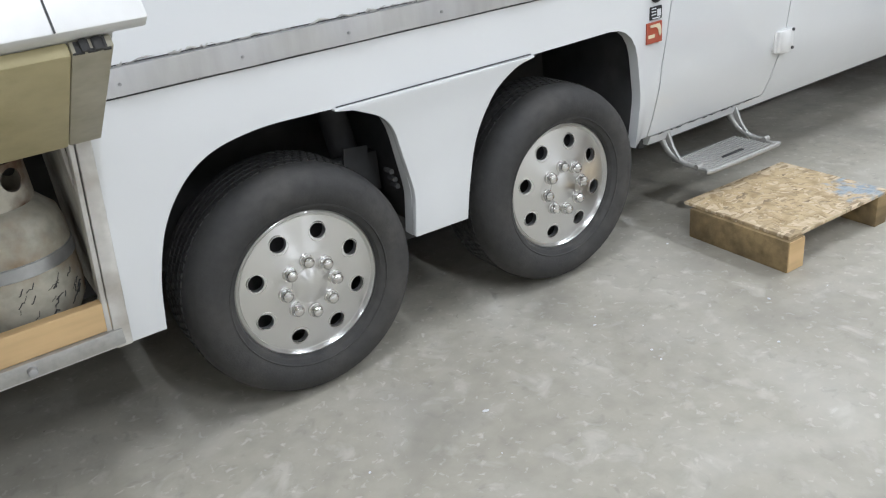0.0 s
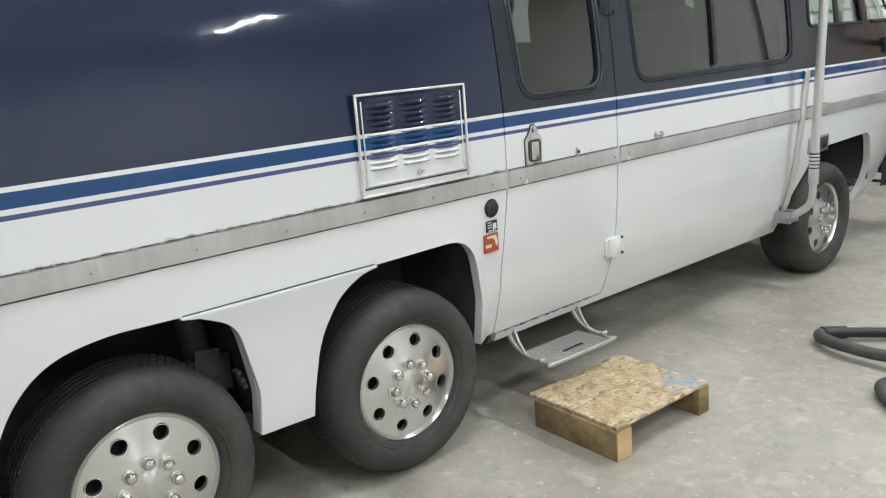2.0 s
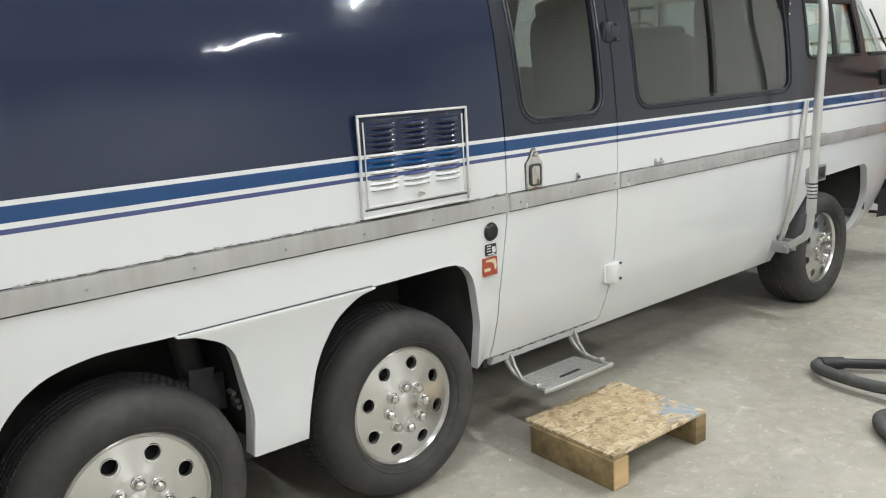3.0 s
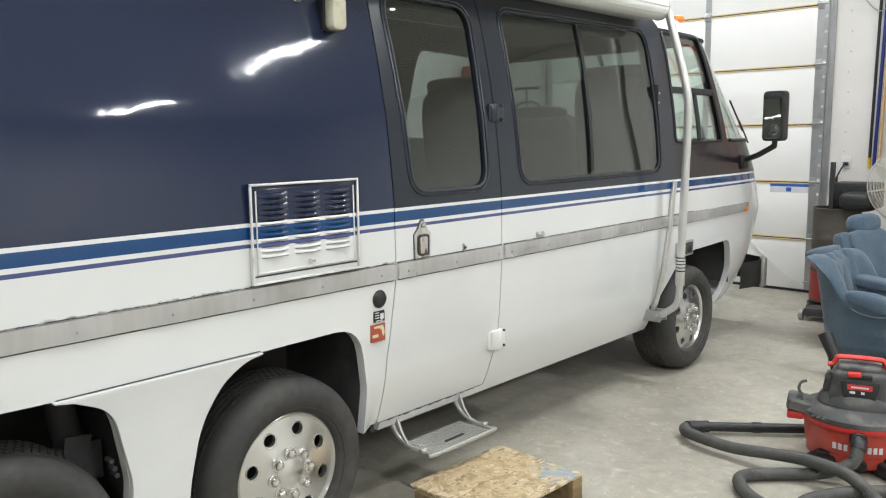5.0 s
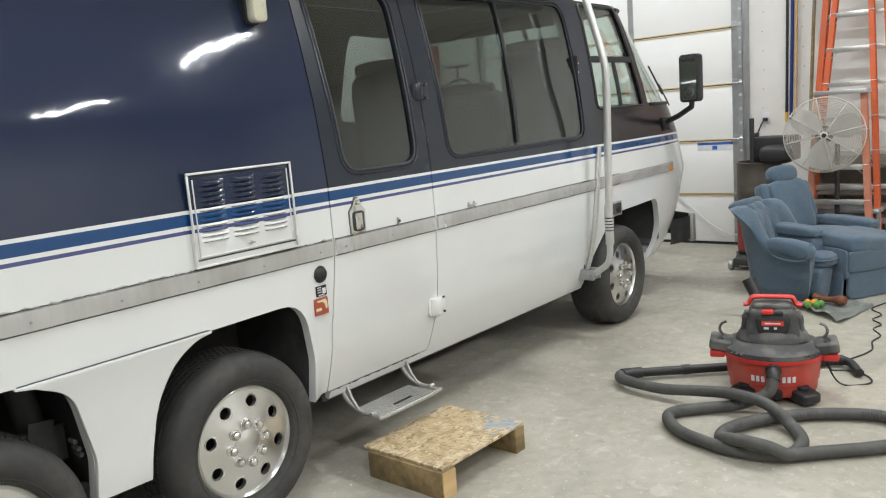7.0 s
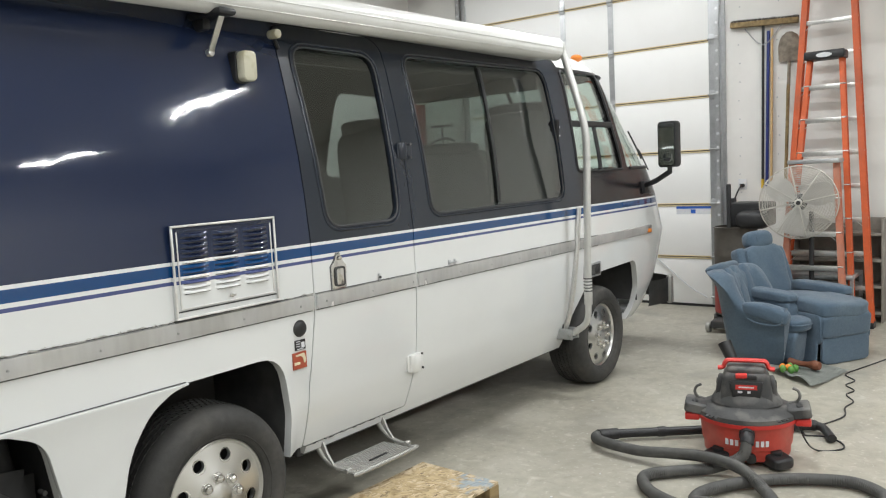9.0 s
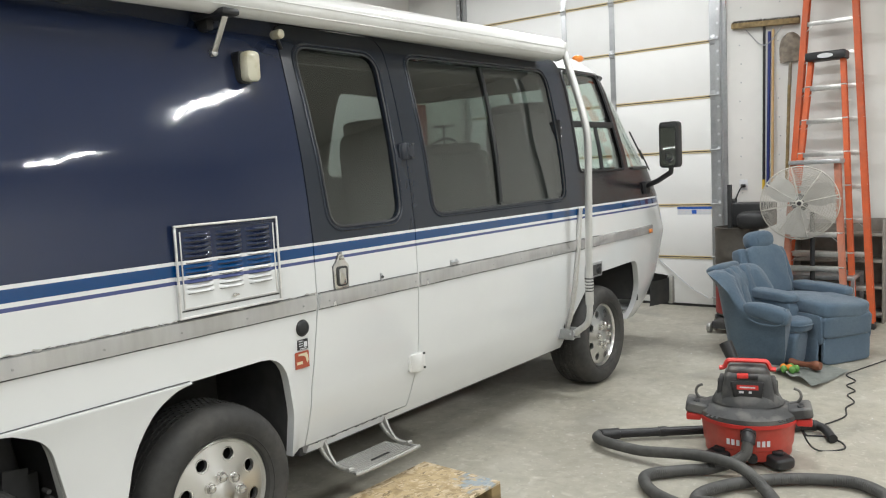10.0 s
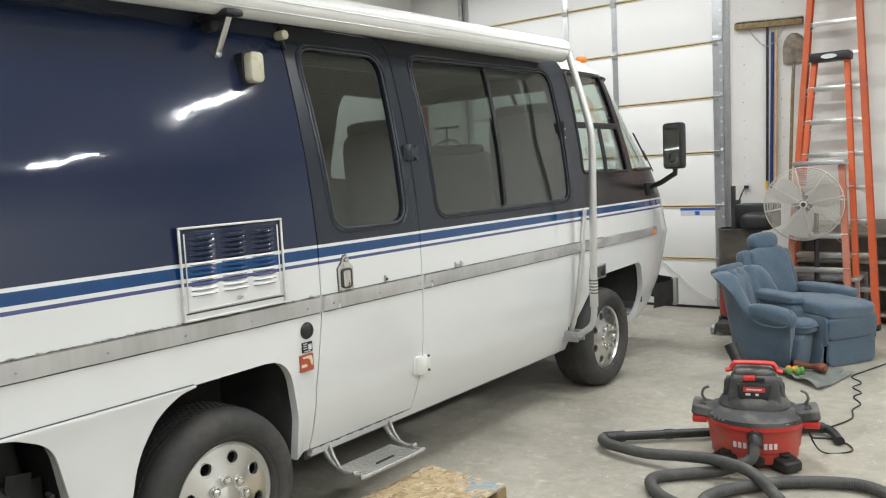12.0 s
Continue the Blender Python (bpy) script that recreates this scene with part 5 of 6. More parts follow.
def hatch():
    """The locker's hatch, hinged at its top edge and propped up and outwards."""
    m = Matrix.Translation((0, -0.005, 1.005)) @ Matrix.Rotation(radians(-31), 4, "X")
    h = part("locker_hatch", boxed(-1.6, -0.57, 0.0, -0.475, -0.02, 0.010, m=m), WHITE, coach, "raised white locker hatch with cream inside", bevel=0.002)
    part("hatch_lining", boxed(-1.6, -0.555, -0.030, -0.56, -0.03, -0.001, m=m), CREAM, h, "cream fibreglass lining", bevel=0.006)
    part("hatch_flange", boxed(-0.5585, -0.555, -0.026, -0.482, -0.025, -0.001, m=m), DIRTYCREAM, h, bevel=0.004)
    part("hatch_lip", boxed(-1.6, -0.605, -0.006, -0.415, -0.565, 0.085, m=m), WHITE, h, bevel=0.006)
    bm = bmesh.new()
    rg = random.Random(3)
    for k in range(22):
        cx, cy, w = rg.uniform(-0.555, -0.49), rg.uniform(-0.561, -0.548), rg.uniform(0.002, 0.007)
        box(bm, cx - w, cy - w * 0.5, -0.026 - w * 0.4, cx + w, cy + w * 0.5, -0.004, m=m)
    part("lip_dirt", bm, DARKMETAL, h, "black grease along the lip", bevel=0.002)["kind"] = "stuff"
    part("lip_seam", boxed(-0.583, -0.6065, -0.004, -0.579, -0.604, 0.083, m=m), SEAM, h)


hatch()


# ---------- cabin seats ----------
def pillow(sx, sy, sz, p=4.0, wrinkle=0.0, m=None, n=10, seed=0.0):
    """A soft rounded block (half sizes), optionally creased."""
    bm = bmesh.new()
    bmesh.ops.create_cube(bm, size=2)
    bmesh.ops.subdivide_edges(bm, edges=bm.edges[:], cuts=n, use_grid_fill=True)
    for v in bm.verts:
        c = v.co
        k = (abs(c.x) ** p + abs(c.y) ** p + abs(c.z) ** p) ** (1 / p)
        d = 1.0 / k
        q = Vector((c.x * d * sx, c.y * d * sy, c.z * d * sz))
        if wrinkle:
            w = noise.noise(Vector((q.x * 7 + seed, q.y * 7, q.z * 7))) + 0.5 * noise.noise(Vector((q.x * 17, q.y * 17 + seed, q.z * 17)))
            q += q.normalized() * w * wrinkle
        v.co = q
    if m:
        bmesh.ops.transform(bm, matrix=m, verts=bm.verts[:])
    return bm


def cabin_seat(x, y, mat, face=0, label="grey upholstered captain seat inside the coach", top=1.62, half=0.26):
    M = pose(x, y, 0.6, 0, 0, face)
    s = thing("captain_seat", label, "seat", (x, y, 0.6), "cabin seats")
    part("pedestal", cylinder(M @ Vector((0, 0, 0)), M @ Vector((0, 0, 0.3)), 0.12), BLACK, s)
    part("seat", pillow(0.27, 0.27, 0.09, 5, 0.004, M @ pose(0, 0, 0.38)), mat, s)
    part("backrest", pillow(0.08, half, (top - 1.0) / 2, 6, 0.004, M @ pose(-0.26, 0, (top - 1.0) / 2 + 0.38, 0, -8, 0)), mat, s)
    part("headrest", pillow(0.05, half * 0.8, 0.05, 4, 0.003, M @ pose(-0.34, 0, top - 0.6 - 0.02, 0, -8, 0)), mat, s)


cabin_seat(4.61, 0.48, SKIN_SEAT, 0, "tall grey captain seat by the coach window", 2.15, 0.30)
cabin_seat(4.90, 1.42, SKIN_SEAT, 0, "wide grey driver seat behind a steering wheel", 1.90, 0.46)
cabin_seat(3.01, 0.50, SKIN_SEAT, 0, "grey tall seat by the coach door", 2.00, 0.30)
part("sun_visor", boxed(4.6, 0.5, 2.30, 4.64, 1.9, 2.42), INTERIOR, coach, "grey sun visor", bevel=0.01)


# ---------- wooden step block ----------
def step_block():
    s = thing("step_platform", "low step of strand board on two timber blocks", "step", (1.65, -0.06, 0))
    rot = Matrix.Translation((1.956, -0.322, 0)) @ Matrix.Rotation(radians(-2.2), 4, "Z")
    t = part("top_board", boxed(-0.312, -0.252, 0.128, 0.312, 0.252, 0.141, m=rot), None, s, "strand board top with worn flakes", smooth=0, bevel=0.002)
    t.data.materials.append(OSB)
    rng2 = random.Random(8)
    bm = bmesh.new()
    for k in range(200):
        cx, cy, a = rng2.uniform(-0.26, 0.26), rng2.uniform(-0.20, 0.20), rng2.uniform(0, math.pi)
        L, wd = rng2.uniform(0.015, 0.05), rng2.uniform(0.003, 0.010)
        box(bm, -L, -wd, 0, L, wd, 0.0006 + 0.0008 * rng2.random(), m=rot @ Matrix.Translation((cx, cy, 0.141)) @ Matrix.Rotation(a, 4, "Z"))
    fl = part("strand_relief", bm, OSBFLAKE, t, "raised wood strands")
    fl["kind"] = "stuff"
    part("block", boxed(-0.330, -0.262, 0.0, -0.235, 0.205, 0.1275, m=rot), OLDWOOD, s, "weathered timber block", bevel=0.003)
    part("end_grain", boxed(-0.326, -0.2655, 0.003, -0.239, -0.2618, 0.125, m=rot), PINE, s, "fresh pale end grain")
    part("block", boxed(0.235, -0.255, 0.0, 0.310, 0.205, 0.1275, m=rot), OLDWOOD, s, "weathered timber block", bevel=0.003)


def prismz(outline, z0, z1, m=None):
    bm = bmesh.new()
    a = [bm.verts.new((p[0], p[1], z0)) for p in outline]
    b = [bm.verts.new((p[0], p[1], z1)) for p in outline]
    bm.faces.new(a[::-1])
    bm.faces.new(b)
    for i in range(len(a)):
        j = (i + 1) % len(a)
        bm.faces.new((a[i], a[j], b[j], b[i]))
    if m:
        bmesh.ops.transform(bm, matrix=m, verts=bm.verts[:])
    return bm


OSBFLAKE = material("wood_strand", (0.55, 0.43, 0.25), 0.6, stain=0.8, stain_scale=14, stain_color=(0.28, 0.19, 0.09))
smear(OSBFLAKE, 2.195, -0.50, 0.055, (0.30, 0.40, 0.50))
step_block()


# ---------- shop vacuum ----------
def shop_vac():
    cx, cy = 3.60, -1.395
    v = thing("shop_vacuum", "dusty red and black wet-dry shop vacuum on casters", "vacuum cleaner", (cx, cy, 0))
    M = pose(cx, cy, 0, 0, 0, math.degrees(math.atan2(-0.29, -0.957)))  # local +x points to the front
    part("drum", lathe([(0.0, 0.035), (0.222, 0.035), (0.230, 0.045), (0.234, 0.098), (0.240, 0.102), (0.254, 0.236), (0.260, 0.238), (0.260, 0.252), (0.0, 0.252)], 56, M), RED, v, "dusty red plastic drum")
    part("lid", lathe([(0.0, 0.318), (0.165, 0.318), (0.185, 0.308), (0.248, 0.290), (0.266, 0.276), (0.268, 0.252), (0.262, 0.246), (0.0, 0.246)], 56, M), DUSTY, v, "dust-covered black lid")
    part("rim", lathe([(0.256, 0.228), (0.269, 0.230), (0.271, 0.250), (0.256, 0.252)], 56, M, True), REDBRIGHT, v, "red drum rim")
    bm = pillow(0.130, 0.150, 0.090, 9, 0, None, 10)
    for q in bm.verts:
        k = 1 - 0.22 * (q.co.z + 0.09) / 0.18
        q.co.x, q.co.y = q.co.x * k, q.co.y * k
    bmesh.ops.transform(bm, matrix=M @ pose(-0.01, 0, 0.400), verts=bm.verts[:])
    part("motor_housing", bm, DUSTY, v, "dusty black motor housing")
    part("shoulder", lathe([(0.0, 0.375), (0.135, 0.372), (0.158, 0.358), (0.172, 0.332), (0.178, 0.316)], 40, M @ Matrix.Diagonal((0.95, 1.08, 1, 1))), DUSTY, v, "dusty sloping shoulder")
    part("motor_cap", pillow(0.086, 0.104, 0.034, 5, 0, M @ pose(-0.018, 0, 0.486), 8), DUSTY, v)
    for s in (-1, 1):
        part("cheek", pillow(0.060, 0.018, 0.060, 5, 0, M @ pose(-0.02, s * 0.142, 0.395, s * 10, 0, 0), 6), DUSTY, v, "vented side cheek")
        for k in range(3):
            part("lid_slot", boxed(0.205, -0.008, 0.305, 0.225, 0.008, 0.3075, m=M @ Matrix.Rotation(s * (0.55 + 0.09 * k), 4, "Z") @ pose(0, 0, 0, 0, 16, 0) @ pose(0.0, 0, 0.052)), BLACK, v)
    for s in (-1, 1):
        for k in range(4):
            part("cooling_slot", boxed(0.02 - 0.02 * k, s * 0.155, 0.36, 0.028 - 0.02 * k, s * 0.159, 0.43, m=M), BLACK, v)
    F = M @ Matrix.Translation((0.114, 0, 0.405)) @ Matrix.Rotation(radians(-6), 4, "Y")
    bm = boxed(-0.014, -0.088, -0.062, 0.006, 0.088, 0.046, m=None)
    for q in bm.verts:
        if q.co.z < 0:
            q.co.y *= 0.80
    bmesh.ops.transform(bm, matrix=F, verts=bm.verts[:])
    face = part("face_panel", bm, BLACK, v, "black tapered label panel", bevel=0.006)
    part("label_red", boxed(0.0058, -0.056, 0.004, 0.0075, 0.056, 0.030, m=F), REDBRIGHT, face)
    part("label_bar", boxed(0.0076, -0.040, 0.013, 0.0085, 0.040, 0.021, m=F), PALESTICK, face)
    part("label_digits", boxed(0.0058, -0.045, -0.016, 0.0068, -0.020, -0.004, m=F), PALESTICK, face)
    part("label_digits", boxed(0.0058, 0.006, -0.016, 0.0068, 0.022, -0.004, m=F), PALESTICK, face)
    part("switch_well", boxed(0.062, -0.055, 0.462, 0.104, 0.055, 0.484, m=M @ pose(0, 0, 0, 0, 0, 0)), BLACK, v, bevel=0.004)
    part("switch", boxed(0.070, -0.030, 0.470, 0.112, 0.030, 0.492, m=M @ pose(0, 0, 0, 3, 0, 0)), REDBRIGHT, v, "red switch", bevel=0.005)
    for s in (-1, 1):
        part("caddy", pillow(0.095, 0.062, 0.030, 8, 0, M @ pose(0.02, s * 0.272, 0.283, s * 10, 0, 0), 6), DUSTY, v, "black tool caddy")
        part("caddy_slot", pillow(0.03, 0.018, 0.012, 4, 0, M @ pose(0.05, s * 0.275, 0.309, s * 10, 0, 0), 4), BLACK, v)
        part("latch", boxed(-0.04, s * 0.250, 0.212, 0.10, s * 0.330, 0.252, m=M), REDBRIGHT, v, "red lid latch", bevel=0.008)
        hk = [M @ Vector(p) for p in ((-0.02, s * 0.225, 0.30), (-0.02, s * 0.262, 0.315), (-0.02, s * 0.280, 0.345), (-0.02, s * 0.270, 0.378), (-0.02, s * 0.243, 0.392))]
        part("cord_hook", sweep(smooth_path(hk, 5), 0.008, 8), DUSTY, v, "curved cord hook")
        for a in (0.68, 2.5):
            c = Matrix.Rotation(s * a, 4, "Z")
            bm = pillow(0.075, 0.062, 0.036, 6, 0, None, 6)
            for q in bm.verts:
                q.co.z *= 1.0 - 0.35 * (q.co.x / 0.075) if q.co.z > 0 else 1.0
            bmesh.ops.transform(bm, matrix=M @ c @ pose(0.236, 0, 0.046), verts=bm.verts[:])
            part("caster_foot", bm, BLACK, v, "black caster foot")
            part("caster_cap", cylinder(M @ c @ Vector((0.235, 0, 0.075)), M @ c @ Vector((0.237, 0, 0.098)), 0.032, seg=18), BLACK, v, bevel=0.005)
            part("caster_wheel", cylinder(M @ c @ Vector((0.235, -0.014, 0.022)), M @ c @ Vector((0.235, 0.014, 0.022)), 0.022, seg=16), BLACK, v)
    hp = [M @ Vector(p) for p in ((0.0, -0.150, 0.500), (0.0, -0.122, 0.506), (0.0, -0.108, 0.535), (0.0, -0.08, 0.546), (0.0, 0.08, 0.546), (0.0, 0.108, 0.535), (0.0, 0.122, 0.506), (0.0, 0.150, 0.500))]
    grip = sweep(smooth_path(hp, 5), 0.0125, 10)
    for q in grip.verts:
        d = M.inverted() @ q.co
        d.x *= 1.9
        q.co = M @ d
    part("carry_handle", grip, REDBRIGHT, v, "bright red carry handle")
    part("hose_port", cylinder(M @ Vector((0.235, 0, 0.205)), M @ Vector((0.285, 0, 0.198)), 0.041, seg=24), BLACK, v, bevel=0.006)
    for k in range(9):
        if k in (3, 4, 5):
            continue
        part("brand_block", boxed(0.2425, -0.0085, 0.128, 0.2475, 0.0085, 0.160, m=M @ Matrix.Rotation((k - 4) * 0.108, 4, "Z")), PALESTICK, v, "plain white brand block")
    part("drain_cap", cylinder(M @ Vector((0.225, 0.02, 0.062)), M @ Vector((0.258, 0.02, 0.062)), 0.027, seg=18), BLACK, v, bevel=0.004)

    # hose: from the port, one long loop on the floor and back to the wand
    a = M @ Vector((0.283, 0, 0.199))
    b = M @ Vector((0.322, -0.002, 0.178))
    c2 = M @ Vector((0.345, -0.03, 0.105))
    pts = [a, b, c2, (3.19, -1.34, 0.045), (3.09, -1.20, 0.036), (2.97, -1.085, 0.036), (2.87, -1.08, 0.036), (2.74, -1.19, 0.036), (2.665, -1.36, 0.036), (2.64, -1.52, 0.036), (2.68, -1.69, 0.036), (2.80, -1.84, 0.036), (2.96, -2.03, 0.036), (3.10, -2.15, 0.036), (3.26, -2.14, 0.036), (3.36, -2.00, 0.036), (3.32, -1.83, 0.036), (3.22, -1.66, 0.036), (3.05, -1.50, 0.04), (2.87, -1.40, 0.04), (2.72, -1.41, 0.05), (2.62, -1.53, 0.10), (2.62, -1.65, 0.095), (2.70, -1.73, 0.04), (2.87, -1.74, 0.04), (3.04, -1.64, 0.045), (3.12, -1.50, 0.10), (3.165, -1.31, 0.108), (3.19, -1.12, 0.085), (3.20, -0.92, 0.06), (3.22, -0.74, 0.06), (3.27, -0.625, 0.055), (3.335, -0.585, 0.05), (3.40, -0.62, 0.045)]
    path = even(smooth_path(pts, 12), 0.0062)
    hz = tagged(part("vacuum_hose", sweep(path, 0.0315, 16, ribs=0.0035), HOSE, None, smooth=60), "dusty grey ribbed vacuum hose looped on the floor", "hose")
    part("hose_cuff", sweep(path[:9], 0.037, 18), BLACK, hz, "black hose cuff")
    part("hose_end", sweep(path[-10:], 0.036, 18), BLACK, hz, "black hose end")
    w = thing("vacuum_wand", "straight black plastic vacuum wand lying on the floor", "vacuum wand", (3.40, -0.62, 0.045))
    part("cuff", sweep([(3.385, -0.60, 0.045), (3.45, -0.67, 0.045)], 0.034, 18), BLACK, w, bevel=0.003)
    part("tube", sweep([(3.44, -0.66, 0.045), (3.78, -1.09, 0.040), (4.13, -1.555, 0.036)], 0.027, 18), BLACK, w)
    part("collar", sweep([(3.60, -0.862, 0.043), (3.63, -0.90, 0.043)], 0.031, 18), BLACK, w)
    part("elbow", sweep(smooth_path([(4.10, -1.52, 0.04), (4.16, -1.60, 0.042), (4.14, -1.68, 0.04), (4.00, -1.76, 0.03)], 5), [0.033] * 8 + [0.026] * 8, 14), BLACK, w)
    cord = smooth_path([(4.06, -1.60, 0.006), (4.18, -1.56, 0.006), (4.33, -1.65, 0.006), (4.55, -1.72, 0.006), (4.74, -1.69, 0.006), (4.90, -1.71, 0.006), (5.05, -1.64, 0.006), (5.18, -1.665, 0.006), (5.30, -1.59, 0.006), (5.45, -1.62, 0.006), (5.60, -1.53, 0.006), (5.8, -1.58, 0.006), (6.05, -1.66, 0.006), (6.5, -1.80, 0.006)], 8)
    tagged(part("power_cord", sweep(cord, 0.005, 8), BLACK, None), "thin black power cord wriggling over the floor", "cord")
    loop = smooth_path([M @ Vector((0.0, 0.24, 0.30)), M @ Vector((0.02, 0.30, 0.12)), (3.83, -1.72, 0.006), (3.92, -1.83, 0.006), (4.03, -1.80, 0.006), (4.09, -1.70, 0.006), (4.06, -1.60, 0.006)], 8)
    tagged(part("cord_loop", sweep(loop, 0.005, 8), BLACK, None), "loop of black vacuum cord lying on concrete", "cord")


shop_vac()


# ---------- blue armchairs ----------
def shaped(fn, *a, **k):
    """A pillow bent by a function of its own coordinates before it is placed."""
    m = k.pop("m")
    bm = pillow(*a, **k)
    for v in bm.verts:
        v.co = fn(v.co.copy())
    bmesh.ops.transform(bm, matrix=m, verts=bm.verts[:])
    return bm


def bucket_chair():
    """A one-piece padded tub with thick rolled arms, set straight on the floor."""
    M = pose(5.93, -0.86, 0, 0, 0, -99)
    c = thing("swivel_armchair", "worn blue velour swivel armchair without base, on the floor", "armchair", (5.93, -0.86, 0))
    plan = smooth_path([(0.30, -0.325, 0), (0.12, -0.335, 0), (-0.08, -0.325, 0), (-0.22, -0.275, 0), (-0.285, -0.15, 0), (-0.300, 0, 0), (-0.285, 0.15, 0), (-0.22, 0.275, 0), (-0.08, 0.325, 0), (0.12, 0.335, 0), (0.30, 0.325, 0)], 5)
    bm = bmesh.new()
    rows = []
    for k, p in enumerate(plan):
        a, b = plan[max(0, k - 1)], plan[min(len(plan) - 1, k + 1)]
        n = Vector((a.y - b.y, b.x - a.x, 0)).normalized()
        rear = min(1.0, max(0.0, (-0.02 - p.x) / 0.22))
        rear = rear * rear * (3 - 2 * rear)
        h = 0.465 + 0.265 * rear
        over = 0.13 * rear
        ring = []
        for f, z, out in ((0.80, 0.008, 0.0), (0.88, 0.03, 0.0), (0.93, 0.10, 0.0), (0.97, 0.22, 0.0), (0.99, 0.36, 0.004 + 0.1 * over), (1.0, h - 0.10, 0.006 + 0.40 * over), (1.0, h - 0.04, 0.012 + 0.75 * over), (1.0, h, 0.008 + over), (1.0, h + 0.022, -0.025 + 0.8 * over), (1.0, h + 0.016, -0.065 + 0.45 * over), (1.0, h - 0.03, -0.095 + 0.15 * over), (1.0, h - 0.12, -0.105), (0.95, 0.30, -0.11)):
            w = 0.006 * noise.noise(Vector((p.x * 9, p.y * 9, z * 9)))
            q = Vector((p.x * f + 0.02 * (1 - f), p.y * f, z)) + n * (out + w)
            ring.append(bm.verts.new(M @ q))
        rows.append(ring)
    for r1, r2 in zip(rows, rows[1:]):
        for k in range(len(r1) - 1):
            bm.faces.new((r1[k], r1[k + 1], r2[k + 1], r2[k]))
    bm.faces.new(rows[0])
    bm.faces.new(rows[-1][::-1])
    part("shell", bm, FABRIC, c, "padded blue tub shell", smooth=70)
    part("front_panel", pillow(0.055, 0.235, 0.135, 6, 0.004, M @ pose(0.285, 0, 0.150, 0, 6, 0), 10, 1.0), FABRIC, c, "padded front panel")
    part("seat_cushion", pillow(0.285, 0.225, 0.060, 4.5, 0.007, M @ pose(0.105, 0, 0.315, 0, -3, 0), 12, 2.0), FABRIC, c, "loose blue seat cushion")
    part("cushion_piping", sweep(smooth_path([M @ Vector(p) for p in ((0.0, -0.228, 0.325), (0.32, -0.215, 0.335), (0.392, -0.12, 0.335), (0.396, 0.0, 0.336), (0.392, 0.12, 0.335), (0.32, 0.215, 0.335), (0.0, 0.228, 0.325))], 6), 0.006, 6), FABRIC, c)
    for k in (-0.145, 0.0, 0.145):
        part("tuft", pillow(0.050, 0.070, 0.23, 3.2, 0.007, M @ pose(-0.225 + 0.9 * k * k, k, 0.545, 0, -18, 0), 8, k * 9), FABRIC, c, "stitched back panel")
    part("back_roll", pillow(0.075, 0.225, 0.040, 3.0, 0.006, M @ pose(-0.385, 0, 0.742, 0, -22, 0), 10, 4.0), FABRIC, c, "rolled top edge")
    for s in (-1, 1):
        def droop(p):
            t = (p.x + 0.19) / 0.38
            return Vector((p.x, p.y * (0.85 + 0.2 * t), p.z * (0.8 + 0.3 * t) - 0.035 * t * t))
        part("armrest", shaped(droop, 0.19, 0.072, 0.070, p=3.4, wrinkle=0.008, n=10, seed=s * 3.0, m=M @ pose(0.135, s * 0.298, 0.452, 0, 5, 0)), FABRIC, c, "rounded blue armrest")
        part("arm_piping", sweep(smooth_path([M @ Vector((x, s * 0.373, z)) for x, z in ((0.02, 0.39), (0.10, 0.362), (0.22, 0.355), (0.29, 0.375), (0.31, 0.42))], 5), 0.006, 6), FABRIC, c)


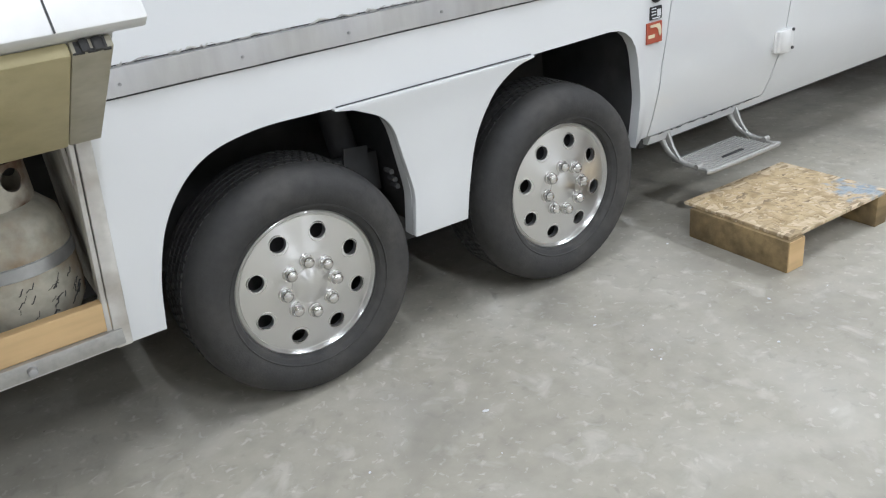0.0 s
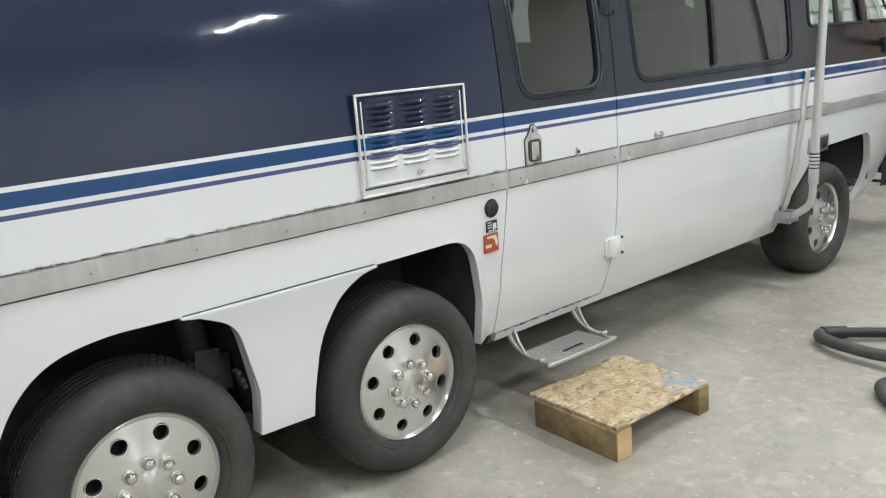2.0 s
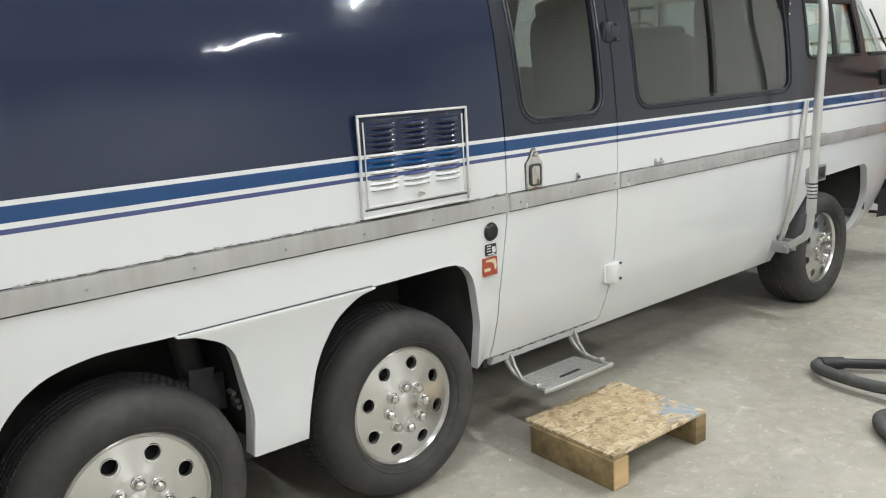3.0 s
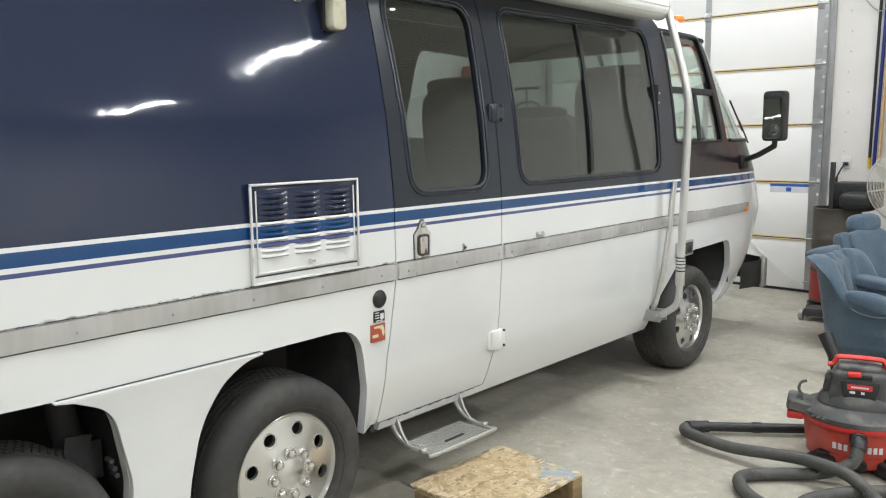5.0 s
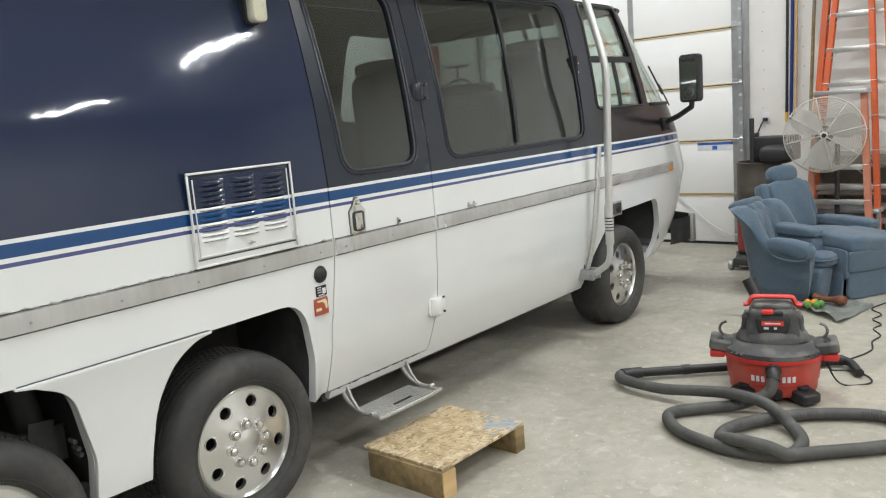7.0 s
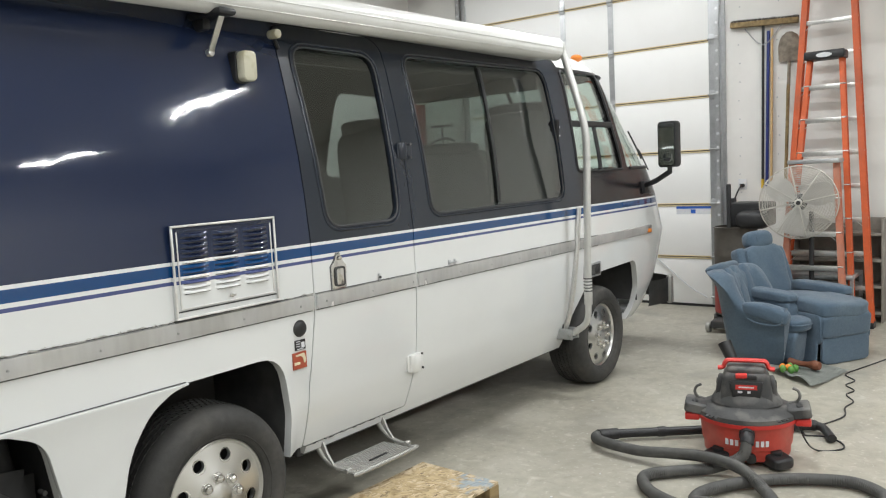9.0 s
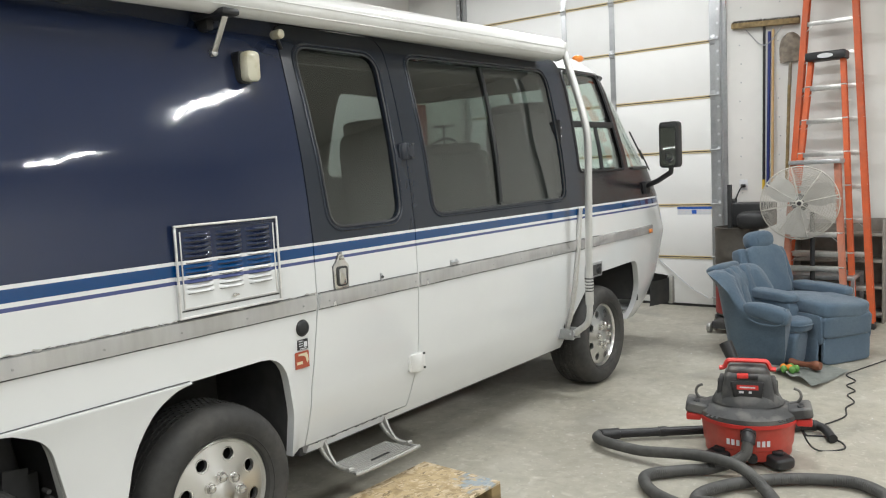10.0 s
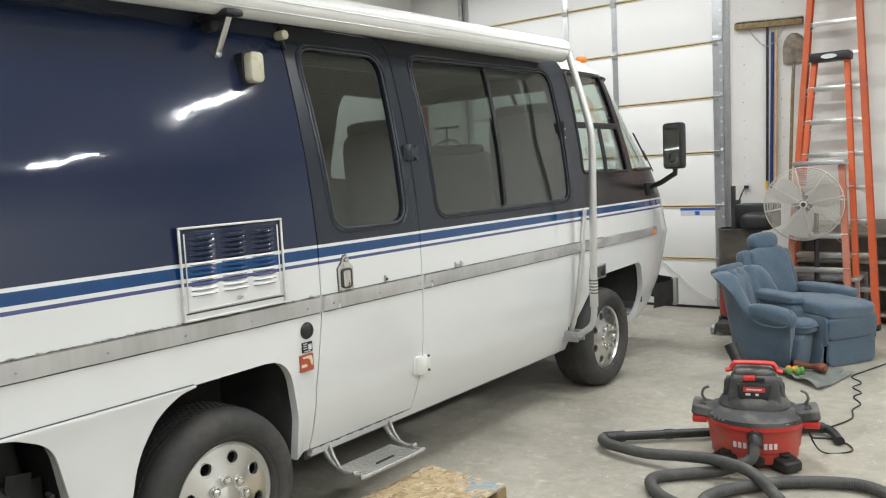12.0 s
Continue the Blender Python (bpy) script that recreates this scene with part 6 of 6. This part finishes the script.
def recliner():
    M = pose(6.32, -0.97, 0, 0, 0, -122) @ Matrix.Scale(0.95, 4)
    c = thing("recliner", "worn blue velour recliner with headrest and raised footrest", "armchair", (6.32, -0.97, 0))
    part("base", pillow(0.40, 0.28, 0.20, 9, 0.003, M @ pose(0.02, 0, 0.21), 10, 1.5), FABRIC, c, "upholstered blue base")
    part("seat_cushion", pillow(0.34, 0.25, 0.075, 4, 0.008, M @ pose(0.12, 0, 0.46, 0, -3, 0), 12, 2.5), FABRIC, c, "flattened blue seat")

    def slump(p):
        return Vector((p.x, p.y, p.z - 0.25 * max(0, p.x) ** 2 - 0.012 * math.sin(9 * p.y)))
    part("footrest", shaped(slump, 0.24, 0.275, 0.068, p=6, wrinkle=0.008, n=12, seed=3.5, m=M @ pose(0.40, 0, 0.475, 0, 3, 0)), FABRIC, c, "padded blue footrest")
    part("front_flap", pillow(0.042, 0.268, 0.095, 8, 0.005, M @ pose(0.585, 0, 0.325, 0, 6, 0), 8, 6.5), FABRIC, c, "blue front panel")
    part("skirt", pillow(0.020, 0.258, 0.120, 8, 0.010, M @ pose(0.590, 0, 0.125, 0, -3, 0), 10, 7.5), FABRIC, c, "hanging blue skirt flap")
    for s in (-1, 1):
        part("foot_side", pillow(0.20, 0.022, 0.13, 8, 0.004, M @ pose(0.40, s * 0.262, 0.30), 8, 7.9 + s), FABRIC, c)
        part("side_flap", pillow(0.10, 0.012, 0.115, 6, 0.010, M @ pose(0.47, s * 0.285, 0.12, s * 5, 0, 0), 8, 8.9 + s), FABRIC, c, "loose side flap")
    part("backrest", pillow(0.095, 0.215, 0.255, 5, 0.012, M @ pose(-0.33, 0, 0.685, 0, -20, 0), 14, 4.5), FABRIC, c, "plump blue backrest")
    for s in (-1, 1):
        part("back_bolster", pillow(0.065, 0.060, 0.245, 5, 0.008, M @ pose(-0.36, s * 0.225, 0.67, 0, -20, 0), 10, 4.9 + s), FABRIC, c, "narrow back side bolster")
        part("back_piping", sweep([M @ pose(-0.27, s * 0.205, 0.69, 0, -20, 0) @ Vector((0, 0, z)) for z in (-0.22, 0, 0.22)], 0.006, 6), FABRIC, c)
        part("armrest", pillow(0.33, 0.085, 0.050, 4, 0.010, M @ pose(0.02, s * 0.315, 0.545), 12, s * 2.2), FABRIC, c, "padded blue armrest")
        part("arm_side", pillow(0.33, 0.070, 0.24, 9, 0.004, M @ pose(0.02, s * 0.315, 0.28), 10, s * 1.2), FABRIC, c, "upholstered arm side")
    part("headrest", pillow(0.085, 0.150, 0.090, 2.8, 0.007, M @ pose(-0.43, 0, 0.978, 0, -14, 0), 10, 5.5), FABRIC, c, "round blue head cushion")
    part("head_seam", lathe([(0.0805 + 0.004 * math.cos(t), 0.004 * math.sin(t)) for t in np.linspace(0, 2 * math.pi, 7)], 30, M @ pose(-0.43, -0.07, 0.975, 90, 0, 0)), FABRIC, c)


bucket_chair()
recliner()


def floor_mat():
    bm = bmesh.new()
    n = 16
    q = [Vector((5.52, -0.93, 0)), Vector((5.93, -1.15, 0)), Vector((5.72, -1.53, 0)), Vector((5.10, -1.42, 0))]
    grid = []
    for i in range(n + 1):
        row = []
        for j in range(n + 1):
            u, v = i / n, j / n
            p = q[0].lerp(q[1], u).lerp(q[3].lerp(q[2], u), v)
            near = max(0, 1 - 3 * u)
            z = 0.010 + 0.025 * abs(noise.noise(Vector((p.x * 6, p.y * 6, 0)))) + 0.045 * near * abs(math.sin(9 * v + 1))
            row.append(bm.verts.new((p.x, p.y, z)))
        grid.append(row)
    for a, b in zip(grid, grid[1:]):
        for k in range(n):
            bm.faces.new((a[k], a[k + 1], b[k + 1], b[k]))
    bmesh.ops.solidify(bm, geom=bm.faces[:], thickness=0.006)
    tagged(part("floor_mat", bm, GREENRAG, None, smooth=60), "rumpled grey-green mat lying before a blue chair", "mat")
    t = thing("chew_toy", "green and orange rubber toy lying on a mat", "toy", (5.40, -1.17, 0.04))
    for k in range(5):
        a = k * 1.257
        part("spike", ball((5.40 + 0.05 * math.cos(a), -1.17 + 0.05 * math.sin(a), 0.06), 0.025, 0.025, 0.03), TOYORANGE if k == 1 else TOYGREEN, t)
    part("core", ball((5.40, -1.17, 0.065), 0.028, 0.028, 0.028), TOYORANGE, t)
    tagged(part("leather_boot", sweep(smooth_path([(5.62, -1.12, 0.06), (5.60, -1.20, 0.055), (5.57, -1.29, 0.06), (5.55, -1.36, 0.065)], 4), [0.03, 0.032, 0.028, 0.026, 0.024, 0.022, 0.022, 0.024, 0.03, 0.036, 0.04, 0.036, 0.03], 12), LEATHER, None), "small brown leather roll lying on a mat", "chew")
    tagged(part("vacuum_nozzle", sweep([(5.05, -0.80, 0.30), (5.02, -0.87, 0.17), (5.0, -0.92, 0.05)], [0.05, 0.042, 0.05], 18), BLACK, None), "black vacuum nozzle standing on the floor", "nozzle")


floor_mat()


# ---------- fan ----------
def pedestal_fan():
    x, y, z, R = 6.95, -0.879, 1.243, 0.338
    f = thing("pedestal_fan", "large grey wire-caged drum fan on a black stand", "fan", (x, y, 0))
    M = Matrix.Translation((x, y, z)) @ Matrix.Rotation(radians(12), 4, "Z") @ pose(0, 0, 0, 0, -90, 0)  # local +z faces the camera
    cg = part("cage", lathe([(R + 0.006 * math.cos(t), 0.006 * math.sin(t)) for t in np.linspace(0, 2 * math.pi, 9)], 64, M), GREYPLASTIC, f, "grey wire fan cage")
    for side in (1, -1):
        for k in range(28):
            r = 0.045 + (R - 0.05) * k / 28
            h = side * 0.075 * math.sqrt(max(0, 1 - (r / R) ** 2.2)) + side * 0.01
            if side < 0 and k % 2:
                continue
            part("wire_ring", lathe([(r + 0.0019 * math.cos(t), h + 0.0019 * math.sin(t)) for t in np.linspace(0, 2 * math.pi, 6)], 56, M), GREYPLASTIC, cg)
        for k in range(8):
            a = 2 * math.pi * k / 8 + 0.2
            pts = [M @ Vector((r * math.cos(a), r * math.sin(a), side * 0.078 * math.sqrt(max(0, 1 - (r / R) ** 2.2)) + side * 0.014)) for r in np.linspace(0.03, R, 9)]
            part("spoke", sweep(pts, 0.004, 6), GREYPLASTIC, cg)
    part("hub_badge", lathe([(0.0, 0.096), (0.028, 0.095), (0.036, 0.088), (0.036, 0.078)], 28, M), GREYPLASTIC, f)
    part("badge", lathe([(0.0, 0.0975), (0.020, 0.0965), (0.020, 0.094)], 20, M), BLACK, f)
    part("motor", lathe([(0.0, -0.16), (0.07, -0.155), (0.08, -0.14), (0.08, -0.07), (0.03, -0.05), (0.03, 0.05), (0.0, 0.05)], 28, M), BLACK, f, "black fan motor")
    for k in range(3):
        a0 = 2 * math.pi * k / 3 + 0.9
        bm = bmesh.new()
        rows = []
        for i in range(9):
            r = 0.04 + 0.27 * i / 8
            wd = 0.25 + 0.36 * math.sin(math.pi * min(1, i / 8 * 0.8 + 0.2))
            rows.append([bm.verts.new(M @ Vector((r * math.cos(a0 + wd * t), r * math.sin(a0 + wd * t), 0.03 * t))) for t in (-1, -0.5, 0, 0.5, 1)])
        for a, b in zip(rows, rows[1:]):
            for j in range(4):
                bm.faces.new((a[j], a[j + 1], b[j + 1], b[j]))
        bmesh.ops.solidify(bm, geom=bm.faces[:], thickness=0.002)
        part("blade", bm, BLADE, f, "pale fan blade")
    part("pole", cylinder((x + 0.12, y - 0.085, 0.03), (x + 0.12, y - 0.085, 1.15), 0.022), BLACK, f, "black stand pole")
    part("base", lathe([(0.0, 0.05), (0.05, 0.05), (0.25, 0.02), (0.27, 0.0), (0.0, 0.0)], 32, pose(x + 0.12, y - 0.085, 0)), BLACK, f)


pedestal_fan()


# ---------- ladders ----------
def channel(p, q, w, d, depth_dir):
    """A C-shaped rail."""
    bm = bmesh.new()
    side = Vector((0, 1, 0))
    bar(bm, p, q, 0.006, d, side)
    for s in (-1, 1):
        off = Vector(depth_dir) * (s * d / 2)
        bar(bm, Vector(p) + off, Vector(q) + off, w, 0.006, side)
    return bm


def ladder(name, label, lt, lb, rt, rb, rungs, mat, group, step_mat, depth=0.075, w=0.032, flat=0.07, first=0.32, pitch=0.3175):
    l = thing(name, label, "ladder", (lb[0], (lb[1] + rb[1]) / 2, 0), group)
    for a, b in ((lt, lb), (rt, rb)):
        ra = part("rail", channel(b, a, w, depth, (1, 0, 0)), mat, l, "fibreglass ladder rail")
        part("foot", boxed(b[0] - 0.05, b[1] - 0.03, 0.0, b[0] + 0.05, b[1] + 0.03, 0.06), BLACK, l, bevel=0.008)
    for k in range(rungs):
        z = first + pitch * k
        if z > lt[2] - 0.1:
            break
        fl, fr = (z - lb[2]) / (lt[2] - lb[2]), (z - rb[2]) / (rt[2] - rb[2])
        p, q = Vector(lb).lerp(Vector(lt), fl), Vector(rb).lerp(Vector(rt), fr)
        bm = bmesh.new()
        bar(bm, p, q, flat, 0.006, (1, 0, 0))
        bar(bm, p + Vector((-flat / 2, 0, -0.018)), q + Vector((-flat / 2, 0, -0.018)), 0.005, 0.045, (1, 0, 0))
        st = part("step", bm, step_mat, l, "aluminium ladder step", bevel=0.001)
        for e, o in ((p, q), (q, p)):
            d = (o - e).normalized()
            bb = bmesh.new()
            bar(bb, e + Vector((-0.03, 0, -0.10)), e + d * 0.09 + Vector((-0.03, 0, -0.02)), 0.018, 0.004, (1, 0, 0))
            part("brace", bb, step_mat, l)
        for e in (p, q):
            for dx in (-0.018, 0.018):
                part("rivet", cylinder(e + Vector((dx - 0.02, -0.022, 0)), e + Vector((dx - 0.02, 0.022, 0)), 0.007, seg=8), step_mat, l)
    return l


ladder("tall_ladder", "tall orange fibreglass ladder leaning on the white wall", (7.90, -0.765, 3.60), (7.50, -0.585, 0.03), (7.90, -1.16, 3.60), (7.46, -1.405, 0.03), 12, ORANGE, "ladders by the wall", ALU, w=0.055, depth=0.085, first=0.40, pitch=0.325)
lb = ladder("step_ladder", "folded orange step ladder with black top cap", (7.50, -0.865, 2.60), (7.22, -0.66, 0.03), (7.50, -1.145, 2.60), (7.22, -1.29, 0.03), 9, ORANGE, "ladders by the wall", ALU, depth=0.07, w=0.045, first=0.43)
part("top_cap", boxed(7.38, -1.185, 2.575, 7.58, -0.83, 2.655), BLACK, lb, "black plastic top cap", bevel=0.015)
part("cap_badge", prismz([(0.07 * math.cos(t), 0.022 * math.sin(t)) for t in np.linspace(0, 2 * math.pi, 24, endpoint=False)], 0.0, 0.002, Matrix.Translation((7.379, -1.01, 2.612)) @ pose(0, 0, 0, 90, 0, -90)), PALESTICK, lb, "plain oval badge")
lc = ladder("small_step_ladder", "small faded orange step ladder with worn metal top", (7.12, -0.79, 1.60), (7.02, -0.70, 0.03), (7.12, -1.17, 1.60), (7.02, -1.255, 0.03), 5, FADED, "ladders by the wall", ALU, depth=0.07, w=0.05)
part("top_plate", boxed(7.02, -1.21, 1.595, 7.24, -0.765, 1.635), GALV, lc, "worn metal top plate", bevel=0.006)


# ---------- wall tools ----------
def wall_tools():
    X = WALL_X - 0.035
    b = thing("push_broom", "wide wooden push broom hung bristles up on the wall", "broom", (X, -0.30, 1.4))
    M = Matrix.Translation((X - 0.02, -0.295, 3.085)) @ Matrix.Rotation(radians(3.0), 4, "X")
    part("head", boxed(-0.035, -0.345, -0.028, 0.035, 0.345, 0.028, m=M), OLDWOOD, b, "worn wooden broom head", bevel=0.006)
    rng3 = random.Random(5)
    bm = bmesh.new()
    for k in range(260):
        yy, xx = rng3.uniform(-0.345, 0.345), rng3.uniform(-0.03, 0.03)
        cyl(bm, M @ Vector((xx, yy, 0.02)), M @ Vector((xx + rng3.uniform(-0.01, 0.01), yy + rng3.uniform(-0.03, 0.01), 0.042 + 0.014 * rng3.random())), 0.004, 0.002, seg=4)
    part("bristle_row", bm, BRISTLE, b, "short dark bristles")["kind"] = "stuff"
    part("pole", cylinder((X, -0.262, 1.36), (X - 0.01, -0.285, 3.08), 0.014), BLACK, b, "black metal pole")
    part("pole_end", cylinder((X, -0.2605, 1.34), (X, -0.262, 1.44), 0.016), YELLOW, b)
    for s in (-1, 1):
        part("brace", sweep(smooth_path([(X - 0.02, -0.287, 2.86), (X - 0.02, -0.287 + s * 0.07, 2.90), (X - 0.02, -0.287 + s * 0.19, 3.05)], 5), 0.006, 8), GALV, b)
    p = tagged(part("blue_pole", cylinder((X, -0.305, 1.36), (X, -0.335, 3.0), 0.016), BLUEPOLE, None), "blue metal pole hanging beside the push broom", "pole")
    tagged(part("wood_pole", cylinder((X, -0.350, 1.40), (X, -0.372, 3.02), 0.013), PINE, None), "plain wooden pole hanging on the wall", "pole")
    s = thing("shovel", "old rusty round shovel hanging blade up on the wall", "shovel", (X, -0.545, 1.5))
    bm = bmesh.new()
    rows = []
    for i in range(11):
        z = 2.66 + 0.30 * i / 10
        wd = 0.115 * (1 - max(0, (i - 4) / 6.2) ** 2.4) ** 0.5 if i > 4 else 0.108 + 0.007 * i / 4
        rows.append([bm.verts.new((X - 0.03 + 0.035 * t * t + back, -0.545 + wd * t, z)) for back in (0, 0.005) for t in ((-1, -0.6, -0.2, 0.2, 0.6, 1) if back == 0 else (1, 0.6, 0.2, -0.2, -0.6, -1))])
    for a, b2 in zip(rows, rows[1:]):
        for k in range(12):
            bm.faces.new((a[k], a[(k + 1) % 12], b2[(k + 1) % 12], b2[k]))
    bm.faces.new(rows[0])
    bm.faces.new(rows[-1][::-1])
    part("blade", bm, SPADE, s, "rusty steel blade", smooth=50)
    part("socket", cylinder((X - 0.012, -0.545, 2.66), (X - 0.016, -0.535, 2.40), 0.016, 0.018), SPADE, s)
    part("handle", cylinder((X - 0.02, -0.535, 2.42), (X - 0.02, -0.50, 1.35), 0.017), OLDWOOD, s, "weathered wooden handle")
    o = thing("wall_outlet", "white wall socket with a black plug and cord", "socket", (WALL_X, -0.04, 1.386))
    part("plate", boxed(WALL_X - 0.008, -0.085, 1.33, WALL_X, 0.005, 1.445), PALESTICK, o, bevel=0.003)
    part("plug", boxed(WALL_X - 0.05, -0.065, 1.36, WALL_X - 0.008, -0.02, 1.395), BLACK, o, bevel=0.005)
    part("cord", sweep(smooth_path([(WALL_X - 0.05, -0.04, 1.375), (WALL_X - 0.09, -0.02, 1.33), (WALL_X - 0.08, 0.03, 1.22), (WALL_X - 0.07, 0.05, 1.16)], 6), 0.008, 8), BLACK, o)
    part("adapter", boxed(WALL_X - 0.10, 0.02, 1.13, WALL_X - 0.03, 0.085, 1.24), BLACK, o, bevel=0.006)
    st = tagged(part("safety_label", boxed(WALL_X - 0.0475, 0.30, 1.065, WALL_X - 0.0455, 0.70, 1.155), PALESTICK, None, smooth=0), "white and blue safety label stuck on the sectional door", "label")
    part("blue_band", boxed(WALL_X - 0.049, 0.30, 1.128, WALL_X - 0.0472, 0.70, 1.155), BLUESTICK, st, smooth=0)
    for k in range(5):
        part("print_bar", boxed(WALL_X - 0.049, 0.33 + 0.073 * k, 1.075, WALL_X - 0.0472, 0.385 + 0.073 * k, 1.118), BLUESTICK if k == 2 else PALESTICK, st, smooth=0)
    part("yellow_tab", boxed(WALL_X - 0.052, 0.255, 1.03, WALL_X - 0.046, 0.30, 1.13), YELLOW, st, smooth=0)
    for zz in np.arange(0.3, 4.2, 0.2):
        for yy in (-0.02, -0.42, -1.62):
            tagged(part("nail_head", cylinder((WALL_X - 0.003, yy + 0.01 * math.sin(zz * 9), zz), (WALL_X, yy + 0.01 * math.sin(zz * 9), zz), 0.008, seg=8), GALV, None), "small grey nail head in the wall", "nail", "nail heads in the wall")
    cab = smooth_path([(WALL_X - 0.06, 1.15, 0.72), (WALL_X - 0.08, 0.8, 0.44), (WALL_X - 0.1, 0.55, 0.24), (WALL_X - 0.12, 0.33, 0.12)], 6)
    tagged(part("white_cable", sweep(cab, 0.007, 6), PALESTICK, None), "thin white cable hanging slack before the door", "cable")


wall_tools()


def drum_and_scrap():
    d = thing("steel_drum", "dark steel drum with rusty red lower band on a dolly", "drum", (7.15, -0.22, 0.1))
    M = pose(7.15, -0.24, 0.12)
    part("barrel", lathe([(0.0, 0.0), (0.20, 0.0), (0.205, 0.02), (0.205, 0.28), (0.212, 0.30), (0.205, 0.32), (0.205, 0.58), (0.212, 0.60), (0.205, 0.62), (0.205, 0.86), (0.213, 0.88), (0.195, 0.885), (0.19, 0.80), (0.0, 0.79)], 40, M), BARREL, d, "dark dented steel barrel")
    part("red_band", lathe([(0.2055, 0.02), (0.2065, 0.03), (0.2065, 0.42), (0.2055, 0.43)], 40, M), REDSTEEL, d, "rusty red paint band")
    part("dolly", lathe([(0.0, -0.02), (0.22, -0.02), (0.22, -0.05), (0.0, -0.05)], 30, M), BLACK, d)
    for a in (0.4, 2.0, 3.6, 5.2):
        part("dolly_wheel", cylinder((7.15 + 0.2 * math.cos(a), -0.26 + 0.2 * math.sin(a), 0.038), (7.15 + 0.2 * math.cos(a), -0.22 + 0.2 * math.sin(a), 0.038), 0.038), BLACK, d, bevel=0.006)
    tagged(part("black_bar", boxed(6.95, -0.255, 0.55, 6.98, -0.215, 1.43, m=Matrix()), BLACK, None, bevel=0.004), "black square bar standing in the steel drum", "bar")
    tagged(part("black_case", boxed(7.05, -0.58, 1.005, 7.35, -0.20, 1.24, m=Matrix.Translation((0, 0, 0.0))), BLACK, None, bevel=0.02), "black plastic case lying on the steel drum", "case")
    tagged(part("rubber_tub", pillow(0.12, 0.16, 0.09, 3, 0.004, pose(7.0, -0.46, 1.08), 8), BLACK, None), "black rubber tub resting by the drum", "tub")
    c = thing("metal_cart", "low grey metal cart standing behind the blue chairs", "cart", (7.3, -0.9, 0))
    part("tray", boxed(7.15, -1.30, 0.50, 7.62, -0.55, 0.54), GALV, c, bevel=0.006)
    part("tray", boxed(7.15, -1.30, 0.24, 7.62, -0.55, 0.28), GALV, c, bevel=0.006)
    for yy in (-1.29, -0.56):
        for xx in (7.17, 7.60):
            part("leg", boxed(xx - 0.015, yy - 0.015, 0.0, xx + 0.015, yy + 0.015, 0.54), GALV, c)
    j = thing("floor_jack", "small floor jack with grey wheels by the drum", "jack", (6.75, -0.12, 0))
    part("frame", boxed(6.66, -0.30, 0.05, 6.86, -0.14, 0.12), DARKMETAL, j, bevel=0.01)
    part("jack_wheel", cylinder((6.70, -0.13, 0.05), (6.70, -0.09, 0.05), 0.05, seg=20), CASTALU, j, bevel=0.006)
    part("jack_wheel", cylinder((6.84, -0.13, 0.04), (6.84, -0.10, 0.04), 0.04, seg=20), CASTALU, j, bevel=0.006)


drum_and_scrap()


def low_shelf():
    """A low steel shelf unit with a closed back, behind the ladders."""
    c = thing("steel_shelf", "low dull brown-grey steel shelf against the white wall", "shelf", (7.86, -1.02, 0))
    part("back_panel", boxed(8.02, -1.46, 0.02, 8.035, -0.62, 1.02), SHELF, c)
    for y0 in (-1.46, -0.636):
        part("side_panel", boxed(7.74, y0, 0.0, 8.018, y0 + 0.016, 1.02), SHELF, c, bevel=0.002)
    for z in (0.08, 0.34, 0.60, 0.86):
        part("shelf_board", boxed(7.735, -1.443, z, 8.018, -0.637, z + 0.028), SHELF, c, bevel=0.003)


low_shelf()


def tall_cabinet():
    c = thing("tall_cabinet", "tall red steel cabinet standing beside the sectional door", "cabinet", (7.35, 4.17, 0))
    part("body", boxed(7.36, 4.17, 0.05, 7.80, 4.56, 2.62), REDSTEEL, c, bevel=0.01)
    part("plinth", boxed(7.38, 4.19, 0.0, 7.78, 4.54, 0.05), BLACK, c)
    for y0, y1 in ((4.18, 4.362), (4.368, 4.55)):
        d = part("door", boxed(7.345, y0, 0.08, 7.358, y1, 2.58), REDSTEEL, c, bevel=0.003)
        part("handle", boxed(7.33, y0 + 0.02, 1.2, 7.345, y0 + 0.035, 1.35), CHROME, d, bevel=0.003)


tall_cabinet()

# chips and dry plaster crumbs scattered on the floor
rng4 = random.Random(12)
bm = bmesh.new()
for k in range(130):
    x, y = rng4.uniform(-1.2, 6.5), rng4.uniform(-2.6, -0.05)
    if 1.6 < x < 2.3 and -0.6 < y < -0.05:
        continue
    s = rng4.choice((0.002, 0.003, 0.004, 0.006))
    vs = bmesh.ops.create_icosphere(bm, subdivisions=1, radius=s, matrix=pose(x, y, s * 0.3, 0, 0, rng4.uniform(0, 180)) @ Matrix.Diagonal((rng4.uniform(0.8, 2.2), 1, 0.4, 1)))
tagged(part("plaster_crumbs", bm, PALESTICK, None), "pale plaster crumbs scattered over the concrete floor", "crumbs", "", "stuff")
